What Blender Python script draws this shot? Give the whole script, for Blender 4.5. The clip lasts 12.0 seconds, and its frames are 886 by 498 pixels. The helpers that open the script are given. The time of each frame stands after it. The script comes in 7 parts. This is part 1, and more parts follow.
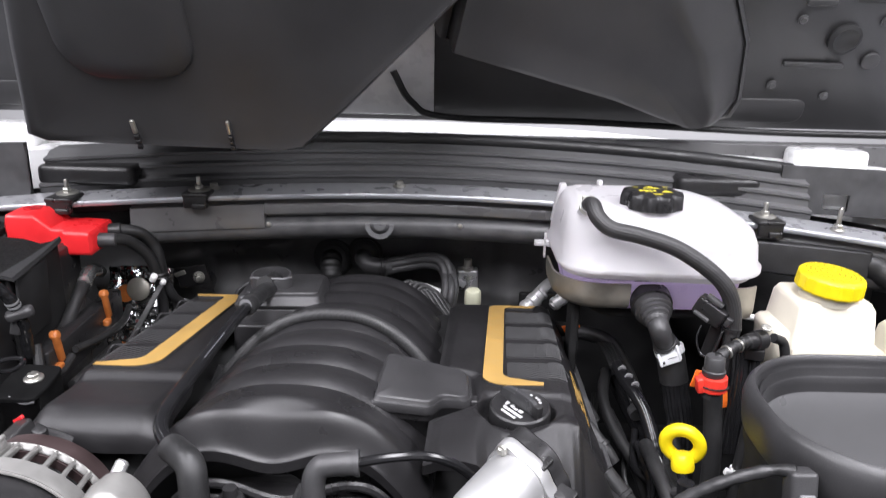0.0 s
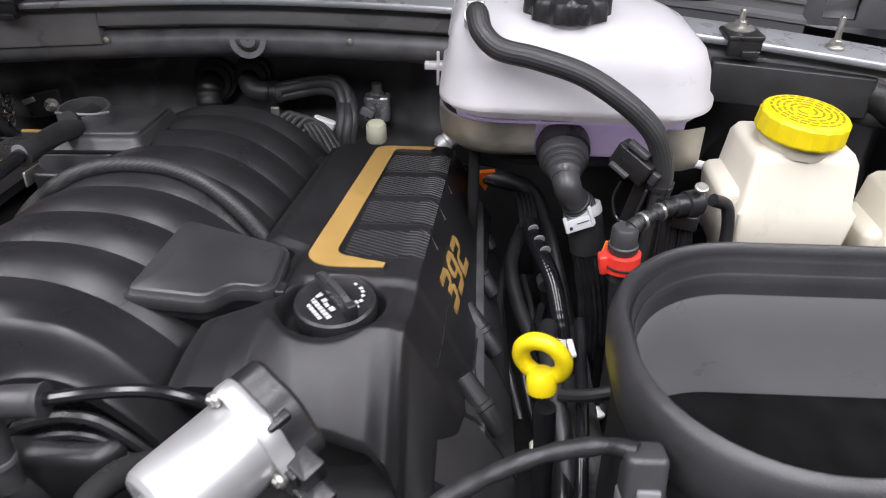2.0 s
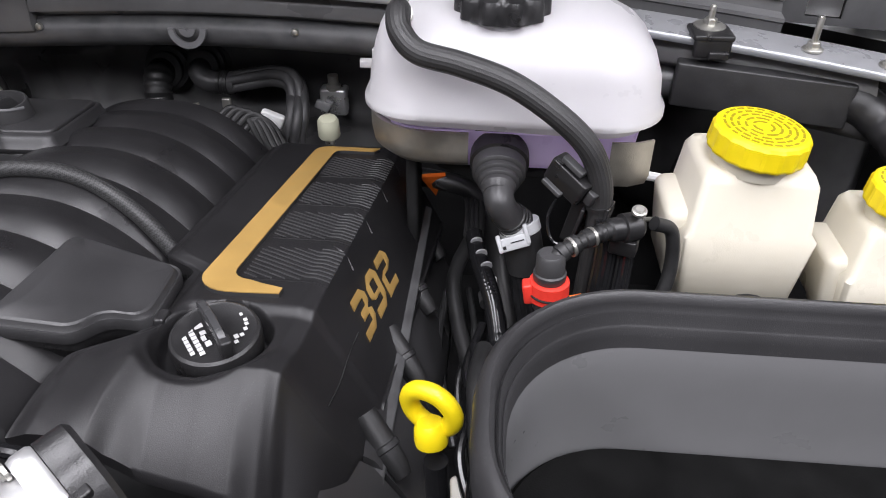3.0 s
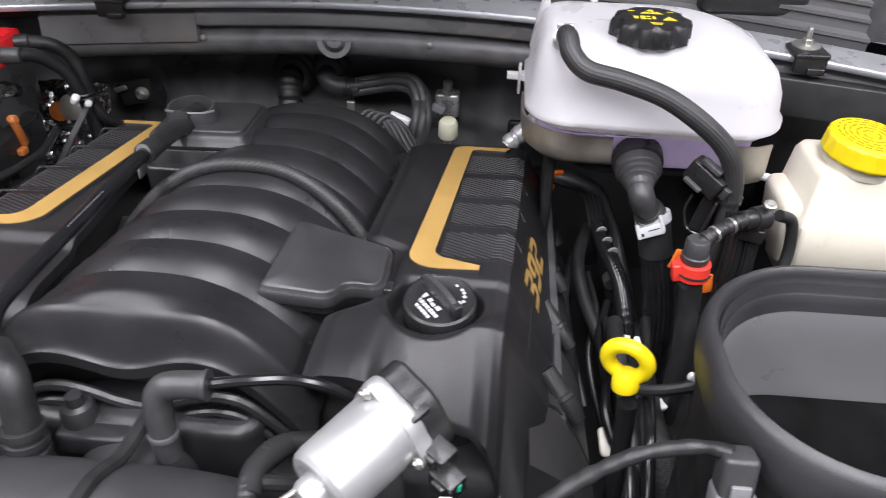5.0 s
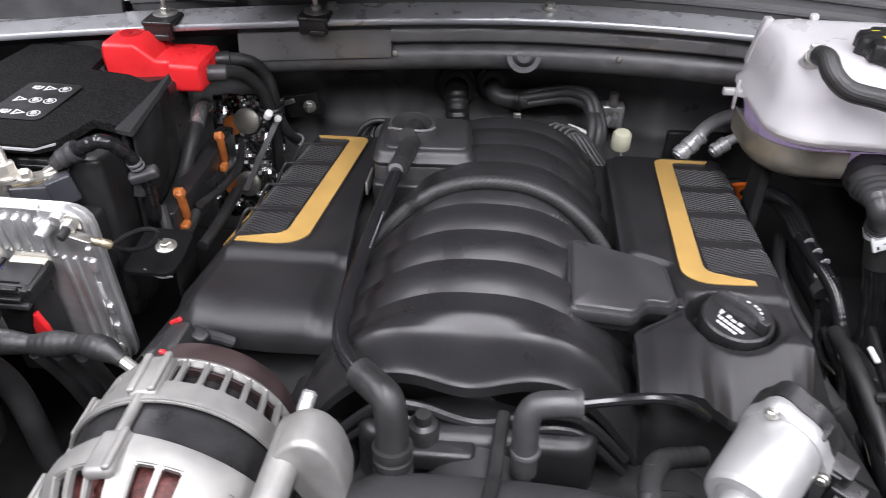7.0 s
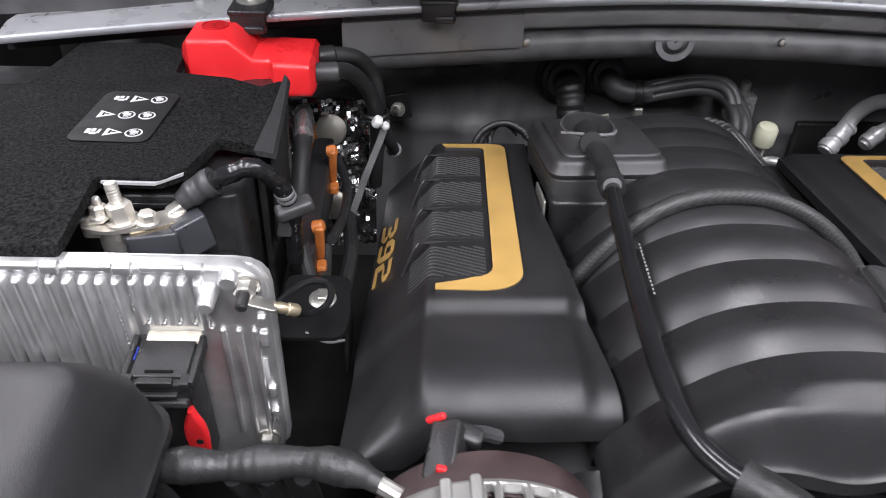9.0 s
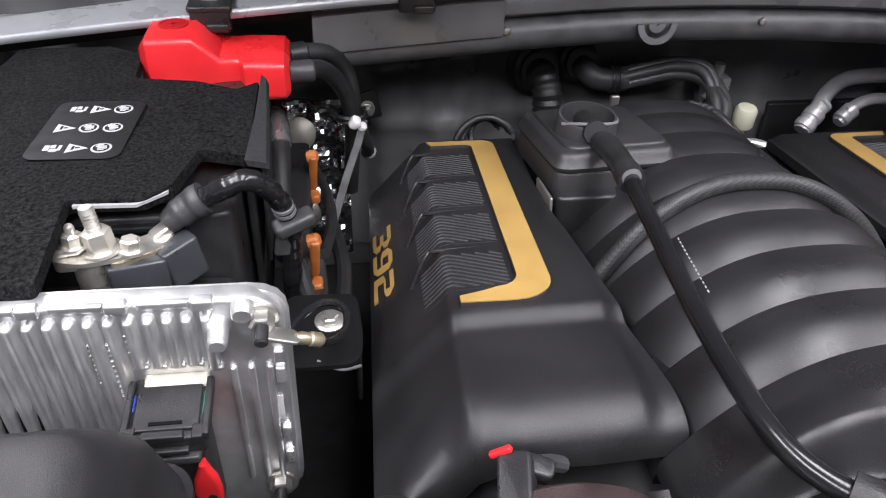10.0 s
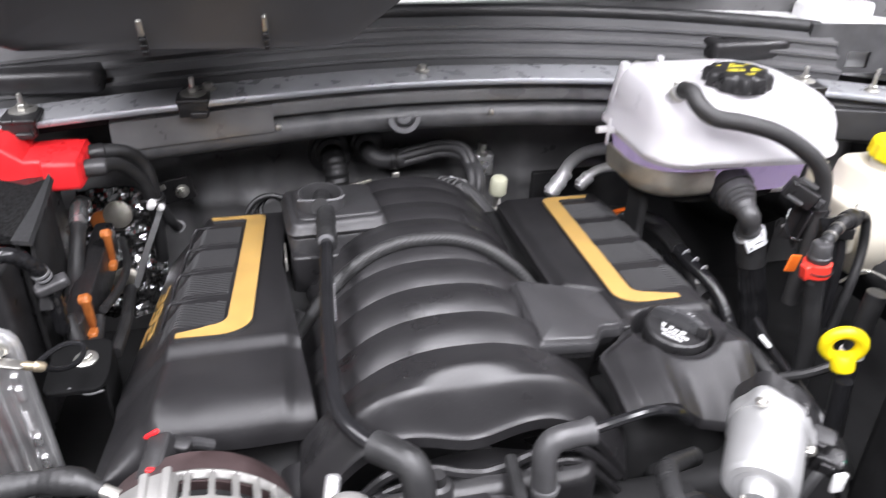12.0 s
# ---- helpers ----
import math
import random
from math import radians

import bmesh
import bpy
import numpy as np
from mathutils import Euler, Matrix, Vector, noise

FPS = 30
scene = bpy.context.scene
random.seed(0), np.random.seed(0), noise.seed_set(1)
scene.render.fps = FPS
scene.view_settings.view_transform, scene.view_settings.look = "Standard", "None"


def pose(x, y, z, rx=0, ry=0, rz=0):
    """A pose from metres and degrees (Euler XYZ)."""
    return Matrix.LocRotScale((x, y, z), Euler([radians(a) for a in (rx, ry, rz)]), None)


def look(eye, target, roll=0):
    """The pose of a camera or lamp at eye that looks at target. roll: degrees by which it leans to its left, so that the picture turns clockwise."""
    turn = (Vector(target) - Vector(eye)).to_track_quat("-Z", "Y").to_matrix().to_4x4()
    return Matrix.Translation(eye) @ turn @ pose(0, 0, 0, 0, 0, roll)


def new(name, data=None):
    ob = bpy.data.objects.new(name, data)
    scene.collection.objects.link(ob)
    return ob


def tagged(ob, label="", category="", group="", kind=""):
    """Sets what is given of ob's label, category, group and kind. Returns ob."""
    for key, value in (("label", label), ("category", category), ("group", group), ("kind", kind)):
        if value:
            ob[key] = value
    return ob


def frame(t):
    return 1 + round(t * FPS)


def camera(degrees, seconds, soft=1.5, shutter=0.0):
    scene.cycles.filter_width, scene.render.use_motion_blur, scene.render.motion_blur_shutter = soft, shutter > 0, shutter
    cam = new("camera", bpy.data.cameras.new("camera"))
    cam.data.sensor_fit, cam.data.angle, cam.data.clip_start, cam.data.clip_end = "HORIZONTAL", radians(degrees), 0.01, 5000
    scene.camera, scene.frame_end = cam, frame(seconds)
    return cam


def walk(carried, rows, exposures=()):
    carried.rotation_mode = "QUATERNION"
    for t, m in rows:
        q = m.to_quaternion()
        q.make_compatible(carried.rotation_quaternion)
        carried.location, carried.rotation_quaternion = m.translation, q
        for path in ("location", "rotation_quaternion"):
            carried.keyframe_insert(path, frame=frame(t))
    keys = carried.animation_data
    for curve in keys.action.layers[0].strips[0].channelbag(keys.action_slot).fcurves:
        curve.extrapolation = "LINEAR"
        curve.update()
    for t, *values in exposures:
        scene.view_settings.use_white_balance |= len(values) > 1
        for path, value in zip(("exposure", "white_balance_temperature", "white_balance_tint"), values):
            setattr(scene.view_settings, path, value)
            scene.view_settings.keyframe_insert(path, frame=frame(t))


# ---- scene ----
cam = camera(61.3, 12.0, soft=1.0, shutter=0.4)
PATH = [
    (0, (-0.003, 0.01, 1.452), (0.001, 1.911, 0.83), 1.4),
    (0.5, (0.02, 0.05, 1.415), (0.021, 1.912, 0.686), 1.2),
    (1, (0.067, 0.101, 1.392), (0.068, 1.891, 0.498), 1.3),
    (1.5, (0.129, 0.165, 1.389), (0.11, 1.893, 0.382), 0.9),
    (2, (0.174, 0.229, 1.402), (0.113, 1.915, 0.327), 0.7),
    (2.5, (0.233, 0.287, 1.407), (0.125, 1.947, 0.296), 0.6),
    (2.7, (0.26, 0.303, 1.405), (0.145, 1.956, 0.284), 0.7),
    (4.3, (0.197, 0.245, 1.433), (0.079, 1.88, 0.288), 1.4),
    (4.5, (0.177, 0.227, 1.444), (0.062, 1.864, 0.3), 1.5),
    (5, (0.114, 0.189, 1.461), (0.0, 1.826, 0.317), 1.5),
    (5.5, (0.052, 0.156, 1.478), (-0.06, 1.792, 0.334), 1.5),
    (6, (-0.017, 0.144, 1.484), (-0.128, 1.779, 0.338), 1.4),
    (6.5, (-0.084, 0.149, 1.484), (-0.188, 1.784, 0.338), 1.4),
    (7, (-0.144, 0.164, 1.482), (-0.241, 1.797, 0.332), 1.4),
    (7.5, (-0.214, 0.19, 1.473), (-0.302, 1.825, 0.325), 1.2),
    (7.7, (-0.24, 0.198, 1.466), (-0.321, 1.834, 0.319), 1.2),
    (9.3, (-0.428, 0.341, 1.393), (-0.272, 1.966, 0.237), 2.3),
    (9.5, (-0.442, 0.356, 1.383), (-0.246, 1.977, 0.228), 2.3),
    (10, (-0.46, 0.364, 1.387), (-0.179, 1.973, 0.233), 2.2),
    (10.5, (-0.451, 0.332, 1.405), (-0.116, 1.933, 0.254), 2.0),
    (11, (-0.414, 0.277, 1.431), (-0.049, 1.872, 0.281), 1.9),
    (11.5, (-0.354, 0.221, 1.456), (0.021, 1.834, 0.335), 1.4),
    (12, (-0.275, 0.163, 1.486), (0.135, 1.841, 0.479), 1.7),
]
EXPOSURE = ((0.0, 0.12), (0.5, 0.55), (1.0, 0.15), (1.5, -0.03), (2.0, -0.28), (2.5, -0.29), (4.5, -0.36), (5.0, -0.05), (5.5, 0.0), (6.5, 0.0), (7.5, -0.05), (9.5, -0.02), (10.5, -0.02), (11.0, 0.1), (11.5, 0.36), (12.0, 0.5))
walk(cam, [(t, look(eye, target, roll)) for t, eye, target, roll in PATH], EXPOSURE)

# ---- light ----
world = bpy.data.worlds.new("world")
scene.world = world
world.use_nodes = True
world.node_tree.nodes["Background"].inputs[0].default_value = (0.9, 0.95, 1.0, 1)
world.node_tree.nodes["Background"].inputs[1].default_value = 0.25
scene.view_settings.exposure = 0.0


def area_lamp(name, loc, size_x, size_y, watts, target, colour=(0.97, 0.955, 1.02)):
    lamp = bpy.data.lights.new(name, "AREA")
    lamp.shape, lamp.size, lamp.size_y, lamp.energy, lamp.color = "RECTANGLE", size_x, size_y, watts, colour
    ob = new(name, lamp)
    ob.matrix_world = look(loc, target)
    return ob


for lx in (-2.4, 0.2, 2.8):
    area_lamp("ceiling_lamp", (lx, -1.2, 4.05), 0.9, 4.6, 268, (lx, -1.2, 0))
    # rear row is unseen, added to brighten the scuttle behind the hood
    area_lamp("ceiling_lamp", (lx, 4.2, 4.05), 0.9, 3.6, 238, (lx, 4.2, 0))

# ---- materials ----


def material(name, colour, rough=0.5, metal=0.0, vary=0.25, scale=40.0, bump=0.15, grain=900.0, spec=0.5, sss=0.0, coat=0.0, rough_vary=0.12, transmission=0.0, dust=0.0):
    m = bpy.data.materials.new(name)
    m.use_nodes = True
    nt = m.node_tree
    b = nt.nodes["Principled BSDF"]
    tc = nt.nodes.new("ShaderNodeTexCoord")
    n1 = nt.nodes.new("ShaderNodeTexNoise")
    n1.inputs["Scale"].default_value, n1.inputs["Detail"].default_value = scale, 5
    n2 = nt.nodes.new("ShaderNodeTexNoise")
    n2.inputs["Scale"].default_value, n2.inputs["Detail"].default_value = grain, 2
    ramp = nt.nodes.new("ShaderNodeMapRange")
    ramp.inputs[1].default_value, ramp.inputs[2].default_value = 0.3, 0.7
    ramp.inputs[3].default_value, ramp.inputs[4].default_value = 1 - vary, 1 + vary
    mix = nt.nodes.new("ShaderNodeVectorMath")
    mix.operation = "SCALE"
    mix.inputs[0].default_value = colour
    rr = nt.nodes.new("ShaderNodeMapRange")
    rr.inputs[1].default_value, rr.inputs[2].default_value = 0.3, 0.7
    rr.inputs[3].default_value, rr.inputs[4].default_value = max(rough - rough_vary, 0.02), min(rough + rough_vary, 1)
    bp = nt.nodes.new("ShaderNodeBump")
    bp.inputs["Strength"].default_value, bp.inputs["Distance"].default_value = bump, 0.0008
    L = nt.links.new
    L(tc.outputs["Object"], n1.inputs["Vector"])
    L(tc.outputs["Object"], n2.inputs["Vector"])
    L(n1.outputs["Fac"], ramp.inputs[0])
    L(n1.outputs["Fac"], rr.inputs[0])
    L(ramp.outputs[0], mix.inputs["Scale"])
    if dust:
        # settled specks and fine streaks of dust
        n3 = nt.nodes.new("ShaderNodeTexNoise")
        n3.inputs["Scale"].default_value, n3.inputs["Detail"].default_value = 1300, 1
        n4 = nt.nodes.new("ShaderNodeTexNoise")
        n4.inputs["Scale"].default_value, n4.inputs["Detail"].default_value = 26, 3
        mask = nt.nodes.new("ShaderNodeMapRange")
        mask.inputs[1].default_value, mask.inputs[2].default_value = 0.62, 0.74
        patch = nt.nodes.new("ShaderNodeMapRange")
        patch.inputs[1].default_value, patch.inputs[2].default_value = 0.40, 0.66
        patch.inputs[3].default_value, patch.inputs[4].default_value = 0.15 * dust, dust
        both = nt.nodes.new("ShaderNodeMath")
        both.operation = "MULTIPLY"
        lay = nt.nodes.new("ShaderNodeMix")
        lay.data_type = "RGBA"
        lay.inputs[7].default_value = (0.15, 0.147, 0.142, 1)
        L(tc.outputs["Object"], n3.inputs["Vector"])
        L(tc.outputs["Object"], n4.inputs["Vector"])
        L(n3.outputs["Fac"], mask.inputs[0])
        L(n4.outputs["Fac"], patch.inputs[0])
        L(mask.outputs[0], both.inputs[0])
        L(patch.outputs[0], both.inputs[1])
        L(both.outputs[0], lay.inputs[0])
        L(mix.outputs[0], lay.inputs[6])
        L(lay.outputs[2], b.inputs["Base Color"])
    else:
        L(mix.outputs[0], b.inputs["Base Color"])
    L(rr.outputs[0], b.inputs["Roughness"])
    L(n2.outputs["Fac"], bp.inputs["Height"])
    L(bp.outputs[0], b.inputs["Normal"])
    b.inputs["Metallic"].default_value = metal
    b.inputs["Specular IOR Level"].default_value = spec
    b.inputs["Coat Weight"].default_value = coat
    b.inputs["Transmission Weight"].default_value = transmission
    if sss:
        b.inputs["Subsurface Weight"].default_value = sss
        b.inputs["Subsurface Radius"].default_value = (0.06, 0.06, 0.06)
        b.inputs["Subsurface Scale"].default_value = 0.5
    return m


M_COVER = material("moulded_black_plastic", (0.016, 0.0155, 0.0165), 0.38, bump=0.22, grain=1900, spec=0.42, vary=0.14, scale=18, rough_vary=0.07, dust=0.30)
M_MANIFOLD = material("black_nylon", (0.016, 0.0155, 0.0165), 0.33, bump=0.18, grain=1900, vary=0.12, scale=18, spec=0.48, rough_vary=0.08, dust=0.30)
M_BLACK = material("black_plastic", (0.017, 0.0166, 0.0174), 0.36, bump=0.2, vary=0.2, dust=0.50)
M_GLOSS = material("gloss_black_tube", (0.011, 0.011, 0.012), 0.18, bump=0.05, vary=0.1, rough_vary=0.06)
M_RUBBER = material("black_rubber", (0.018, 0.018, 0.0186), 0.44, bump=0.25, vary=0.2, dust=0.40)
M_GREYRUB = material("dull_grey_rubber", (0.043, 0.0425, 0.044), 0.40, bump=0.25, vary=0.15, dust=0.30)
M_HOSE = material("ribbed_grey_black_rubber", (0.030, 0.0295, 0.030), 0.46, bump=0.35, grain=1500, vary=0.15, dust=0.35)
M_DUCT = material("satin_black_duct_plastic", (0.032, 0.0315, 0.033), 0.42, bump=0.2, grain=1800, vary=0.15, scale=18, spec=0.6, rough_vary=0.07, dust=0.4)
M_DARK = material("dark_painted_steel", (0.080, 0.080, 0.082), 0.40, bump=0.15, vary=0.3, dust=0.50)
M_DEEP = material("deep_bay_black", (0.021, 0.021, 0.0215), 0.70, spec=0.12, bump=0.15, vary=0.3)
M_PAINT = material("silver_grey_paint", (0.33, 0.34, 0.36), 0.32, metal=0.35, bump=0.03, vary=0.06, coat=0.3, rough_vary=0.05)
M_FLANGE = material("grey_body_paint", (0.34, 0.345, 0.36), 0.30, metal=0.3, bump=0.03, vary=0.12, coat=0.4, rough_vary=0.06)
M_WHITE = material("white_paint", (0.8, 0.8, 0.8), 0.3, bump=0.02, vary=0.04, coat=0.3)
M_GREYPL = material("grey_weathered_plastic", (0.07, 0.07, 0.072), 0.45, bump=0.2, vary=0.2)
M_GOLD = material("bronze_gold_decal", (0.56, 0.35, 0.11), 0.42, metal=0.35, bump=0.12, vary=0.08)
M_TANK = material("translucent_white_polymer", (0.68, 0.67, 0.68), 0.34, bump=0.08, vary=0.03, sss=0.85, scale=15)
M_FLUID = material("violet_coolant_behind_polymer", (0.80, 0.69, 1.0), 0.3, bump=0.08, vary=0.05, sss=1.0, scale=15)
M_CREAM = material("cream_polymer", (0.70, 0.655, 0.545), 0.36, bump=0.1, vary=0.06, sss=0.2, scale=15)
M_PALECAP = material("pale_green_cream_plastic", (0.62, 0.62, 0.47), 0.4, bump=0.1, vary=0.06)
M_YELLOW = material("yellow_plastic", (0.85, 0.66, 0.01), 0.38, bump=0.15, vary=0.06)
M_RED = material("red_plastic", (0.70, 0.022, 0.027), 0.34, bump=0.15, vary=0.08)
M_CORAL = material("faded_red_plastic", (0.74, 0.045, 0.03), 0.36, bump=0.15, vary=0.1)
M_ORANGE = material("orange_plastic", (0.85, 0.17, 0.02), 0.42, bump=0.12, vary=0.12)
M_RUST = material("brown_orange_clip", (0.42, 0.13, 0.03), 0.45, bump=0.12, vary=0.25)
M_ALU = material("cast_aluminium", (0.32, 0.315, 0.302), 0.48, metal=0.6, bump=0.12, vary=0.10, grain=1200, scale=60, rough_vary=0.06)
M_ECU = material("die_cast_aluminium", (0.74, 0.74, 0.74), 0.40, metal=0.85, bump=0.12, vary=0.10, grain=1200, scale=60, rough_vary=0.06)
M_ALUMAT = material("machined_aluminium", (0.78, 0.78, 0.78), 0.3, metal=0.8, bump=0.12, vary=0.08)
M_STEEL = material("zinc_plated_steel", (0.54, 0.53, 0.49), 0.34, metal=0.85, bump=0.1, vary=0.12)
M_NICKEL = material("nickel_plated_brass", (0.74, 0.71, 0.65), 0.36, metal=0.8, bump=0.1, vary=0.1)
M_CLAMP = material("pale_grey_nylon", (0.46, 0.47, 0.48), 0.45, bump=0.15, vary=0.08)
# black set darker than the bracket's paint to hold the shade on it
M_PITCH = material("shade_darkened_black", (0.007, 0.007, 0.0072), 0.9, spec=0.06, bump=0.2, vary=0.3)
# black that stands in for the shade deep in the air box
M_BOWL_SHADE = material("bowl_shade_black", (0.006, 0.006, 0.006), 0.95, spec=0.04, bump=0.3, vary=0.3)
M_WHITEPL = material("white_nylon", (0.75, 0.75, 0.74), 0.4, bump=0.1, vary=0.06)
M_GREYCON = material("light_grey_connector", (0.34, 0.34, 0.35), 0.45, bump=0.1, vary=0.08)
M_FELT = material("black_felt", (0.010, 0.010, 0.0102), 0.95, bump=0.9, grain=700, vary=0.95, scale=380, spec=0.06, dust=0.35)
M_BROWN = material("brown_varnished_stator", (0.035, 0.022, 0.022), 0.5, bump=0.3, vary=0.3)
M_COPPER = material("varnished_copper", (0.075, 0.018, 0.016), 0.4, metal=0.3, bump=0.6, vary=0.7, scale=260)
M_BRACKET = material("stained_galvanised_steel", (0.42, 0.40, 0.35), 0.42, metal=0.75, bump=0.25, vary=0.3, scale=25)
M_FOIL = material("crinkled_foil", (0.5, 0.5, 0.5), 0.2, metal=0.9, bump=1.0, grain=120, vary=0.2)
M_BRASS = material("tarnished_brass", (0.55, 0.47, 0.33), 0.35, metal=0.8, bump=0.1, vary=0.15)
M_LABEL = material("black_label", (0.010, 0.010, 0.0104), 0.62, spec=0.25, bump=0.05, vary=0.1)
M_INK = material("white_print", (0.50, 0.50, 0.50), 0.5, bump=0.0, vary=0.04)
M_INKY = material("yellow_print", (0.65, 0.55, 0.05), 0.5, bump=0.0, vary=0.04)
M_INKD = material("olive_print", (0.30, 0.24, 0.01), 0.5, bump=0.0, vary=0.04)
M_GREEN = material("green_seal", (0.02, 0.35, 0.2), 0.45, bump=0.05, vary=0.1)
M_BLUE = material("blue_seal", (0.03, 0.06, 0.4), 0.45, bump=0.05, vary=0.1)
M_PALE = material("milky_grey_plastic", (0.17, 0.17, 0.175), 0.4, bump=0.1, vary=0.15)
M_PALEBLACK = material("smoky_black_plastic", (0.045, 0.045, 0.047), 0.22, bump=0.05, vary=0.1)
M_RIDGE = material("lighter_black_ridge", (0.038, 0.038, 0.039), 0.42, bump=0.15, vary=0.1, rough_vary=0.05)
M_GREYPL2 = material("dark_grey_coated_steel", (0.03, 0.03, 0.031), 0.42, bump=0.15, vary=0.2, dust=0.40)
M_WALL = material("pale_wall_paint", (0.38, 0.38, 0.384), 0.8, bump=0.05, vary=0.03, scale=2, grain=80)
M_FLOOR = material("grey_floor_tile", (0.22, 0.22, 0.225), 0.4, bump=0.05, vary=0.08, scale=3, grain=60)
M_BRAID = material("braided_sleeve", (0.03, 0.03, 0.031), 0.5, bump=0.2, vary=0.2)
M_FIREWALL = material("grey_black_firewall_coating", (0.115, 0.114, 0.115), 0.36, bump=0.15, vary=0.3, scale=14, dust=0.30)
M_PANEL = material("coated_grey_black_panel", (0.125, 0.124, 0.125), 0.34, bump=0.1, vary=0.25, scale=14, dust=0.3)
M_HOOD = material("moulded_hood_plastic", (0.044, 0.0434, 0.0449), 0.38, bump=0.14, grain=2200, vary=0.12, scale=12, rough_vary=0.06, dust=0.25)
M_COWL = material("satin_black_cowl_plastic", (0.110, 0.110, 0.112), 0.36, bump=0.15, vary=0.12, scale=12, rough_vary=0.05, dust=0.50)
M_BOWL = material("smooth_grey_plastic", (0.19, 0.19, 0.194), 0.30, bump=0.05, vary=0.02, rough_vary=0.03)


def let_through(m, colour, share):
    """Thin polymer: part of the light passes through the wall and scatters on."""
    nt = m.node_tree
    out = nt.nodes["Material Output"]
    t = nt.nodes.new("ShaderNodeBsdfTranslucent")
    t.inputs["Color"].default_value = (*colour, 1)
    mix = nt.nodes.new("ShaderNodeMixShader")
    mix.inputs[0].default_value = share
    nt.links.new(nt.nodes["Principled BSDF"].outputs[0], mix.inputs[1])
    nt.links.new(t.outputs[0], mix.inputs[2])
    nt.links.new(mix.outputs[0], out.inputs["Surface"])


let_through(M_TANK, (0.92, 0.90, 0.92), 0.28)
let_through(M_FLUID, (0.84, 0.70, 1.0), 0.60)


def weave(m, scale, strength):
    """Adds a crossed wave relief to a material: braided hose sleeves."""
    nt = m.node_tree
    b = nt.nodes["Principled BSDF"]
    tc = nt.nodes.new("ShaderNodeTexCoord")
    ck = nt.nodes.new("ShaderNodeTexChecker")
    ck.inputs["Scale"].default_value = scale
    rot = nt.nodes.new("ShaderNodeMapping")
    rot.inputs["Rotation"].default_value = (0.6, 0.5, 0.785)
    bp = nt.nodes.new("ShaderNodeBump")
    bp.inputs["Strength"].default_value, bp.inputs["Distance"].default_value = strength, 0.001
    ck.inputs["Color1"].default_value, ck.inputs["Color2"].default_value = (0.012, 0.012, 0.012, 1), (0.050, 0.050, 0.051, 1)
    nt.links.new(ck.outputs["Color"], b.inputs["Base Color"])
    nt.links.new(tc.outputs["Object"], rot.inputs[0])
    nt.links.new(rot.outputs[0], ck.inputs["Vector"])
    nt.links.new(ck.outputs["Fac"], bp.inputs["Height"])
    nt.links.new(bp.outputs[0], b.inputs["Normal"])


weave(M_BRAID, 620, 0.6)

# ---- mesh helpers ----
BASE = {}


def thing(name, label, category, base=(0, 0, 0), group="", kind=""):
    ob = new(name)
    ob.empty_display_size = 0.02
    ob.location = base
    BASE[ob] = Vector(base)
    return tagged(ob, label, category, group, kind)


def finish(bm, smooth=35):
    bmesh.ops.remove_doubles(bm, verts=bm.verts, dist=1e-6)
    bmesh.ops.recalc_face_normals(bm, faces=bm.faces)
    for f in bm.faces:
        f.smooth = True
    for e in bm.edges:
        if len(e.link_faces) == 2 and e.calc_face_angle(0) > radians(smooth):
            e.smooth = False


def part(name, bm, mat, parent=None, label="", smooth=35):
    """Links a bmesh, given in world metres, as one mesh object under a thing or a part."""
    finish(bm, smooth)
    base = BASE.get(parent, Vector((0, 0, 0)))
    bmesh.ops.translate(bm, verts=bm.verts, vec=-base)
    me = bpy.data.meshes.new(name)
    bm.to_mesh(me)
    bm.free()
    me.materials.append(mat)
    ob = new(name, me)
    BASE[ob] = base
    if parent:
        ob.parent = parent
    if label:
        ob["label"] = label
    return ob


def sm(a, b, v):
    u = min(max((v - a) / (b - a), 0.0), 1.0)
    return u * u * (3 - 2 * u)


def rloop(hx, hy, r, z, cx=0.0, cy=0.0, k=6):
    """A rounded rectangle in the plane z."""
    r = min(r, hx * 0.999, hy * 0.999)
    out = []
    for i, (sx, sy) in enumerate(((1, 1), (-1, 1), (-1, -1), (1, -1))):
        for j in range(k + 1):
            a = math.pi / 2 * (i + j / k)
            out.append((cx + sx * (hx - r) + r * math.cos(a), cy + sy * (hy - r) + r * math.sin(a), z))
    return out


def loft(loops, bm=None, m=None, caps=True, closed=True):
    bm = bm or bmesh.new()
    rings = [[bm.verts.new(m @ Vector(p) if m else p) for p in loop] for loop in loops]
    n = len(rings[0])
    for a, b in zip(rings, rings[1:]):
        for i in range(n if closed else n - 1):
            j = (i + 1) % n
            bm.faces.new((a[i], a[j], b[j], b[i]))
    if caps:
        bm.faces.new(rings[0][::-1])
        bm.faces.new(rings[-1])
    return bm


def rbox(size, r=0.006, bev=0.003, m=None, bm=None, k=4, taper=0.0):
    """A box with rounded corners and edges, standing on z = 0."""
    sx, sy, sz = (s / 2 for s in size)
    h = size[2]
    bev = min(bev, sx * 0.9, sy * 0.9, h * 0.45)
    loops = []
    for i in range(4):
        a = math.pi / 2 * i / 3
        d = bev * (1 - math.sin(a))
        loops.append(rloop(sx - d, sy - d, max(r - d, 0.0005), bev * (1 - math.cos(a)), k=k))
    for i in range(4):
        a = math.pi / 2 * (1 - i / 3)
        d = bev * (1 - math.sin(a)) + taper
        loops.append(rloop(sx - d, sy - d, max(r - d, 0.0005), h - bev * (1 - math.cos(a)), k=k))
    return loft(loops, bm, m)


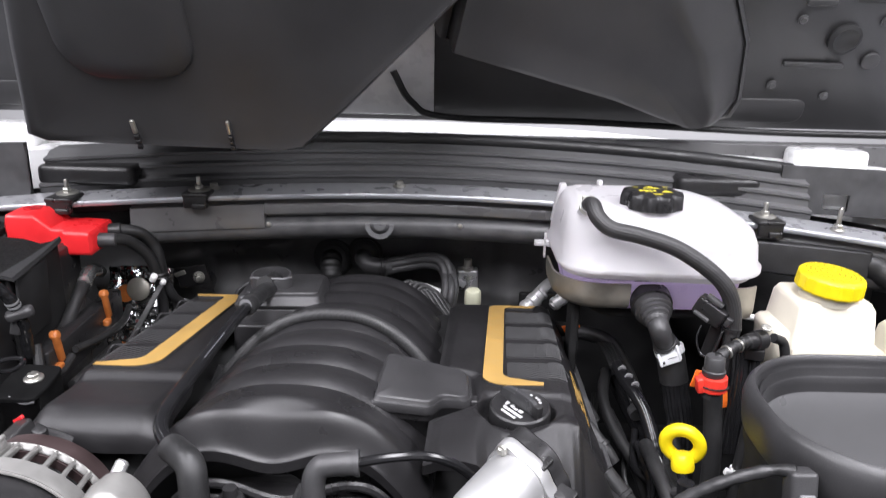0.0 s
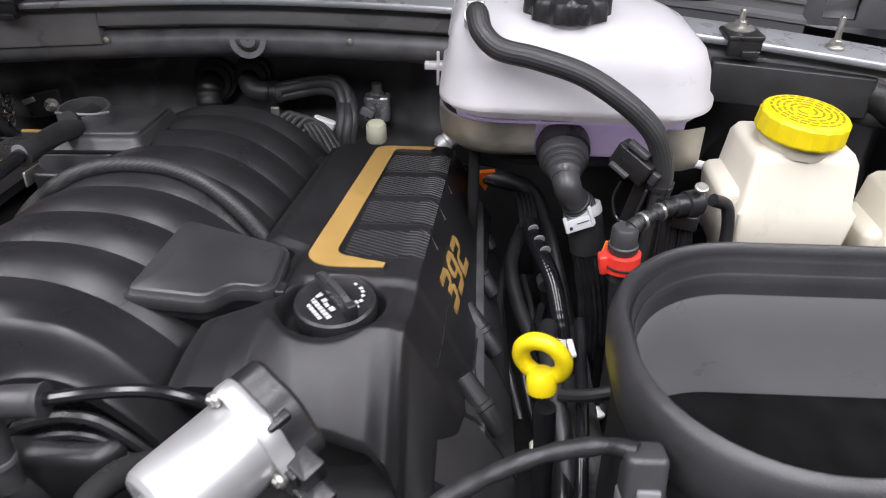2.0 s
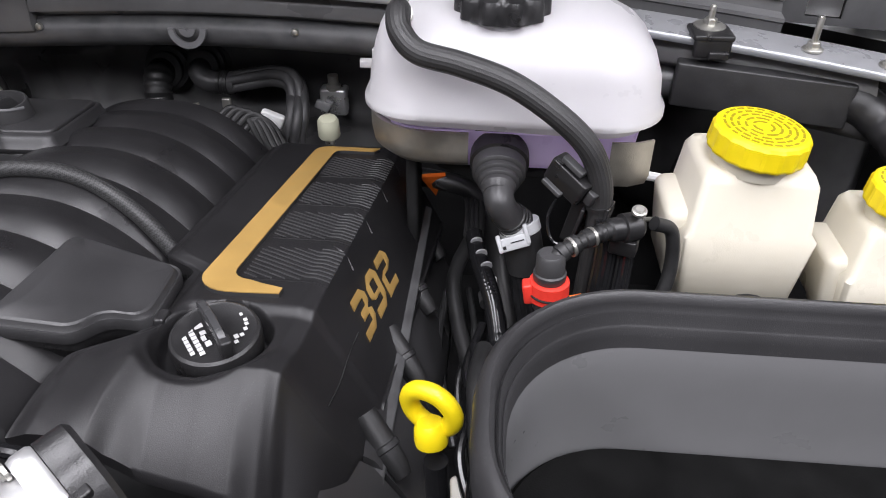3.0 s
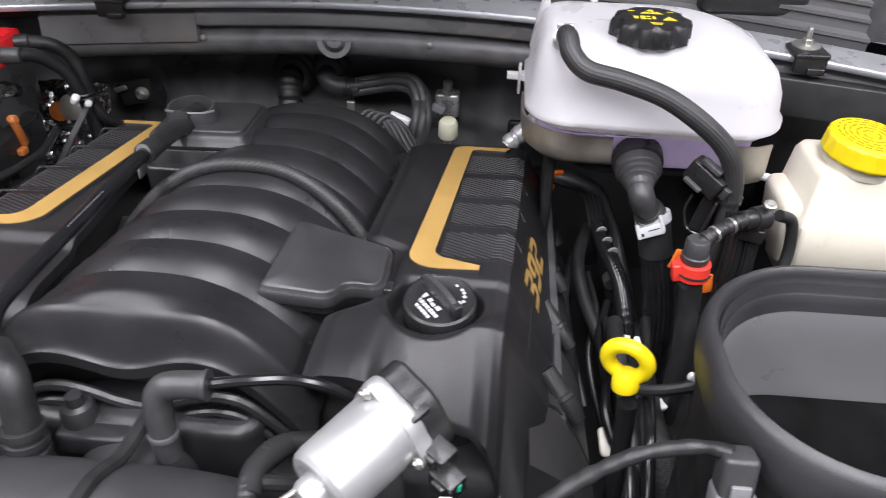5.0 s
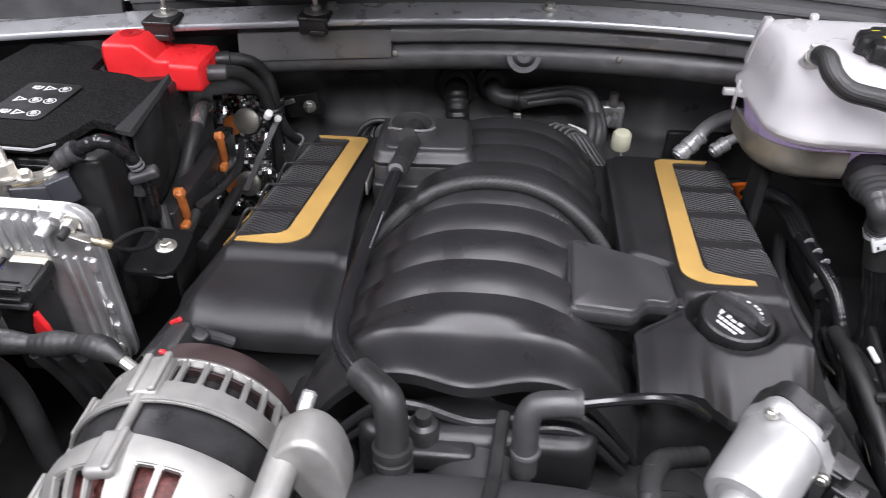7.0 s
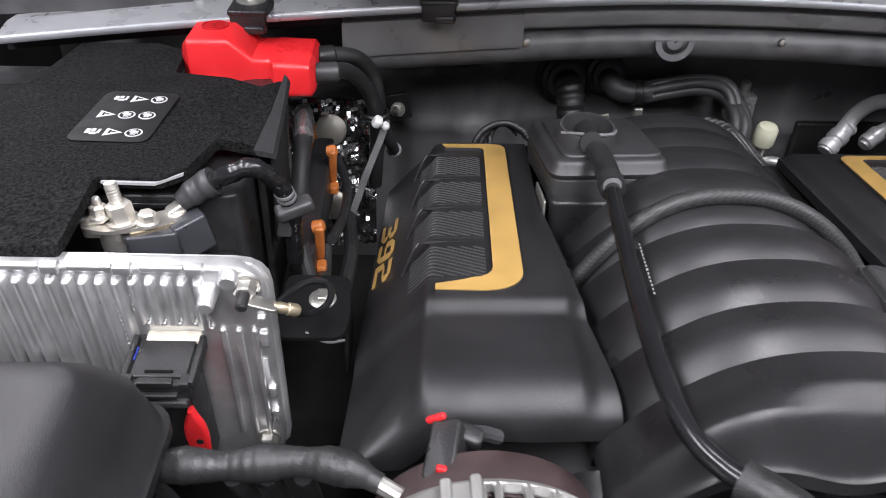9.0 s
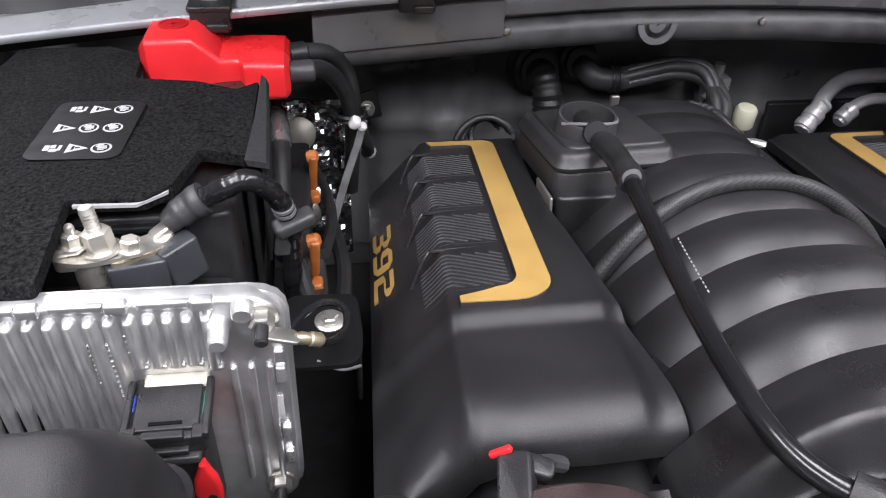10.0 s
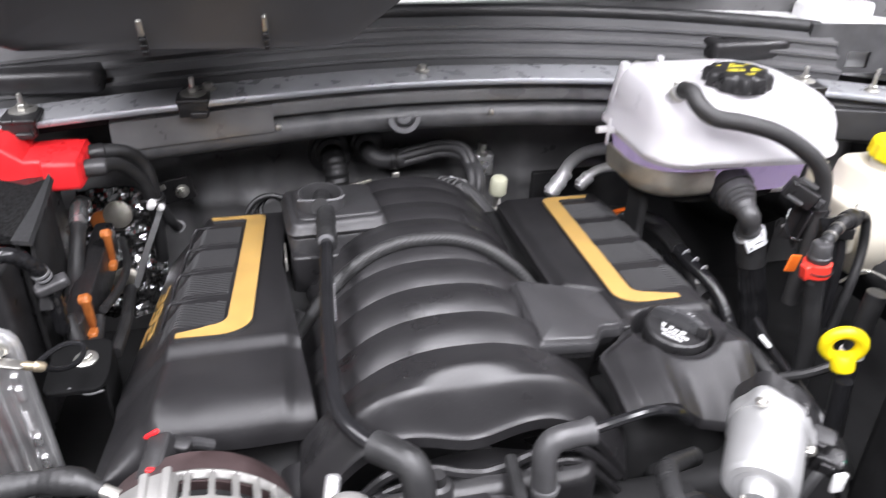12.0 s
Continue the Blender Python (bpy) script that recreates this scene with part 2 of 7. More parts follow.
def axis_m(p0, p1):
    """A pose with z from p0 to p1."""
    d = Vector(p1) - Vector(p0)
    return Matrix.Translation(p0) @ d.to_track_quat("Z", "Y").to_matrix().to_4x4()


def lathe(p0, p1, profile, seg=24, bm=None, caps=True, wob=None):
    """Turns (distance along, radius) pairs round the line from p0 to p1."""
    m = axis_m(p0, p1)
    loops = []
    for d, r in profile:
        loops.append([((r + (wob(i, d) if wob else 0)) * math.cos(2 * math.pi * i / seg), (r + (wob(i, d) if wob else 0)) * math.sin(2 * math.pi * i / seg), d) for i in range(seg)])
    return loft(loops, bm, m, caps)


def smooth_path(pts, n=8):
    pts = [Vector(p) for p in pts]
    ext = [2 * pts[0] - pts[1], *pts, 2 * pts[-1] - pts[-2]]
    out = []
    for i in range(1, len(ext) - 2):
        a, b, c, d = ext[i - 1:i + 3]
        for j in range(n):
            t = j / n
            out.append(0.5 * (2 * b + (c - a) * t + (2 * a - 5 * b + 4 * c - d) * t * t + (3 * b - a - 3 * c + d) * t ** 3))
    return out + [pts[-1]]


def tube(pts, r, seg=12, n=8, bm=None, rfun=None, flute=0.0):
    """A round hose along a smooth line; rfun(s) scales its radius by the length s from its start."""
    path = smooth_path(pts, n)
    bm = bm or bmesh.new()
    t0 = (path[1] - path[0]).normalized()
    up = Vector((0, 0, 1)) if abs(t0.z) < 0.9 else Vector((1, 0, 0))
    u = t0.cross(up).normalized()
    loops, s = [], 0.0
    for i, p in enumerate(path):
        t = (path[min(i + 1, len(path) - 1)] - path[max(i - 1, 0)]).normalized()
        u = (u - t * u.dot(t)).normalized()
        v = t.cross(u)
        if i:
            s += (p - path[i - 1]).length
        rr = r * (rfun(s) if rfun else 1)
        loops.append([p + (u * math.cos(a) + v * math.sin(a)) * rr for a in (2 * math.pi * k / seg for k in range(seg))])
        if flute:
            loops[-1] = [p + (q - p) * (1 - flute * (k % 2)) for k, q in enumerate(loops[-1])]
    return loft(loops, bm)


def ribbed(pitch, depth):
    return lambda s: 1 + depth * (0.5 + 0.5 * math.cos(2 * math.pi * s / pitch))


def field(xl, xr, y0, y1, nx, ny, f, skirt=0.03, bm=None):
    """A moulded shell: heights f(x, y) between the edges xl(y) and xr(y), with walls down to skirt below the edge."""
    bm = bm or bmesh.new()
    rows = []
    for j in range(ny + 1):
        y = y0 + (y1 - y0) * j / ny
        a, b = xl(y), xr(y)
        rows.append([bm.verts.new((a + (b - a) * i / nx, y, f(a + (b - a) * i / nx, y))) for i in range(nx + 1)])
    for p, q in zip(rows, rows[1:]):
        for i in range(nx):
            bm.faces.new((p[i], p[i + 1], q[i + 1], q[i]))
    rim = rows[0] + [r[-1] for r in rows[1:]] + rows[-1][-2::-1] + [r[0] for r in rows[-2:0:-1]]
    low = [bm.verts.new(v.co - Vector((0, 0, skirt))) for v in rim]
    n = len(rim)
    for i in range(n):
        j = (i + 1) % n
        bm.faces.new((rim[i], low[i], low[j], rim[j]))
    bm.faces.new(low)
    return bm


def prism(outline, z0, z1, m=None, bm=None):
    """A flat outline of (x, y) pairs as a slab."""
    return loft([[(x, y, z0) for x, y in outline], [(x, y, z1) for x, y in outline]], bm, m)


def along_x(profile, x0, x1, n, bow, bm=None):
    """A closed (y, z) profile swept along x, shifted by bow(x)."""
    loops = []
    for i in range(n + 1):
        x = x0 + (x1 - x0) * i / n
        dy, dz = bow(x)
        loops.append([(x, y + dy, z + dz) for y, z in profile])
    return loft(loops, bm)


def bolt(loc, axis=(0, 0, 1), r=0.006, h=0.006, stud=0.0, washer=0.0, bm=None):
    """A hexagon head on a flange, with a stud end and a washer where given."""
    p = Vector(loc)
    a = Vector(axis).normalized()
    bm = bm or bmesh.new()
    if washer:
        lathe(p, p + a, [(0, washer), (0.0016, washer), (0.003, washer * 0.8)], 20, bm)
    lathe(p, p + a, [(0.001, r * 1.35), (0.003, r * 1.3), (0.0035, r)], 16, bm)
    lathe(p, p + a, [(0.003, r), (h, r), (h + 0.001, r * 0.8)], 6, bm)
    if stud:
        lathe(p, p + a, [(h, r * 0.5), (h + stud, r * 0.5), (h + stud + 0.0015, r * 0.35)], 10, bm)
    return bm


def bars(name, rows, m, mat, parent, depth=0.0004):
    """Unreadable print as plain bars: (x, y, width, height) on the plane of m."""
    bm = bmesh.new()
    for x, y, w, h in rows:
        bmesh.ops.create_cube(bm, size=1, matrix=m @ Matrix.Translation((x, y, depth / 2)) @ Matrix.Diagonal((w, h, depth, 1)))
    return part(name, bm, mat, parent)


def round_line(pts, r=0.008, k=4):
    """Rounds the corners of a closed outline."""
    line, n = [], len(pts)
    for i in range(n):
        a, b, c = Vector(pts[i - 1]), Vector(pts[i]), Vector(pts[(i + 1) % n])
        p, q = b.lerp(a, min(r / (a - b).length, 0.45)), b.lerp(c, min(r / (c - b).length, 0.45))
        line += [tuple(p.lerp(b, j / k).lerp(b.lerp(q, j / k), j / k)) for j in range(k + 1)]
    return line


def P(*rows):
    return [Vector(r) for r in rows]


def frame_m(origin, right, up):
    """A pose whose x runs along right and whose z is the face's normal."""
    x = Vector(right).normalized()
    z = x.cross(Vector(up)).normalized()
    y = z.cross(x)
    return Matrix.Translation(origin) @ Matrix((x, y, z)).transposed().to_4x4()


# ---- the hall round the car ----
def hall():
    bm = bmesh.new()
    bmesh.ops.create_cube(bm, size=1, matrix=Matrix.Translation((0, 0, -0.05)) @ Matrix.Diagonal((14, 14, 0.1, 1)))
    tagged(part("floor", bm, M_FLOOR), "pale grey tiled hall floor", "floor", kind="structure")
    bm = bmesh.new()
    bmesh.ops.create_cube(bm, size=1, matrix=Matrix.Translation((0, 0, 4.25)) @ Matrix.Diagonal((14, 14, 0.1, 1)))
    tagged(part("ceiling", bm, M_WALL), "plain pale hall ceiling", "ceiling", kind="structure")
    for name, c, s in (("wall_north", (0, 7.1, 2.1), (14, 0.2, 4.2)), ("wall_south", (0, -7.1, 2.1), (14, 0.2, 4.2)), ("wall_east", (7.1, 0, 2.1), (0.2, 14.4, 4.2)), ("wall_west", (-7.1, 0, 2.1), (0.2, 14.4, 4.2))):
        bm = bmesh.new()
        bmesh.ops.create_cube(bm, size=1, matrix=Matrix.Translation(c) @ Matrix.Diagonal((*s, 1)))
        tagged(part(name, bm, M_WALL), "plain pale hall wall", "wall", kind="structure")


hall()

# ---- the car's body round the engine bay ----
def bow(x):
    d = x + 0.07
    return (-0.26 * d * d if d > 0 else -0.13 * (math.sqrt(d * d + 0.01) - 0.1), -0.05 * d * d)


car = thing("car_body", "silver car body with an open engine bay", "car", (0, 1.3, 0))


def slab(c, s, rot=(0, 0, 0), r=0.004, bev=0.002, bm=None):
    """A rounded block with its middle at c."""
    m = pose(*c, *rot) @ Matrix.Translation((0, 0, -s[2] / 2))
    return rbox(s, r, bev, m, bm)


# the tub: floor pan, inner fenders, front panel, firewall
part("bay_floor", slab((-0.05, 0.8, 0.70), (1.7, 1.1, 0.04)), M_DEEP, car)
part("inner_fender", slab((-0.86, 0.75, 0.90), (0.04, 1.0, 0.44)), M_DEEP, car)
part("inner_fender", slab((0.79, 0.75, 0.94), (0.06, 1.0, 0.52)), M_DEEP, car)
# never in view; added to keep floor light out of the bay
part("front_closing_wall", slab((-0.05, 0.24, 0.86), (1.7, 0.05, 0.36)), M_DEEP, car)
part("firewall", slab((-0.05, 1.285, 0.98), (1.76, 0.03, 0.52)), M_FIREWALL, car, "grey-black coated firewall")


def firewall_y(x, z):
    """Rolled folds and pressings of the firewall's face."""
    y = 1.268 - 0.022 * sm(-0.42, -0.39, x) * sm(-0.24, -0.29, x) * sm(1.065, 1.045, z)
    y -= 0.010 * math.exp(-((x + 0.335 + 0.25 * (z - 1.0)) / 0.012) ** 2) + 0.008 * math.exp(-((x + 0.285 - 0.35 * (z - 1.0)) / 0.010) ** 2)
    y -= 0.009 * math.exp(-((z - 1.045 - 0.25 * (x + 0.33)) / 0.010) ** 2) * sm(-0.24, -0.28, x)
    y -= 0.024 * sm(0.08, 0.12, x) * sm(0.33, 0.29, x) + 0.018 * sm(0.36, 0.39, x)
    return y - 0.008 * math.exp(-((z - 0.96) / 0.012) ** 2)


def pressed_sheet(nx=120, nz=44):
    at = lambda i, j: (-0.62 + 1.20 * i / nx, 0.76 + 0.38 * j / nz)
    face = [[(x, firewall_y(x, z), z) for x, z in (at(i, j) for j in range(nz + 1))] for i in range(nx + 1)]
    return loft([row + [(row[0][0], 1.276, 1.14), (row[0][0], 1.276, 0.76)] for row in face])


part("firewall_pressing", pressed_sheet(), M_FIREWALL, car, smooth=60)
part("fender", slab((-1.02, 0.70, 1.02), (0.30, 1.3, 0.36), r=0.03, bev=0.02), M_PAINT, car)
part("fender", slab((0.98, 0.70, 1.02), (0.30, 1.3, 0.36), r=0.03, bev=0.02), M_PAINT, car)

# front wheels under the fenders
for x in (-0.86, 0.82):
    tyre = part("tyre", lathe((x - 0.11, 0.55, 0.34), (x + 0.11, 0.55, 0.34), [(0, 0.25), (0.004, 0.30), (0.025, 0.335), (0.05, 0.34), (0.17, 0.34), (0.195, 0.335), (0.216, 0.30), (0.22, 0.25)], 48), M_RUBBER, car)
    part("rim", lathe((x - 0.10, 0.55, 0.34), (x + 0.10, 0.55, 0.34), [(0, 0.249), (0.02, 0.22), (0.06, 0.06), (0.14, 0.06), (0.18, 0.22), (0.20, 0.249)], 36), M_ALU, tyre)

# cowl: painted flange, panel under it, cross beam, plastic grille behind
rail = part("cowl_flange", along_x([(1.119, 1.168), (1.117, 1.172), (1.119, 1.176), (1.150, 1.181), (1.172, 1.180), (1.172, 1.172), (1.15, 1.174)], -0.80, 0.70, 60, bow), M_FLANGE, car, "grey painted cowl flange")
# bead that draws the edge highlight as its own strip of paint
part("flange_edge", along_x([(1.1165 + 0.0022 * math.cos(a), 1.1725 + 0.0040 * math.sin(a)) for a in (math.pi * 2 * i / 10 for i in range(10))], -0.80, 0.70, 60, bow), M_PAINT, rail, "silver bead drawing the highlight along the flange edge")
part("cowl_panel", along_x([(1.131, 1.158), (1.128, 1.152), (1.129, 1.143), (1.144, 1.141), (1.145, 1.110), (1.155, 1.110), (1.155, 1.17), (1.14, 1.172)], -0.46, 0.62, 50, bow), M_PANEL, car)
part("cowl_panel", along_x([(1.1275, 1.158), (1.1245, 1.128), (1.126, 1.122), (1.144, 1.120), (1.15, 1.17)], -0.47, -0.275, 12, bow), M_PANEL, car)
# dark strip put in for the shade line under the flange
part("flange_shade_strip", along_x([(1.136, 1.156), (1.136, 1.172), (1.15, 1.172), (1.15, 1.156)], -0.80, 0.66, 50, bow), M_DEEP, car)
part("cross_beam", along_x([(1.155 + 0.026 * math.cos(a), 1.117 + 0.021 * math.sin(a)) for a in (math.pi * 2 * i / 14 for i in range(14))], -0.46, 0.64, 50, bow), M_DARK, car)
part("cowl_grille", along_x([(1.186, 1.150), (1.184, 1.186), (1.181, 1.188), (1.181, 1.192), (1.197, 1.1945), (1.1985, 1.205), (1.1945, 1.2065), (1.1945, 1.2105), (1.206, 1.213), (1.2075, 1.222), (1.2035, 1.2235), (1.2035, 1.2275), (1.217, 1.230), (1.226, 1.236), (1.26, 1.238), (1.26, 1.15)], -0.62, 0.545, 50, bow), M_COWL, car, "ribbed black cowl trim")
part("cowl_gutter", along_x([(1.150, 1.150), (1.150, 1.160), (1.186, 1.160), (1.186, 1.150)], -0.62, 0.545, 50, bow), M_DEEP, car)
part("cowl_seal", along_x([(1.232 + 0.011 * math.cos(a), 1.242 + 0.010 * math.sin(a)) for a in (math.pi * 2 * i / 12 for i in range(12))], -0.35, 0.53, 40, bow), M_RUBBER, car)
part("windscreen_base", along_x([(1.26, 1.17), (1.26, 1.232), (1.36, 1.236), (1.44, 1.238), (1.44, 1.20), (1.36, 1.17)], -0.80, 0.80, 40, bow), M_WHITE, car, "white painted scuttle edge")
part("scuttle_corner", slab((0.628, 1.235, 1.212), (0.125, 0.05, 0.056), r=0.012, bev=0.008), M_WHITE, car, "white painted scuttle corner")
part("scuttle_corner", slab((-0.735, 1.250, 1.226), (0.13, 0.05, 0.05), r=0.012, bev=0.008), M_WHITE, car, "white painted scuttle corner")
# grey side plates of the cowl
def side_plate(x0, x1, hole):
    bm = bmesh.new()
    z0, z1 = 1.160, 1.232 if hole else 1.243
    if hole:
        hx0, hx1, hz0, hz1 = 0.575, 0.612, 1.167, 1.192
        xs, zs = [x0, hx0, hx1, x1], [z0, hz0, hz1, z1]
    else:
        xs, zs = [x0, (2 * x0 + x1) / 3, (x0 + 2 * x1) / 3, x1], [z0, z0 + 0.02, z1 - 0.02, z1]
    for i in range(3):
        for j in range(3):
            if hole and i == 1 and j == 1:
                continue
            c = [(xs[i], zs[j]), (xs[i + 1], zs[j]), (xs[i + 1], zs[j + 1]), (xs[i], zs[j + 1])]
            loft([[(x, 1.13 - 0.20 * (abs(x) - 0.5), z) for x, z in c], [(x, 1.14 - 0.20 * (abs(x) - 0.5), z) for x, z in c]], bm)
    return bm


part("cowl_side_plate", side_plate(0.512, 0.80, True), M_GREYPL, car, "grey plastic plate with a square hole")
part("cowl_side_plate", side_plate(-0.90, -0.625, False), M_GREYPL, car)
part("cowl_tray", slab((-0.55, 1.150, 1.190), (0.15, 0.05, 0.03), r=0.012, bev=0.008), M_BLACK, car)
part("cowl_tray", slab((0.42, 1.150, 1.195), (0.13, 0.05, 0.03), r=0.012, bev=0.008), M_BLACK, car)


# dark sheet, added so the low firewall reads as shaded
part("bay_depth_sheet", slab((0.385, 1.237, 0.815), (0.50, 0.012, 0.32), r=0.03, bev=0.004), M_RUBBER, car, "dark sheet added low on the firewall to stand for shade")


# ---- hood ----
HINGE = Vector((0, 1.335, 1.262))
HOOD_TURN = 62


def hood_m():
    """x across, y from the hinge up along the open hood, z out of its underside."""
    c, sn = math.cos(radians(HOOD_TURN)), math.sin(radians(HOOD_TURN))
    return frame_m(HINGE, (1, 0, 0), (0, -c, sn))


def open_hood():
    hood = thing("hood", "silver hood held open, with black moulded ducts under it", "car hood", HINGE)
    hm = hood_m()
    part("skin", rbox((1.75, 1.25, 0.02), 0.05, 0.008, hm @ Matrix.Translation((0.05, 0.625, -0.04))), M_PAINT, hood, "silver painted hood skin")
    part("inner_panel", rbox((1.66, 1.155, 0.012), 0.02, 0.005, hm @ Matrix.Translation((0.0, 0.5675, -0.014))), M_HOOD, hood, "black inner hood panel")
    return hood, hm


hood, HM = open_hood()


def hood_parts():
    # the large scoop duct: lofted outlines with rounded rims
    out = [(-0.545, 0.185), (-0.525, 0.174), (-0.215, 0.166), (-0.183, 0.174), (-0.130, 0.230), (-0.050, 0.318), (0.015, 0.39), (0.09, 0.51), (-0.10, 0.66), (-0.47, 0.66), (-0.495, 0.40), (-0.518, 0.31)]
    pts = [Vector((x, y, 0)) for x, y in out]
    line = []
    for i, p in enumerate(pts):
        q = pts[(i + 1) % len(pts)]
        line += [p.lerp(q, j / 5) for j in range(5)]
    mid = Vector((-0.24, 0.36, 0))

    def ring(h, grow, dy=0.0):
        return [(mid.x + (p.x - mid.x) * grow, mid.y + (p.y - mid.y) * grow + dy, h) for p in line]
    duct = part("scoop_duct", loft([ring(0.0, 1.06, 0.03), ring(0.16, 1.04, 0.02), ring(0.295, 1.0), ring(0.312, 0.985), ring(0.320, 0.95), ring(0.317, 0.90), ring(0.318, 0.5)], m=HM), M_HOOD, hood, "large black moulded scoop duct", smooth=60)
    part("raised_panel", loft([rloop(0.075 + g, 0.10 + g, 0.05, h, -0.375, 0.385) for h, g in ((0.316, 0.006), (0.322, 0.004), (0.326, -0.002), (0.327, -0.02))], m=HM), M_HOOD, duct)
    for x, w, y in ((-0.395, 0.006, 0.196), (-0.275, 0.005, 0.198)):
        clip = part("metal_clip", rbox((w, 0.020, 0.004), 0.002, 0.001, HM @ Matrix.Translation((x, y + 0.014, 0.320))), M_STEEL, duct)
        for k in range(3):
            part("clip_tooth", rbox((w * 1.1, 0.006, 0.005), 0.001, 0.0008, HM @ Matrix.Translation((x, y - 0.002 - k * 0.008, 0.319))), M_BLACK, clip)
    # the shallow tub beside it, with a rounded rim
    tub = [(0.0, 0.19), (0.44, 0.056), (0.462, 0.062), (0.470, 0.09), (0.452, 0.193), (0.40, 0.30), (0.34, 0.42), (0.05, 0.45)]
    pts = [Vector((x, y, 0)) for x, y in tub]
    line2 = []
    for i, p in enumerate(pts):
        q = pts[(i + 1) % len(pts)]
        line2 += [p.lerp(q, j / 5) for j in range(5)]
    mid2 = Vector((0.25, 0.25, 0))

    def ring2(h, grow, inset=0.0):
        """inset draws the outer flank in towards the flat panel, more so higher up the hood."""
        out = []
        for p in line2:
            x, y = mid2.x + (p.x - mid2.x) * grow, mid2.y + (p.y - mid2.y) * grow
            out.append((x - inset * sm(0.26, 0.44, p.x) * (0.35 + 2.4 * max(y - 0.08, 0)), y, h))
        return out
    part("duct_tub", loft([ring2(0.0, 1.10), ring2(0.040, 1.07), ring2(0.052, 1.05), ring2(0.054, 1.02), ring2(0.050, 1.01), ring2(0.058, 0.995, 0.01), ring2(0.084, 0.985, 0.06), ring2(0.098, 0.975, 0.095), ring2(0.103, 0.965, 0.115), ring2(0.102, 0.95, 0.125), ring2(0.099, 0.93, 0.13), ring2(0.098, 0.5, 0.07)], m=HM), M_HOOD, hood, "black moulded duct with a raised rim", smooth=60)
    part("seal_strip", tube([HM @ Vector(p) for p in P((-0.09, 0.10, 0.01), (-0.06, 0.04, 0.012), (0.0, 0.012, 0.014), (0.25, 0.008, 0.014), (0.55, -0.004, 0.014), (0.78, -0.006, 0.014))], 0.006), M_RUBBER, hood)
    # silver part coloured white to make up for light it lacks
    part("stay_bracket", rbox((0.18, 0.21, 0.01), 0.01, 0.003, HM @ Matrix.Translation((-0.112, 0.115, 0.0))), M_WHITE, hood, "silver hinge reinforcement, coloured white to look lit")
    part("side_flange", rbox((0.24, 0.05, 0.010), 0.02, 0.003, HM @ Matrix.Translation((0.50, 0.030, -0.010))), M_HOOD, hood)
    part("side_flange", rbox((0.36, 0.05, 0.010), 0.02, 0.003, HM @ Matrix.Translation((-0.70, 0.030, -0.010))), M_HOOD, hood)
    part("hinge", rbox((0.20, 0.05, 0.012), 0.008, 0.003, HM @ Matrix.Translation((-0.62, -0.005, 0.0))), M_PAINT, hood)
    part("grommet", lathe(HM @ Vector((0.31, 0.07, 0.0)), HM @ Vector((0.31, 0.07, 0.1)), [(0, 0.016), (0.004, 0.016), (0.006, 0.012), (0.004, 0.009)], 20), M_RUBBER, hood)
    for x, y, w, h in ((0.575, 0.235, 0.05, 0.012), (0.66, 0.245, 0.07, 0.016), (0.60, 0.125, 0.10, 0.010), (0.69, 0.135, 0.03, 0.030)):
        part("pressed_rib", rbox((w, h, 0.006), h * 0.45, 0.003, HM @ Matrix.Translation((x, y, -0.001))), M_HOOD, hood)
    for x, y in ((0.555, 0.205), (0.685, 0.205), (0.545, 0.085), (0.64, 0.065)):
        part("panel_bolt", bolt(HM @ Vector((x, y, 0.0)), HM.to_3x3() @ Vector((0, 0, 1)), 0.006, 0.005), M_DARK, hood)
    part("grommet", lathe(HM @ Vector((0.632, 0.174, 0.0)), HM @ Vector((0.632, 0.174, 0.1)), [(0, 0.026), (0.006, 0.026), (0.010, 0.02), (0.006, 0.014)], 20), M_RUBBER, hood)


hood_parts()

# ---- engine: manifold ----
def z_engine(y):
    return 1.116 - 0.115 * (y - 0.61)


def yaw(y):
    """The engine stands a little askew in the bay."""
    return 0.06 * (y - 0.73)


XC = -0.137


def manifold_z(x, y):
    u = (x - yaw(y) - XC) / 0.138
    z = z_engine(y) - 0.088 * abs(u) ** 2.5
    if y > 0.630:
        p = ((y - 0.630) / 0.0560) % 1.0
        h = 1 - (1 - p / 0.68) ** 1.8 if p < 0.68 else (1.0 if p < 0.94 else math.cos((p - 0.94) / 0.06 * math.pi / 2) ** 0.5)
        z += (0.0205 * h - 0.0195) * (1 - 0.35 * min(abs(u), 1) ** 3)
    z += 0.005 * math.exp(-((abs(u) - 0.62) / 0.22) ** 2) * sm(0.615, 0.59, y)
    z -= 0.030 * sm(0.590, 0.569, y) ** 1.3 + 0.022 * math.exp(-(u / 0.30) ** 2) * sm(0.606, 0.572, y)
    return z


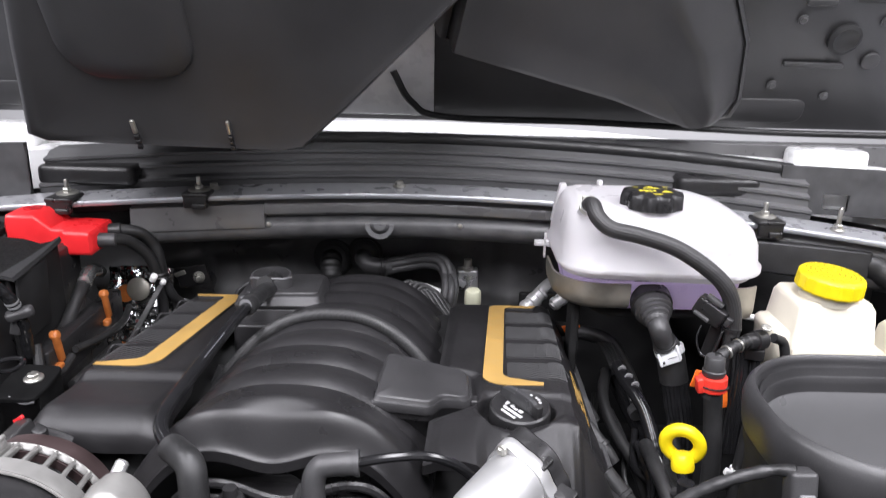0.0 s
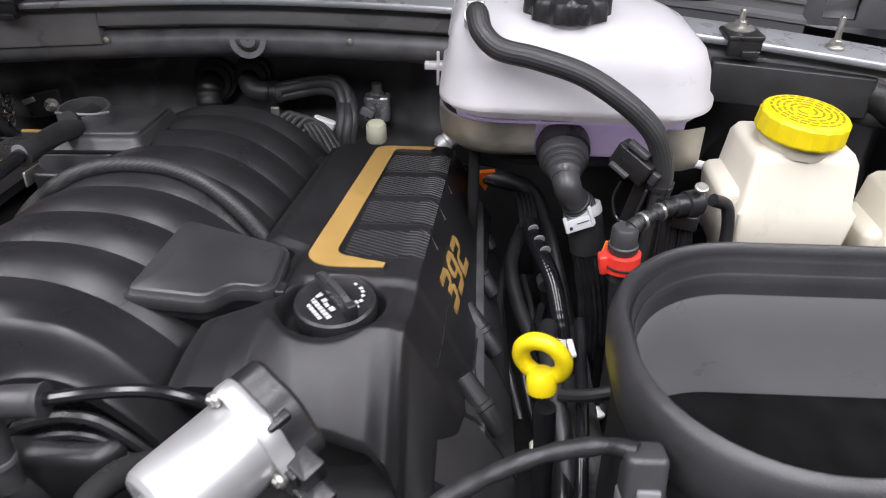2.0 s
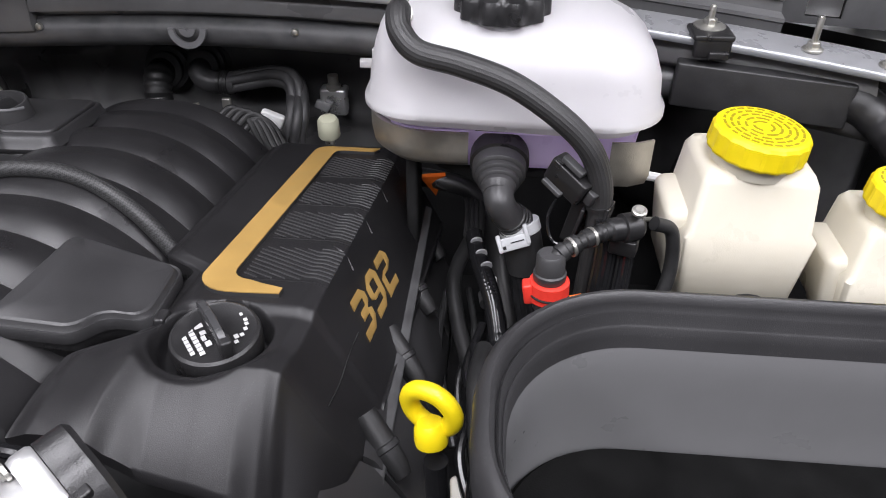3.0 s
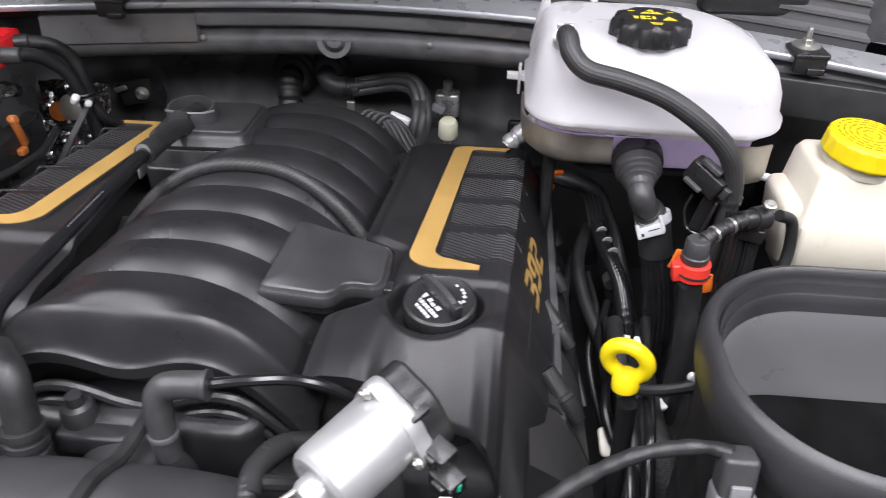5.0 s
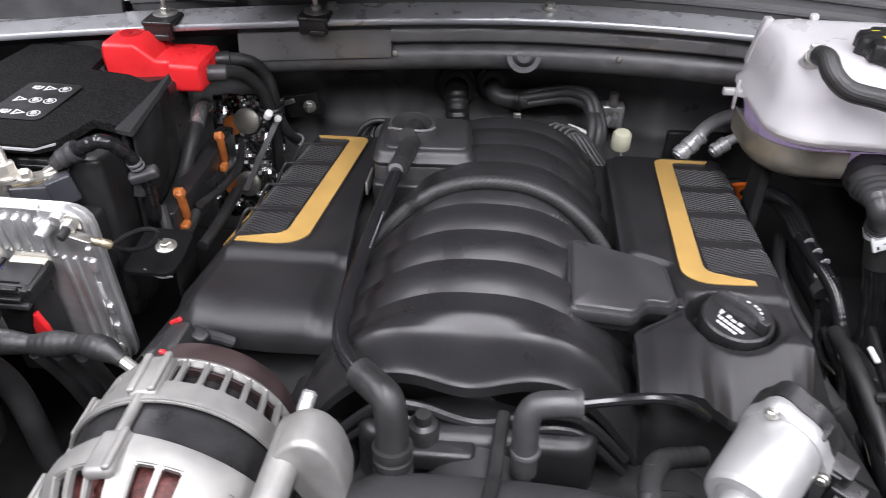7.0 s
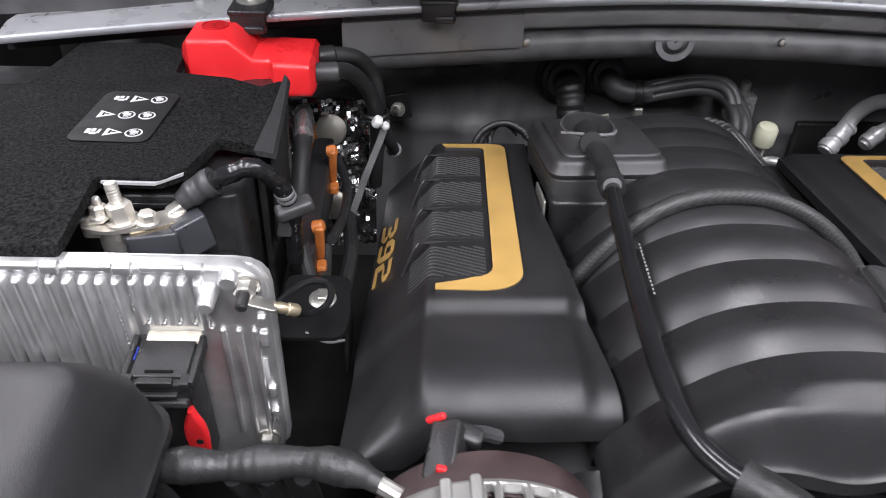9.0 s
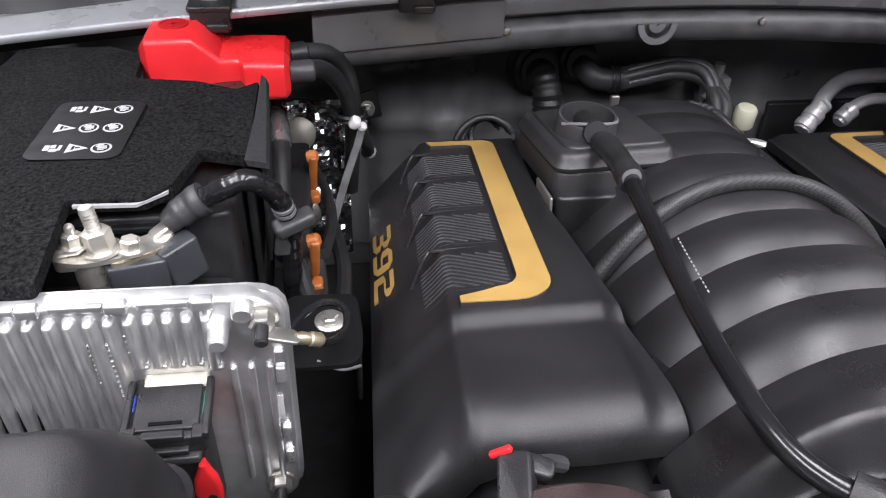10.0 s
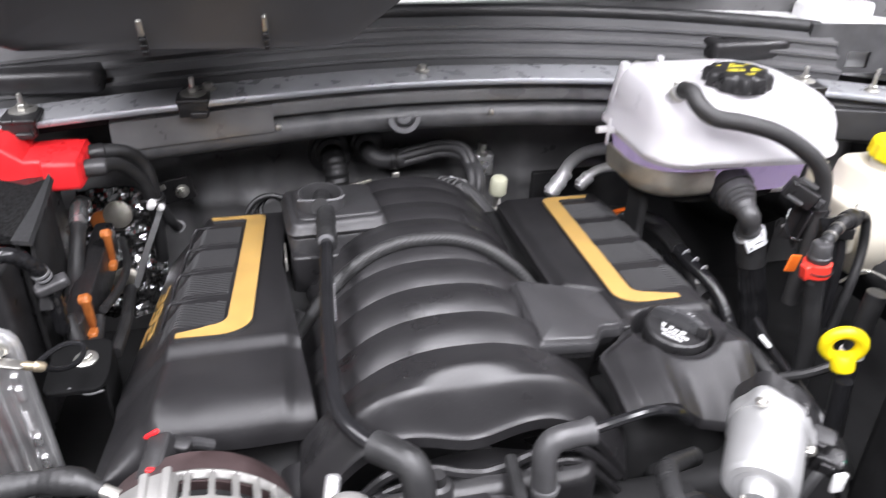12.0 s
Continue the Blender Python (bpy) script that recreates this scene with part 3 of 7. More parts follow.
def intake_manifold():
    eng = thing("intake_manifold", "black ribbed plastic intake manifold on the engine", "intake manifold", (XC, 0.82, 0.98))
    part("plenum", field(lambda y: -0.272 + yaw(y), lambda y: 0.002 + yaw(y), 0.569, 1.06, 100, 420, manifold_z, 0.010), M_MANIFOLD, eng, smooth=60)
    # front flange, waved like the plenum's mouth
    pts = []
    for i in range(13):
        u = -1 + i / 6
        pts.append((XC + 0.118 * u, 0.566, 1.034 + 0.016 * (0.5 - 0.5 * math.cos(math.pi * 2 * u)) - 0.03 * max(abs(u) - 0.75, 0) * 4))
    part("flange", tube(pts, 0.0045, 8, 5), M_MANIFOLD, eng)
    part("flange", tube([(x, y - 0.004, z - 0.012) for x, y, z in pts], 0.0035, 8, 5), M_MANIFOLD, eng)
    part("mouth_wall", slab((XC - 0.005, 0.655, 1.01), (0.24, 0.13, 0.07), r=0.03, bev=0.004), M_MANIFOLD, eng)
    part("throttle_adapter", slab((XC, 0.575, 0.985), (0.19, 0.06, 0.10), r=0.02, bev=0.01), M_MANIFOLD, eng)
    part("fastener_lug", slab((-0.165, 0.548, 1.022), (0.055, 0.03, 0.02), r=0.006, bev=0.004), M_MANIFOLD, eng)
    part("fastener", lathe((-0.179, 0.552, 1.03), (-0.179, 0.552, 1.06), [(0, 0.013), (0.012, 0.013), (0.016, 0.011), (0.018, 0.007), (0.026, 0.006)], 18), M_BLACK, eng)
    # runner flank on the left of the plenum
    part("runner", tube([(-0.262, 0.62, 1.0), (-0.268, 0.585, 0.985), (-0.262, 0.545, 0.95)], 0.035, 16), M_MANIFOLD, eng)
    return eng


manifold = intake_manifold()

engine = thing("engine_block", "black coated engine block in the bay", "engine", (XC, 0.8, 0.72))
part("block", slab((XC, 0.83, 0.87), (0.52, 0.46, 0.28), r=0.03, bev=0.02), M_DEEP, engine)
part("cylinder_head", slab((0.095, 0.80, 0.925), (0.13, 0.46, 0.10), r=0.02, bev=0.012), M_DEEP, engine)
part("cylinder_head", slab((-0.355, 0.84, 0.925), (0.13, 0.42, 0.10), r=0.02, bev=0.012), M_DEEP, engine)
part("timing_cover", slab((XC, 0.52, 0.87), (0.40, 0.14, 0.22), r=0.03, bev=0.015), M_DEEP, engine)


# ---- covers ----
def zr(y):
    return 1.0655 - 0.114 * (y - 0.73)


def zl(y):
    return 1.0665 - 0.118 * (y - 0.744)


def lean(y):
    """The right stripe runs a little more askew than the engine."""
    return 0.085 * (y - 0.73)


def along(v, xs, zs):
    """Smooth steps between given heights."""
    if v <= xs[0]:
        return zs[0]
    for a, b, p, q in zip(xs, xs[1:], zs, zs[1:]):
        if v <= b:
            return p + (q - p) * (0.6 * (v - a) / (b - a) + 0.4 * sm(a, b, v))
    return zs[-1]


def ramp(a, b, v):
    return min(max((v - a) / (b - a), 0.0), 1.0)


LIP_X = (-0.014, 0.0, 0.02, 0.032, 0.044, 0.060, 0.086, 0.110, 0.124, 0.132, 0.137, 0.172)
LIP_Z = (1.066, 1.071, 1.071, 1.068, 1.056, 1.044, 1.036, 1.026, 1.008, 0.986, 0.960, 0.945)


def right_z(x, y):
    xw = x
    x -= yaw(y)
    top = zr(y) - 0.003 * sm(0.126, 0.138, x)
    # lowered plain edge along the manifold
    top -= 0.006 * (1 - sm(-0.004, 0.010, x - 0.036 * edge_bump(y)))
    # step down before the raised field, open towards the side
    top -= 0.0055 * (1 - sm(0.700, 0.712, y)) * sm(0.040, 0.056, x)
    r = math.hypot(x - 0.079, y - 0.672)
    # swollen roll before the filler, and the well itself
    top += 0.0055 * sm(0.041, 0.050, r) * (1 - sm(0.640, 0.672, y)) * sm(0.02, 0.05, x)
    top -= 0.020 * (1 - sm(0.034, 0.041, r))
    side = 0.090 * ramp(0.138, 0.184, x)
    z = top - side
    # rounded fall to the arched front lip
    u = ramp(0.636, 0.576 - 0.018 * sm(0.115, 0.160, xw), y)
    lip = min(along(xw, LIP_X, LIP_Z), top)
    return min(z, z - (top - lip - side) * (0.8 * u + 0.2 * u * u) if top - lip > side else z)


def edge_bump(y):
    return sm(0.640, 0.680, y) * (1 - sm(0.755, 0.785, y))


def right_left_edge(y):
    return yaw(y) - 0.006 + 0.034 * edge_bump(y)


def right_outer_edge(y):
    return yaw(y) + 0.186 - 0.010 * sm(0.70, 0.58, y)


def shell(xl, xr, y0, y1, nx, ny, f, thick=0.004, lip=0.0):
    """A moulded sheet of even thickness between two edges, from the front y0(share across) back to y1, with its rim turned down by lip."""
    bm = bmesh.new()
    grids = []
    for d in (0.0, thick):
        rows = []
        for j in range(ny + 1):
            row = []
            for i in range(nx + 1):
                y = y0(i / nx) + (y1 - y0(i / nx)) * j / ny
                x = xl(y) + (xr(y) - xl(y)) * i / nx
                row.append(bm.verts.new((x, y, f(x, y) - d)))
            rows.append(row)
        grids.append(rows)
    for k, rows in enumerate(grids):
        for p, q in zip(rows, rows[1:]):
            for i in range(nx):
                v = (p[i], p[i + 1], q[i + 1], q[i])
                bm.faces.new(v if k == 0 else v[::-1])
    rim = lambda r: r[0] + [w[-1] for w in r[1:]] + r[-1][-2::-1] + [w[0] for w in r[-2:0:-1]]
    top, low = rim(grids[0]), rim(grids[1])
    for v in low:
        v.co.z -= lip
    for i in range(len(top)):
        j = (i + 1) % len(top)
        bm.faces.new((top[i], low[i], low[j], top[j]))
    return bm


def left_lip(x):
    return along(x, (-0.46, -0.440, -0.422, -0.405, -0.395, -0.386, -0.363, -0.32, -0.27), (1.030, 1.028, 1.022, 1.019, 1.026, 1.038, 1.047, 1.044, 1.045))


def left_front(x):
    return 0.630 - 0.006 * (1 - sm(-0.440, -0.395, x))


def left_z(x, y):
    xw = x
    x -= yaw(y)
    top = zl(y) - 0.003 * sm(-0.386, -0.396, x) - 0.005 * sm(-0.285, -0.270, x)
    top -= 0.008 * sm(0.742, 0.722, y)
    out = -0.388 - x
    side = 1.15 * (out + math.sqrt(out * out + 0.00002)) / 2
    z = top - side
    u = ramp(left_front(xw) + 0.042, left_front(xw), y)
    lip = min(left_lip(xw), top)
    return z - max(top - lip - side, 0) * (1 - math.sqrt(max(1 - u * u, 0)))


def stripe(outline, zf, parent, skew=yaw):
    """A gold face on a black raised riser of the same outline."""
    outline = [(x + skew(y), y) for x, y in outline]
    lift = lambda d: [(x, y, zf(y) + d) for x, y in outline]
    out = []
    for name, lo, hi, mat, lab in (("stripe_riser", -0.004, 0.0032, M_RIDGE, ""), ("gold_stripe", 0.0032, 0.0042, M_GOLD, "bronze gold stripe")):
        bm = loft([lift(lo), lift(hi)])
        bmesh.ops.triangulate(bm, faces=[f for f in bm.faces if len(f.verts) > 4])
        out.append(part(name, bm, mat, parent, lab))
    return out


def arc(cx, cy, r, a0, a1, n=8):
    return [(cx + r * math.cos(radians(a0 + (a1 - a0) * i / n)), cy + r * math.sin(radians(a0 + (a1 - a0) * i / n))) for i in range(n + 1)]


def bracket_outline(sx, x0, y0, y1, bar, leg_b, leg_t, wb, wt, ncut=10):
    """A square bracket of gold: bar of that width from y0 to y1, and two legs towards sx."""
    o = [(leg_b, y0 + wb * 0.1), (leg_b * 0.55, y0)]
    o += [(0.028 - 0.028 * math.sin(math.pi / 2 * i / 6), y0 + 0.026 * (1 - math.cos(math.pi / 2 * i / 6))) for i in range(7)]
    o += [(0.0, y0 + 0.03 + (y1 - y0 - 0.045) * i / ncut) for i in range(ncut + 1)]
    o += [(0.014 * (1 - math.cos(math.pi / 2 * i / 5)), y1 - 0.013 + 0.013 * math.sin(math.pi / 2 * i / 5)) for i in range(1, 6)]
    o += [(leg_t, y1), (leg_t - 0.004, y1 - wt)]
    o += [(bar + 0.008 - 0.008 * math.sin(math.pi / 2 * i / 4), y1 - wt - 0.008 * (1 - math.cos(math.pi / 2 * i / 4))) for i in range(5)]
    o += [(bar, y1 - wt - 0.008 - (y1 - y0 - wb - wt - 0.03) * i / ncut) for i in range(1, ncut + 1)]
    o += [(bar + 0.016 * (1 - math.cos(math.pi / 2 * i / 4)), y0 + wb + 0.022 - 0.016 * math.sin(math.pi / 2 * i / 4)) for i in range(1, 5)]
    o += [(bar + 0.026, y0 + wb + 0.002), (leg_b, y0 + wb * 0.75)]
    return [(x0 + sx * x, y) for x, y in o]


def rib_panel(sx, xa, xb, ya, yb, surf, parent):
    """A hatched inset that folds over the cover's shoulder: slanting ridges, each a piece of its own."""
    up = lambda x, y, d: (x + yaw(y), y, surf(x + yaw(y), y) + d)
    n = 10
    fold = xb - sx * 0.019
    xs = [xa + (fold - xa) * i / 3 for i in range(4)] + [fold + (xb - fold) * i / 3 for i in (1, 2, 3)]
    plate = part("hatched_panel", loft([[up(x, y, d) for y, d in ((ya, -0.002), (ya + 0.001, 0.0006), (yb - 0.001, 0.0006), (yb, -0.002))] for x in [xa + (xb - xa) * i / 12 for i in range(13)]]), M_COVER, parent)
    pitch = (yb - ya) / n
    for i in range(-7, n + 8):
        rows = []
        for x in [xs[0] + (xs[-1] - xs[0]) * k / 40 for k in range(41)]:
            inside = min(x, fold) if sx > 0 else max(x, fold)
            y = ya + pitch * (i + 0.5) - 0.5 * (inside - (xa + fold) / 2)
            if ya + 0.003 < y < yb - 0.003:
                w = pitch * 0.24
                rows.append([up(x, y - w, 0.0), up(x, y - w * 0.5, 0.0014), up(x, y + w * 0.5, 0.0014), up(x, y + w, 0.0)])
        if len(rows) > 3:
            part("ridge", loft(rows), M_RIDGE, plate)
    return plate


GLYPHS = {
    "3": ("####b", "....#", ".###d", ".###b", "....#", "####d"),
    "9": ("a###b", "#...#", "#...#", "c####", "....#", "####d"),
    "2": ("####b", "....#", "a###d", "#....", "#....", "#####"),
}


def numerals(m, parent, drape, length, height):
    """392 in square racing numerals with cut corners, leaning, laid on the moulding."""
    for q, ch in enumerate("392"):
        bm = bmesh.new()
        cols = (0.0, 0.27, 0.42, 0.58, 0.73, 1.0)
        lines = (1.0, 0.80, 0.60, 0.50, 0.40, 0.20, 0.0)
        place = lambda u, v: m @ Vector(((q + u * 0.84 + 0.04) * length / 3 - length / 2 + (v - 0.5) * height * 0.42, (v - 0.5) * height, 0))
        for r, row in enumerate(GLYPHS[ch]):
            for k, c in enumerate(row):
                if c == ".":
                    continue
                x0, x1, y1, y0 = cols[k], cols[k + 1], lines[r], lines[r + 1]
                box = {"#": ((x0, y0), (x1, y0), (x1, y1), (x0, y1)), "a": ((x0, y0), (x1, y0), (x1, y1)), "b": ((x0, y0), (x1, y0), (x0, y1)), "c": ((x1, y0), (x1, y1), (x0, y1)), "d": ((x0, y0), (x1, y1), (x0, y1))}[c]
                pts = [place(u, v) for u, v in box]
                loft([[(p.x, p.y, drape(p.x, p.y) - 0.001) for p in pts], [(p.x, p.y, drape(p.x, p.y) + 0.0022) for p in pts]], bm)
        part("numeral", bm, M_GOLD, parent)


def right_cover():
    c = thing("engine_cover", "black valve cover trim with gold stripe and oil filler", "engine cover", (0.08, 0.78, 1.0), "valve cover trims")
    part("shell", shell(right_left_edge, right_outer_edge, lambda s: 0.576 - 0.018 * sm(0.72, 0.92, s), 1.036, 150, 300, right_z, 0.004, 0.006), M_COVER, c, smooth=60)
    stripe(bracket_outline(1, 0.044, 0.718, 1.022, 0.022, 0.066, 0.067, 0.012, 0.009), zr, c, lean)
    for i in range(4):
        ya = 0.742 + i * 0.068
        rib_panel(1, 0.072, 0.1385, ya, ya + 0.056, right_z, c)
        part("panel_rib", tube([(0.074 + yaw(ya), ya + 0.0635, zr(ya + 0.0635) - 0.0018), (0.122 + yaw(ya), ya + 0.062, zr(ya + 0.062) - 0.0018), (0.138 + yaw(ya), ya + 0.057, zr(ya + 0.057) - 0.0035), (0.148 + yaw(ya), ya + 0.050, right_z(0.148 + yaw(ya), ya + 0.050) - 0.0006)], 0.0017, 8), M_COVER, c)
    numerals(frame_m((0.1650, 0.806, 1.02), (0.085, 1, 0), (-1, 0.085, 0)), c, right_z, 0.112, 0.0165)
    part("side_seam", tube([(0.160 + yaw(y), y, right_z(0.160 + yaw(y), y)) for y in (0.655, 0.685, 0.715, 0.742)], 0.0007, 6), M_DEEP, c)
    # oil filler cap: a disc with a half-round upright blade across it
    mid = Vector((0.079, 0.672, 1.050))
    cap = part("oil_filler_cap", lathe(mid, mid + Vector((0, -0.10, 1)), [(0, 0.028), (0.008, 0.0305), (0.020, 0.0310), (0.0235, 0.0300), (0.025, 0.0280), (0.0242, 0.0262), (0.0238, 0.01)], 48), M_BLACK, c, "black oil filler cap with white print")
    top = mid + Vector((0, -0.0024, 0.0240))
    ax, up = Vector((0.61, -0.79, -0.02)), Vector((0, -0.1, 1))
    half = [(0.0275 * math.cos(math.pi * i / 18), 0.0165 * math.sin(math.pi * i / 18) ** 0.6) for i in range(19)]
    gm = frame_m(top, ax, up)
    part("grip", loft([[(x * k, y * k, z) for x, y in half] for z, k in ((-0.0030, 0.93), (-0.0022, 1.0), (0.0022, 1.0), (0.0030, 0.93))], m=gm), M_PALEBLACK, cap, "upright smoky grip blade")
    part("grip_end", rbox((0.010, 0.008, 0.013), 0.002, 0.0015, frame_m(top + ax * 0.0235 + Vector((0, 0, -0.001)), ax, (0.79, 0.61, 0))), M_BLACK, cap)
    gf = frame_m(top + Vector((0, 0, 0.0003)), ax, (0.79, 0.61, 0.08))
    near = [(-0.013, -0.0075, 0.0075, 0.0058), (-0.0035, -0.0070, 0.0040, 0.0040), (0.0020, -0.0082, 0.0050, 0.0030), (0.0085, -0.0072, 0.0052, 0.0040)]
    near += [(-0.0145 + 0.0042 * i, -0.0135, 0.0034, 0.0036) for i in range(8)] + [(-0.0095 + 0.0042 * i, -0.0190, 0.0034, 0.0030) for i in range(6)]
    far = [(-0.006, 0.021, 0.003, 0.002)] + [(0.001 + 0.0042 * i, 0.0215 - 0.0008 * i * i, 0.0030, 0.0026) for i in range(5)] + [(0.013, 0.0105, 0.004, 0.003)]
    bars("print", near, gf, M_INK, cap)
    bars("print", far, gf, M_INK, cap)
    return c


def left_cover():
    c = thing("engine_cover", "black valve cover trim with gold stripe and numerals", "engine cover", (-0.36, 0.84, 1.0), "valve cover trims")
    part("shell", shell(lambda y: -0.442 + yaw(y), lambda y: yaw(y) - 0.257 - 0.033 * ramp(0.63, 0.90, y), lambda s: left_front(-0.450 + 0.19 * s), 1.055, 110, 260, left_z, 0.004, 0.006), M_COVER, c, smooth=60)
    stripe(bracket_outline(-1, -0.314, 0.742, 1.042, 0.023, 0.067, 0.068, 0.012, 0.009), zl, c)
    for i in range(4):
        ya = 0.764 + i * 0.066
        rib_panel(-1, -0.342, -0.403, ya, ya + 0.054, left_z, c)
        part("panel_rib", tube([(-0.345 + yaw(ya), ya + 0.0615, zl(ya + 0.0615) - 0.0018), (-0.386 + yaw(ya), ya + 0.060, zl(ya + 0.060) - 0.0018), (-0.396 + yaw(ya), ya + 0.055, zl(ya + 0.055) - 0.0035), (-0.407 + yaw(ya), ya + 0.048, left_z(-0.407 + yaw(ya), ya + 0.048) - 0.0006)], 0.0017, 8), M_COVER, c)
    numerals(frame_m((-0.4210, 0.890, 1.02), (-0.06, -1, 0), (1, -0.06, 0)), c, left_z, 0.122, 0.0165)
    part("spring_tab", slab((-0.2755, 0.911, 1.046), (0.0025, 0.046, 0.016), rot=(-6.5, 0, 0), r=0.001), M_STEEL, c, "bright steel spring tab")
    return c


right_cover()
left_cover()


# ---- coolant tank ----
def tank_ring(x0, x1, y0, y1, z, r, rl=0.05, k=10):
    """A rounded rectangle with its own radius at the back left corner."""
    out = []
    for i, (x, y, sx, sy, rr) in enumerate(((x1, y1, -1, -1, r), (x0, y1, 1, -1, rl), (x0, y0, 1, 1, r), (x1, y0, -1, 1, r))):
        for j in range(k + 1):
            a = math.pi / 2 * (i + j / k)
            out.append((x + sx * rr + rr * math.cos(a), y + sy * rr + rr * math.sin(a), z))
    return out


def coolant_tank():
    t = thing("coolant_tank", "white translucent coolant tank half full of violet coolant", "coolant tank", (0.28, 0.94, 1.06))
    R = tank_ring

    def wave(loop, d):
        return [(x, y, z + d * math.sin((x - 0.15) * 24) * sm(0.93, 0.88, y)) for x, y, z in loop]
    up = [wave(R(0.152, 0.393, 0.872, 1.040, 1.134, 0.05, 0.03), 0.002), wave(R(0.148, 0.396, 0.866, 1.043, 1.141, 0.05, 0.03), 0.002), wave(R(0.144, 0.401, 0.860, 1.046, 1.1445, 0.052, 0.03), 0.002), wave(R(0.144, 0.401, 0.860, 1.046, 1.150, 0.052, 0.03), 0.002), wave(R(0.148, 0.397, 0.864, 1.043, 1.154, 0.05, 0.028), 0.001), R(0.150, 0.395, 0.866, 1.041, 1.175, 0.05, 0.026), R(0.153, 0.389, 0.870, 1.039, 1.192, 0.052, 0.024), R(0.156, 0.378, 0.877, 1.037, 1.203, 0.054, 0.023), R(0.160, 0.363, 0.887, 1.034, 1.211, 0.056, 0.022), R(0.165, 0.346, 0.899, 1.030, 1.2165, 0.055, 0.020), R(0.172, 0.329, 0.913, 1.024, 1.219, 0.050, 0.018), R(0.185, 0.309, 0.930, 1.012, 1.2200, 0.035, 0.015), R(0.240, 0.250, 0.968, 0.974, 1.2203, 0.002, 0.002)]
    part("upper_shell", loft(up, caps=False), M_TANK, t, smooth=60)
    low = [R(0.250, 0.310, 0.955, 0.975, 1.080, 0.008, 0.008), R(0.205, 0.361, 0.922, 1.010, 1.081, 0.04, 0.03), R(0.180, 0.379, 0.902, 1.028, 1.086, 0.05, 0.03), R(0.165, 0.388, 0.895, 1.036, 1.095, 0.05, 0.03), R(0.158, 0.391, 0.893, 1.038, 1.122, 0.05, 0.03), R(0.154, 0.393, 0.873, 1.039, 1.1335, 0.05, 0.03)]
    part("lower_shell", loft(low, caps=False), M_FLUID, t, "lower shell with violet coolant showing through", smooth=60)
    part("neck", lathe((0.259, 0.921, 1.206), (0.259, 0.921, 1.25), [(0, 0.033), (0.009, 0.031), (0.013, 0.030)], 28), M_TANK, t)
    cap = part("cap", lathe((0.259, 0.921, 1.2165), (0.259, 0.921, 1.26), [(0, 0.034), (0.002, 0.0370), (0.015, 0.0366), (0.0190, 0.0345), (0.0210, 0.030), (0.0218, 0.01)], 90, wob=lambda i, d: 0.0030 * math.cos(i * 2 * math.pi / 9) if 0.001 < d < 0.020 else 0), M_BLACK, t, "black lobed pressure cap with yellow print")
    cm = frame_m((0.259, 0.921, 1.2381), (1, 0, 0), (0, 1, 0))
    part("warning_mark", prism([(-0.011, 0.006), (0.011, 0.006), (0.0, 0.020)], 0, 0.0004, cm), M_INKY, cap)
    part("warning_mark", prism([(0.008, -0.012), (0.022, -0.012), (0.015, -0.001)], 0, 0.0004, cm), M_INKY, cap)
    bars("print", [(-0.010, -0.006, 0.005, 0.0095), (-0.0045, -0.0025, 0.004, 0.0022), (-0.0045, -0.0095, 0.004, 0.0022), (0.0005, -0.006, 0.003, 0.008), (-0.0165, -0.006, 0.0045, 0.007), (0.001, -0.021, 0.012, 0.0015), (0.001, -0.0245, 0.009, 0.0012), (-0.019, 0.014, 0.007, 0.0012), (0.019, 0.014, 0.007, 0.0012)], cm, M_INKY, cap)
    bars("mark", [(-0.003, 0.0105, 0.006, 0.0016), (0.0035, 0.0125, 0.0016, 0.0045)], cm @ Matrix.Translation((0, 0, 0.0004)), M_LABEL, cap)
    part("lug", loft([rloop(w, 0.006, 0.002, z, x, 1.016) for z, x, w in ((1.170, 0.160, 0.012), (1.200, 0.162, 0.009), (1.214, 0.162, 0.006), (1.222, 0.162, 0.004))]), M_TANK, t)
    part("lug", slab((0.214, 1.024, 1.216), (0.008, 0.010, 0.020), r=0.003), M_TANK, t)
    part("side_tab", loft([rloop(0.004, w, 0.002, z, 0, 0) for z, w in ((0.0, 0.012), (0.012, 0.008), (0.016, 0.0045), (0.030, 0.004))], m=frame_m((0.155, 0.993, 1.143), (0, 0, 1), (0, 1, 0))), M_TANK, t)
    part("side_tab", slab((0.139, 0.990, 1.141), (0.003, 0.006, 0.036), r=0.001), M_TANK, t)
    part("nozzle", lathe((0.176, 0.915, 1.205), (0.177, 0.896, 1.226), [(0, 0.012), (0.006, 0.010), (0.030, 0.009)], 16), M_TANK, t)
    part("hose_clip", lathe((0.1762, 0.906, 1.216), (0.1768, 0.897, 1.226), [(0, 0.0105), (0.005, 0.0105), (0.005, 0.0095), (0, 0.0095), (0, 0.0105)], 20, caps=False), M_STEEL, t)
    part("clip_ear", slab((0.176, 0.903, 1.230), (0.016, 0.004, 0.006), r=0.001), M_STEEL, t)
    part("outlet", lathe((0.2640, 0.912, 1.106), (0.2640, 0.882, 1.0956), [(0, 0.026), (0.028, 0.026), (0.030, 0.022), (0.032, 0.022)], 24), M_BLACK, t)
    return t


coolant_tank()

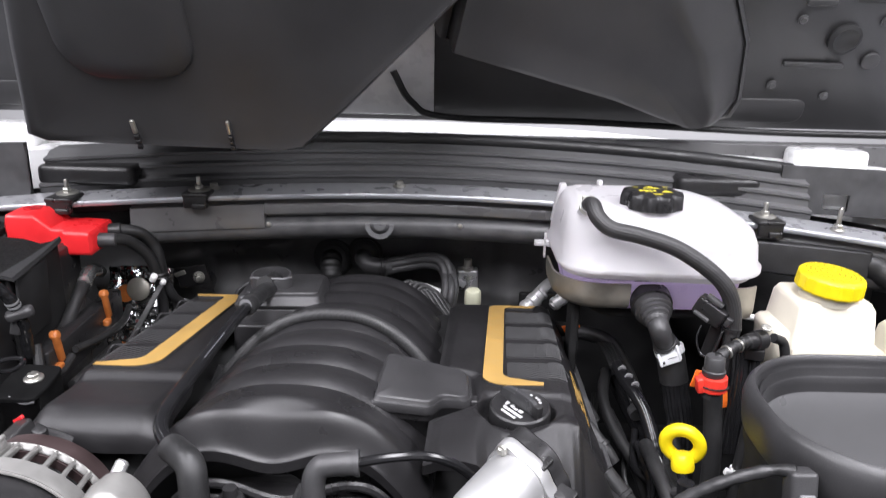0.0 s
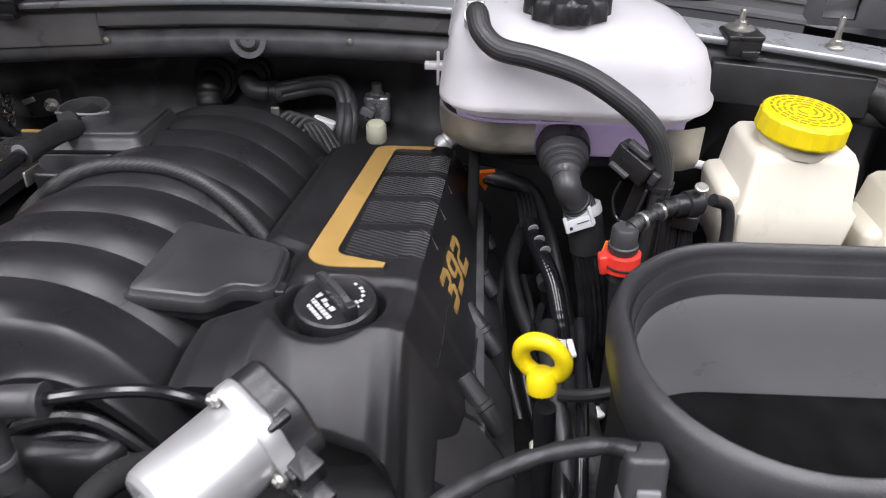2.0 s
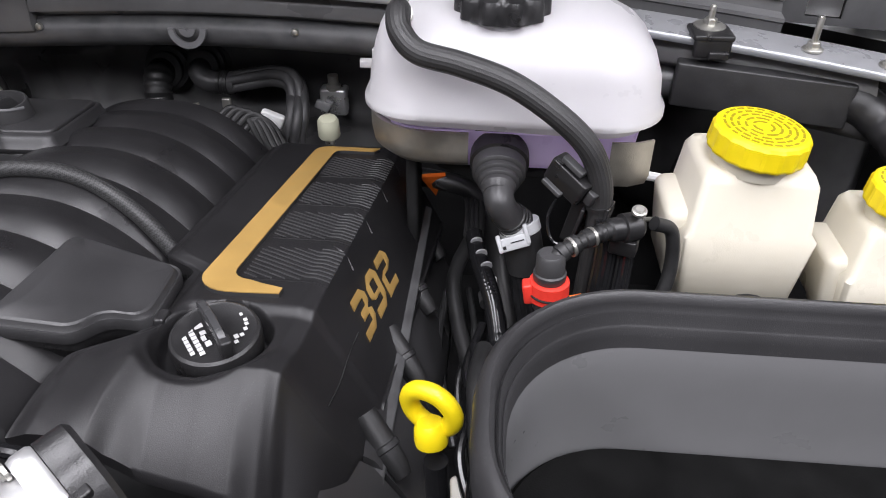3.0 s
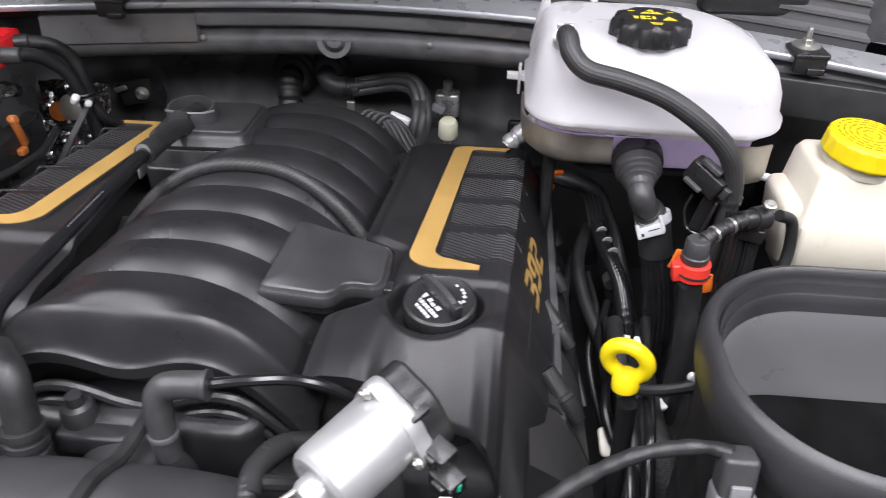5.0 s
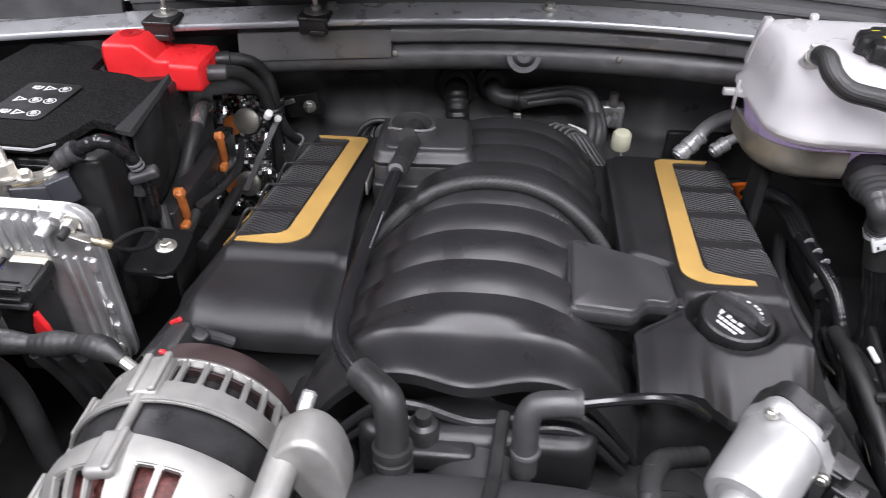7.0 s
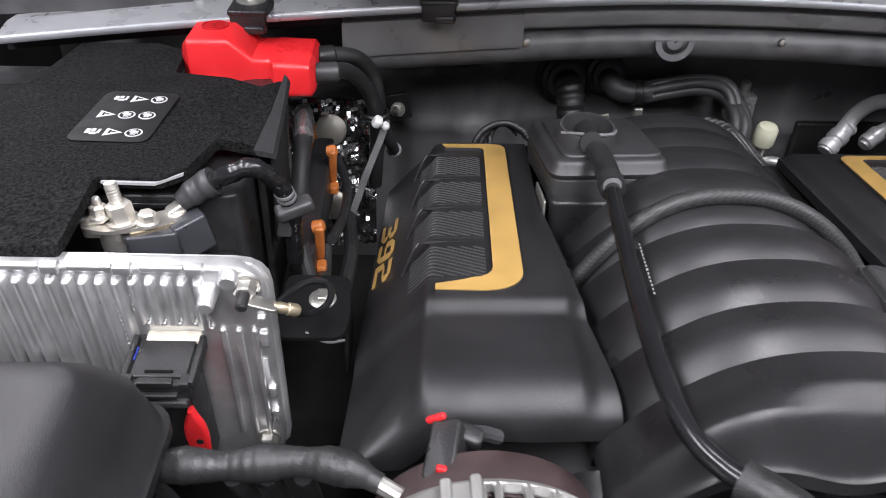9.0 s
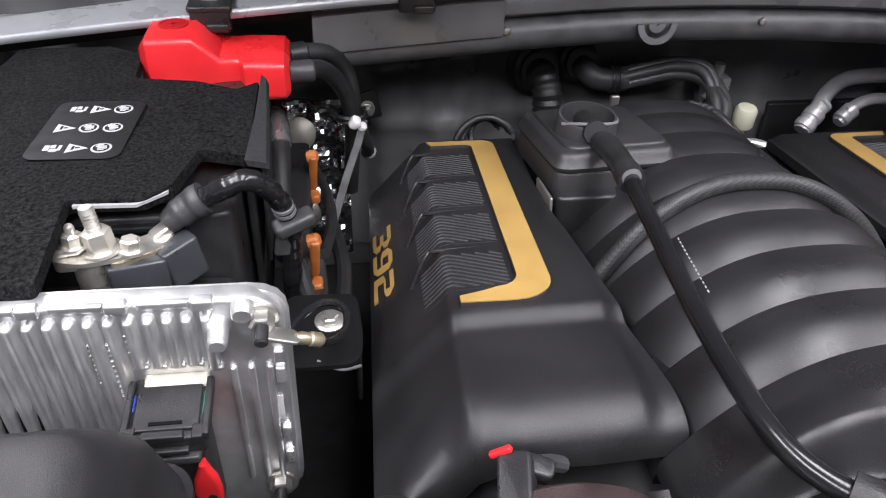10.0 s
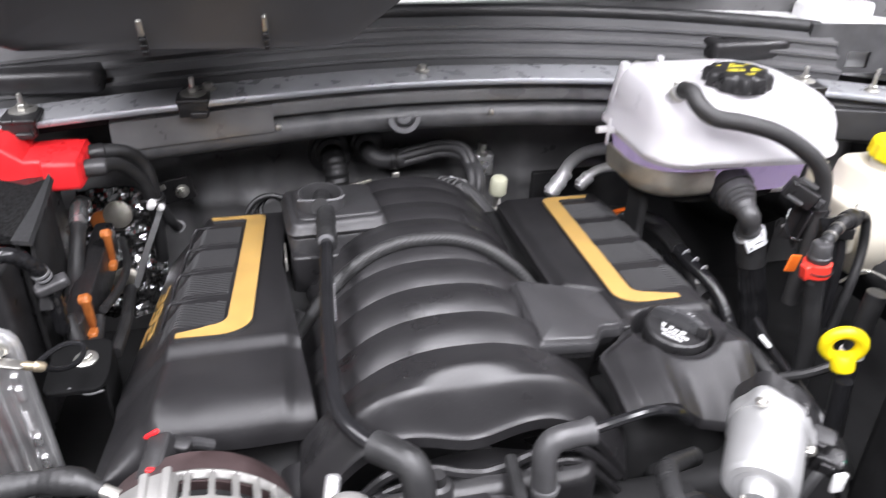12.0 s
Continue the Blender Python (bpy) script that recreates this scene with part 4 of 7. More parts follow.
# steel cradle of the tank
cradle = thing("tank_bracket", "stained steel bracket under the coolant tank", "bracket", (0.25, 0.93, 1.03))
def cradle_strip(pts, levels, th=0.003):
    """A bent sheet along a line, drawn in towards the tank at its foot: (height, drawn in) pairs."""
    nor = []
    for i in range(len(pts)):
        a, b = pts[max(i - 1, 0)], pts[min(i + 1, len(pts) - 1)]
        d = Vector((b[0] - a[0], b[1] - a[1])).normalized()
        nor.append((d.y, -d.x))
    rows = []
    for z, ins in levels:
        out = [(p[0] + n[0] * (th - ins), p[1] + n[1] * (th - ins), z) for p, n in zip(pts, nor)]
        inn = [(p[0] - n[0] * ins, p[1] - n[1] * ins, z) for p, n in zip(pts, nor)]
        rows.append(out + inn[::-1])
    return loft(rows)


front = [(0.146, 0.995), (0.146, 0.960)] + arc(0.202, 0.946, 0.056, 180, 270, 10) + [(0.236, 0.890)]
part("plate", cradle_strip(front, [(1.078, 0.044), (1.081, 0.028), (1.087, 0.012), (1.096, 0.002), (1.108, 0.0), (1.124, 0.0)]), M_BRACKET, cradle, smooth=60)
part("plate", cradle_strip([(0.358, 0.884), (0.378, 0.885), (0.394, 0.893)], [(1.080, 0.004), (1.090, 0.0), (1.124, 0.0)], 0.002), M_BRACKET, cradle, smooth=60)
part("tray", slab((0.28, 0.962, 1.072), (0.17, 0.09, 0.012), r=0.04, bev=0.004), M_DEEP, cradle)
part("leg", slab((0.18, 0.96, 0.98), (0.012, 0.04, 0.19)), M_DEEP, cradle)

tank_hose = thing("overflow_hose", "black ribbed hose looping over the coolant tank", "hose", (0.352, 0.84, 0.95))
part("hose", tube([(0.177, 0.897, 1.224), (0.178, 0.880, 1.226), (0.182, 0.866, 1.216), (0.197, 0.856, 1.205), (0.230, 0.850, 1.199), (0.270, 0.842, 1.188), (0.308, 0.834, 1.166), (0.333, 0.831, 1.142), (0.345, 0.832, 1.112), (0.347, 0.833, 1.08), (0.346, 0.832, 1.03), (0.343, 0.83, 0.96)], 0.0098, 40, 10, flute=0.028), M_HOSE, tank_hose, smooth=14)
part("hose_band", lathe((0.3462, 0.8325, 1.094), (0.347, 0.833, 1.08), [(0, 0.0115), (0.004, 0.0115)], 18), M_BLACK, tank_hose)

out_hose = thing("coolant_hose", "black coolant hose with ribbed elbow and white clamp", "hose", (0.28, 0.83, 0.86))
part("elbow_head", lathe((0.2640, 0.886, 1.097), (0.2640, 0.846, 1.083), [(0, 0.0215), (0.002, 0.0235), (0.012, 0.0235), (0.014, 0.0218), (0.0145, 0.0204), (0.018, 0.0204), (0.0195, 0.0190), (0.020, 0.0176), (0.0235, 0.0176), (0.025, 0.0164), (0.0255, 0.0150), (0.029, 0.0150), (0.0305, 0.0138), (0.036, 0.0128)], 40), M_GREYRUB, out_hose, "ribbed rubber elbow head", smooth=35)
part("elbow", tube([(0.2640, 0.868, 1.091), (0.2642, 0.856, 1.0865), (0.2660, 0.848, 1.080), (0.2705, 0.850, 1.070), (0.2765, 0.857, 1.060), (0.2835, 0.863, 1.048)], 0.0130, 26, 12), M_GREYRUB, out_hose)
part("collar", lathe((0.2755, 0.8565, 1.0620), (0.2840, 0.8640, 1.047), [(0, 0.0130), (0.001, 0.0146), (0.0035, 0.0146), (0.0042, 0.0136), (0.0050, 0.0152), (0.0075, 0.0152), (0.0082, 0.0142), (0.0090, 0.0162), (0.013, 0.0166)], 28), M_RUBBER, out_hose, smooth=30)
clamp = part("clamp", lathe((0.2835, 0.864, 1.052), (0.2890, 0.860, 1.036), [(0, 0.0180), (0.0008, 0.0186), (0.0095, 0.0186), (0.0103, 0.0180)], 32), M_CLAMP, out_hose, "white plastic clamp")
cm2 = frame_m((0.2805, 0.8425, 1.0440), (1, 0.15, 0.30), (-0.25, 0.35, 0.9))
part("clamp_tag", rbox((0.028, 0.012, 0.003), 0.003, 0.001, cm2), M_CLAMP, clamp)
part("clamp_ear", rbox((0.004, 0.018, 0.004), 0.0015, 0.001, cm2 @ Matrix.Translation((0.0125, 0.005, 0))), M_CLAMP, clamp)
part("clamp_ear", rbox((0.004, 0.016, 0.004), 0.0015, 0.001, cm2 @ Matrix.Translation((-0.0125, 0.002, 0))), M_CLAMP, clamp)
bars("slot", [(-0.009, -0.002, 0.0028, 0.0030), (0.003, 0.001, 0.012, 0.0009)], cm2 @ Matrix.Translation((0, 0, 0.0032)), M_DEEP, clamp)
part("sleeve", lathe((0.2865, 0.862, 1.044), (0.2995, 0.855, 0.985), [(0, 0.0166), (0.004, 0.0174), (0.034, 0.0178), (0.038, 0.0178), (0.0385, 0.0166)], 28), M_RUBBER, out_hose)
part("lower_hose", tube([(0.293, 0.859, 1.015), (0.2995, 0.855, 0.985), (0.306, 0.847, 0.95), (0.309, 0.838, 0.91), (0.31, 0.83, 0.84)], 0.0168, 40, 10, rfun=lambda s: 1 + 0.03 * math.sin(s * 190), flute=0.09), M_GLOSS, out_hose, smooth=25)


# ---- brake fluid and steering fluid bottles ----
def reservoir(name, label, cx, cy, z0, z1, hx, hy, cap_r, cap_z, tilt, group):
    t = thing(name, label, "fluid reservoir", (cx, cy, z0), group)
    L = lambda z, dx, dy=0, r=0.007: rloop(hx - dx, hy - dx, r, z, cx, cy + dy, 6)
    h = z1 - z0
    part("bottle", loft([L(z0, 0.014), L(z0 + 0.004, 0.010), L(z0 + h * 0.12, 0.009), L(z0 + h * 0.14, 0.006), L(z0 + h * 0.60, 0.0), L(z0 + h * 0.64, 0.004), L(z0 + h * 0.93, 0.008), L(z0 + h * 0.985, 0.012), L(z1, 0.018)]), M_CREAM, t, smooth=50)
    part("side_lobe", slab((cx - hx + 0.006, cy + 0.004, z0 + h * 0.46), (0.030, hy * 1.5, h * 0.50), rot=(0, -6, 0), r=0.010, bev=0.008), M_CREAM, t)
    a = Vector((cx - 0.004, cy - 0.012, z1 - 0.004))
    d = Vector(tilt).normalized()
    part("neck", lathe(a, a + d, [(0, cap_r * 0.84), (cap_z - z1 + 0.012, cap_r * 0.84)], 28), M_CREAM, t)
    b = a + d * (cap_z - z1 + 0.003)
    cap = part("cap", lathe(b, b + d, [(0, cap_r), (0.002, cap_r * 1.02), (0.017, cap_r), (0.0195, cap_r * 0.97), (0.021, cap_r * 0.9), (0.021, 0.01)], 72, wob=lambda i, dd: 0.0009 * (1 if i % 4 < 2 else 0) if dd < 0.018 else 0), M_YELLOW, t, "yellow ribbed screw cap with embossed print", smooth=12)
    bm = bmesh.new()
    m = axis_m(b, b + d)
    rnd = random.Random(3)
    for r, count in ((0.84, 22), (0.70, 18), (0.56, 13), (0.40, 7), (0.24, 3)):
        a0 = 0.0
        for q in range(count):
            a1 = a0 + 360 / count * rnd.uniform(0.55, 0.85)
            k = 4
            inner = [(cap_r * (r - 0.055) * math.cos(radians(a0 + (a1 - a0) * i / k)), cap_r * (r - 0.055) * math.sin(radians(a0 + (a1 - a0) * i / k))) for i in range(k + 1)]
            outer = [(cap_r * r * math.cos(radians(a0 + (a1 - a0) * i / k)), cap_r * r * math.sin(radians(a0 + (a1 - a0) * i / k))) for i in range(k + 1)]
            prism(outer + inner[::-1], 0.0200, 0.0214, m, bm)
            a0 += 360 / count
    part("print", bm, M_INKD, cap)
    return t


reservoir("brake_fluid_reservoir", "cream brake fluid bottle with a large yellow cap", 0.470, 0.872, 0.985, 1.126, 0.054, 0.050, 0.0375, 1.136, (0.08, -0.05, 1), "fluid bottles")
reservoir("steering_fluid_reservoir", "cream steering fluid bottle with a yellow cap", 0.606, 0.875, 0.955, 1.078, 0.046, 0.046, 0.034, 1.090, (0.05, -0.05, 1), "fluid bottles")


# ---- air box ----
def airbox():
    t = thing("air_box", "black air filter box with an open oval mouth", "air box", (0.46, 0.53, 0.86))
    cx, cy, hx, hy = 0.458, 0.545, 0.198, 0.097
    L = lambda z, d, r=0.085: rloop(hx - d, hy - d, r - d * 0.8, z, cx, cy, 12)
    part("body", loft([L(0.74, 0.010), L(1.085, 0.004), L(1.108, -0.001), L(1.120, -0.001), L(1.120, 0.003), L(1.108, 0.003), L(1.085, 0.0045), L(0.74, 0.0105)], caps=False), M_DEEP, t, smooth=60)
    part("bowl", loft([L(1.1195, 0.0124), L(1.112, 0.0128), L(1.100, 0.0124), L(1.085, 0.0112), L(1.065, 0.0095), L(1.040, 0.0080), L(1.000, 0.0080), L(0.90, 0.012)], caps=False), M_BOWL, t, "smooth dark grey inner bowl", smooth=70)
    # black floor set high so the bowl's shaded depth reads dark
    part("filter", loft([L(1.000, 0.010), L(1.030, 0.010), L(1.034, 0.013), L(1.033, 0.020), L(1.030, 0.035), L(1.026, 0.060), L(1.024, 0.088)]), M_BOWL_SHADE, t, "black floor standing in for the bowl's shaded depth")
    part("mouth_seal", loft([L(z, d) for z, d in ((1.108, 0.001), (1.116, -0.003), (1.127, -0.0045), (1.138, -0.005), (1.147, -0.003), (1.1512, 0.0003), (1.152, 0.003), (1.1500, 0.0050), (1.1460, 0.0058), (1.1408, 0.0062), (1.1400, 0.0068), (1.1424, 0.0074), (1.1430, 0.0080), (1.1412, 0.0087), (1.1340, 0.0092), (1.1328, 0.0098), (1.1338, 0.0105), (1.1326, 0.0112), (1.1260, 0.0118), (1.1190, 0.0126))], caps=False), M_DUCT, t, "thick black rubber mouth seal", smooth=55)
    return t


airbox()


# ---- on top of the engine ----
SLOPE = -6.5


def separator_box():
    t = thing("oil_separator", "black plastic oil separator box with a round port", "oil separator", (-0.222, 0.965, 1.03))
    m = pose(-0.216, 0.963, 1.040, SLOPE, 0, 3)
    part("box", rbox((0.112, 0.122, 0.026), 0.012, 0.004, m), M_DUCT, t)
    part("lid", rbox((0.116, 0.128, 0.018), 0.014, 0.006, m @ Matrix.Translation((0, 0, 0.024)), taper=0.004), M_DUCT, t)
    part("lid_panel", rbox((0.096, 0.104, 0.006), 0.012, 0.004, m @ Matrix.Translation((0.003, 0, 0.039))), M_DUCT, t)
    pm = m @ Vector((-0.015, -0.014, 0.042))
    port = part("port", lathe(pm, pm + Vector((0, -0.05, 1)), [(0, 0.0285), (0.018, 0.0270), (0.0200, 0.0260), (0.0200, 0.0240), (0.002, 0.0225)], 32), M_GREYRUB, t, smooth=25)
    part("hose_end", tube([pm + Vector((0.002, 0.012, 0.008)), pm + Vector((0.001, -0.002, 0.010)), pm + Vector((-0.001, -0.020, 0.013)), pm + Vector((-0.002, -0.032, 0.017))], 0.0105, 16), M_RUBBER, port)
    part("retainer", tube([pm + Vector((-0.026, -0.010, 0.016)), pm + Vector((-0.012, -0.022, 0.021)), pm + Vector((0.004, -0.026, 0.022)), pm + Vector((0.020, -0.018, 0.019)), pm + Vector((0.027, -0.004, 0.016))], 0.0016, 8), M_PALE, port)
    part("foot", slab((-0.235, 0.905, 1.025), (0.07, 0.03, 0.06), r=0.008, bev=0.004), M_MANIFOLD, t)
    part("connector", slab((-0.255, 1.040, 1.030), (0.026, 0.030, 0.016), r=0.004), M_DUCT, t)
    part("marker", slab((-0.253, 1.058, 1.034), (0.008, 0.008, 0.013), r=0.002), M_WHITEPL, t)
    return t


separator_box()


def breather_tube():
    t = thing("breather_tube", "gloss black breather tube along the manifold", "breather tube", (-0.24, 0.68, 1.0))
    part("boot", tube([(-0.227, 0.922, 1.092), (-0.229, 0.895, 1.099), (-0.231, 0.862, 1.102), (-0.2335, 0.832, 1.104)], 0.0108, 16, 8, rfun=lambda s: 0.95 + (0.08 if s > 0.075 else 0) + 0.02 * math.cos(s * 800)), M_RUBBER, t)
    part("collar", lathe((-0.2335, 0.834, 1.104), (-0.2345, 0.82, 1.104), [(0, 0.0104), (0.0014, 0.0104), (0.002, 0.007)], 20), M_PALE, t)
    part("tube", tube([(-0.2335, 0.835, 1.104), (-0.240, 0.765, 1.102), (-0.245, 0.70, 1.099), (-0.248, 0.645, 1.098), (-0.2485, 0.605, 1.098), (-0.244, 0.580, 1.096), (-0.234, 0.563, 1.094), (-0.220, 0.548, 1.093)], 0.0066, 16, 10), M_GLOSS, t)
    part("elbow", tube([(-0.226, 0.554, 1.093), (-0.214, 0.542, 1.094), (-0.203, 0.531, 1.092), (-0.199, 0.524, 1.078), (-0.198, 0.519, 1.052)], 0.0120, 18, 10), M_RUBBER, t)
    part("lower_boot", tube([(-0.198, 0.519, 1.058), (-0.197, 0.514, 1.03), (-0.195, 0.505, 0.98)], 0.0130, 22, 30, rfun=lambda s: 1 + (0.15 if (s % 0.010) < 0.0055 else 0) * (s < 0.055)), M_RUBBER, t, smooth=35)
    m = frame_m((-0.2385, 0.715, 1.1085), (-0.07, -1, -0.02), (0.9, 0, 0.5))
    bars("print", [(-0.030 + i * 0.0042, 0.004, 0.0022, 0.0008) for i in range(14)], m @ Matrix.Translation((0, -0.002, 0.0)), M_GREYCON, t)
    return t


breather_tube()

cross = thing("crossover_hose", "black braided hose lying across the manifold", "hose", (-0.13, 0.83, 1.05))
hose_pts = []
for i in range(9):
    x = -0.262 + 0.264 * i / 8
    y = 0.812 + 0.026 * math.sin(math.pi * i / 8) - 0.004 * i / 8
    hose_pts.append((x, y, max(manifold_z(x, y), manifold_z(x, y - 0.012), manifold_z(x, y + 0.012)) + 0.005))
part("hose", tube([(-0.272, 0.815, 1.00), *hose_pts, (0.012, 0.800, 1.01)], 0.0074, 18, 8), M_BRAID, cross)
for a, b in (((-0.270, 0.818, 1.008), (-0.262, 0.826, manifold_z(-0.255, 0.826) + 0.004)), ((0.010, 0.802, 1.016), (0.004, 0.812, manifold_z(0.0, 0.812) + 0.004))):
    part("end_sleeve", tube([a, b], 0.0086, 16, 4), M_RUBBER, cross)


def sensor_box():
    t = thing("vacuum_box", "black plastic vacuum box with a stepped lid", "vacuum box", (-0.02, 0.70, 1.0))
    pts = [(-0.068, 0.646), (-0.014, 0.651), (-0.007, 0.657), (0.000, 0.670), (0.009, 0.675), (0.025, 0.676), (0.032, 0.685), (0.031, 0.735), (0.026, 0.743), (-0.055, 0.757), (-0.061, 0.752)]
    line = [(x, y) for x, y, _ in round_line([(x, y, 0) for x, y in pts], 0.006)]
    cx, cy = -0.020, 0.702
    lid_z = lambda x, y: 1.0795 - 0.155 * (x + 0.015) - 0.025 * (y - 0.70)
    ring = lambda d, g: [(cx + (x - cx) * g, cy + (y - cy) * g, lid_z(x, y) + d) for x, y in line]
    low = lambda z, g: [(cx + 0.006 + (x - cx) * g, cy + 0.006 + (y - cy) * g, z) for x, y in line]
    part("box", loft([low(0.985, 0.70), low(1.035, 0.84), ring(-0.020, 0.90), ring(-0.018, 0.94), ring(-0.008, 0.955)]), M_BLACK, t)
    part("lid", loft([ring(-0.010, 0.965), ring(-0.0098, 1.0), ring(-0.007, 1.010), ring(-0.002, 1.008), ring(-0.0005, 0.995), ring(-0.0010, 0.965), ring(0.0005, 0.945), ring(0.0030, 0.925), ring(0.0042, 0.89), ring(0.0046, 0.6)]), M_DUCT, t, smooth=28)
    part("lid_hook", slab((0.034, 0.688, 1.066), (0.008, 0.014, 0.010), r=0.002), M_BLACK, t)
    return t


sensor_box()

elbow2 = thing("vacuum_elbow", "black rubber vacuum elbow with a thin hose", "vacuum hose", (-0.10, 0.525, 1.0))
part("elbow", tube([(-0.102, 0.527, 1.03), (-0.103, 0.529, 1.060), (-0.103, 0.532, 1.080), (-0.098, 0.534, 1.090), (-0.088, 0.535, 1.093), (-0.066, 0.536, 1.094)], 0.0098, 18, 10, rfun=lambda s: 1.0 if s < 0.092 else 1.12), M_GREYRUB, elbow2)
part("seat", lathe((-0.102, 0.5275, 1.050), (-0.102, 0.528, 1.07), [(0, 0.0108), (0.002, 0.0112), (0.004, 0.0105)], 20), M_GREYPL, elbow2)
part("thin_hose", tube([(-0.07, 0.536, 1.094), (-0.04, 0.539, 1.098), (-0.012, 0.545, 1.096), (0.012, 0.551, 1.085), (0.030, 0.556, 1.068)], 0.0042, 10, 8), M_GLOSS, elbow2)

intake = thing("intake_duct", "black air duct from the filter box to the throttle", "air duct", (0.0, 0.42, 0.95))
part("resonator", tube([(-0.215, 0.470, 0.990), (-0.205, 0.468, 0.994), (-0.14, 0.465, 0.999), (-0.06, 0.460, 1.000), (0.0, 0.440, 1.002), (0.05, 0.394, 1.020)], 0.061, 36, 8, rfun=lambda s: 1 - 0.18 * max(1 - s / 0.012, 0) ** 2 - 0.2 * sm(0.20, 0.27, s)), M_DUCT, intake, smooth=60)
part("neck", tube([(XC, 0.57, 0.985), (XC, 0.53, 0.985), (XC, 0.49, 0.985)], 0.045, 28, 4), M_DUCT, intake)
part("bellows", tube([(0.045, 0.388, 1.02), (0.10, 0.388, 1.03)], 0.049, 28, 24, rfun=ribbed(0.014, 0.12)), M_RUBBER, intake)
part("meter_tube", tube([(0.095, 0.388, 1.03), (0.17, 0.392, 1.04), (0.25, 0.410, 1.045), (0.32, 0.46, 1.045), (0.35, 0.50, 1.03)], 0.050, 28, 8, rfun=lambda s: 1.07 if s < 0.012 or 0.055 < s < 0.065 else 1.0), M_DUCT, intake)
part("sensor_plate", slab((0.165, 0.392, 1.090), (0.085, 0.045, 0.012), r=0.004), M_DUCT, intake)
part("sensor_strip", slab((0.165, 0.376, 1.0965), (0.078, 0.010, 0.003), r=0.001), M_CLAMP, intake, "pale printed strip")
part("strap", tube([(-0.118, 0.562, 1.050), (-0.121, 0.535, 1.050), (-0.124, 0.505, 1.050), (-0.128, 0.475, 1.061), (-0.132, 0.44, 1.055), (-0.135, 0.41, 1.03)], 0.0055, 8), M_DEEP, intake)
part("clip_pad", rbox((0.05, 0.03, 0.006), 0.004, 0.002, pose(-0.045, 0.420, 1.048, 20, -10, -30)), M_BLACK, intake)


M_MOTOR = material("satin_aluminium", (0.50, 0.50, 0.50), 0.38, metal=0.6, bump=0.08, vary=0.06, scale=30)


def flap_motor():
    t = thing("flap_motor", "bare aluminium flap motor with black connectors", "actuator motor", (0.04, 0.48, 1.05))
    a, d = Vector((0.0595, 0.5065, 1.100)), Vector((-0.605, -0.780, -0.14)).normalized()
    part("housing", lathe(a, a + d, [(0, 0.0262), (0.004, 0.0268), (0.048, 0.0258), (0.0535, 0.0250), (0.0565, 0.0225), (0.0570, 0.0180), (0.0555, 0.0165), (0.0555, 0.0125), (0.064, 0.0120), (0.068, 0.010), (0.068, 0.005)], 48), M_MOTOR, t, smooth=25)
    # lobed flange behind it
    m = axis_m(a, a + d)
    fl = []
    for i in range(48):
        an = 2 * math.pi * i / 48
        fl.append(((0.0290 + 0.0065 * max(math.cos(3 * an + 0.6), 0) ** 2) * math.cos(an), (0.0290 + 0.0065 * max(math.cos(3 * an + 0.6), 0) ** 2) * math.sin(an)))
    part("flange", loft([[(x * g, y * g, z) for x, y in fl] for z, g in ((-0.010, 0.96), (-0.008, 1.0), (-0.001, 1.0), (0.002, 0.96))], m=m), M_MOTOR, t)
    part("gear_case", loft([[(x * g, y * g, z) for x, y in fl] for z, g in ((-0.028, 0.9), (-0.025, 0.98), (-0.0105, 0.98))], m=m), M_BLACK, t)
    for i in range(3):
        an = (2 * math.pi * i - 0.6) / 3
        part("screw", bolt(m @ Vector((0.031 * math.cos(an), 0.031 * math.sin(an), 0.002)), d, 0.0035, 0.004), M_STEEL, t)
    tip = a + d * 0.068
    for k in (-1, 1):
        part("fork", rbox((0.004, 0.006, 0.024), 0.0015, 0.001, axis_m(tip - d * 0.004, tip + d * 0.02) @ Matrix.Translation((0.0085 * k, 0, 0)) @ Matrix.Rotation(radians(10 * k), 4, "Y")), M_STEEL, t)
    part("fork_rod", lathe(tip + d * 0.012, tip + d * 0.030, [(0, 0.0045), (0.016, 0.0045), (0.018, 0.003)], 12), M_STEEL, t)
    for x, y, z, w, h in ((0.056, 0.522, 1.108, 0.022, 0.012), (0.076, 0.508, 1.108, 0.018, 0.016), (0.092, 0.496, 1.090, 0.024, 0.014), (0.100, 0.488, 1.072, 0.020, 0.018)):
        c = part("connector", rbox((w, 0.015, h), 0.002, 0.0012, pose(x, y, z, 12, 8, -38)), M_BLACK, t)
        part("connector_rib", rbox((w * 0.5, 0.004, h * 0.6), 0.001, 0.0006, pose(x - 0.005, y - 0.007, z + 0.002, 12, 8, -38)), M_BLACK, c)
    part("seal", rbox((0.006, 0.006, 0.006), 0.002, 0.001, pose(0.106, 0.480, 1.080)), M_GREEN, t)
    part("tab", rbox((0.010, 0.005, 0.016), 0.002, 0.001, pose(0.100, 0.470, 1.066)), M_WHITEPL, t)
    return t


flap_motor()

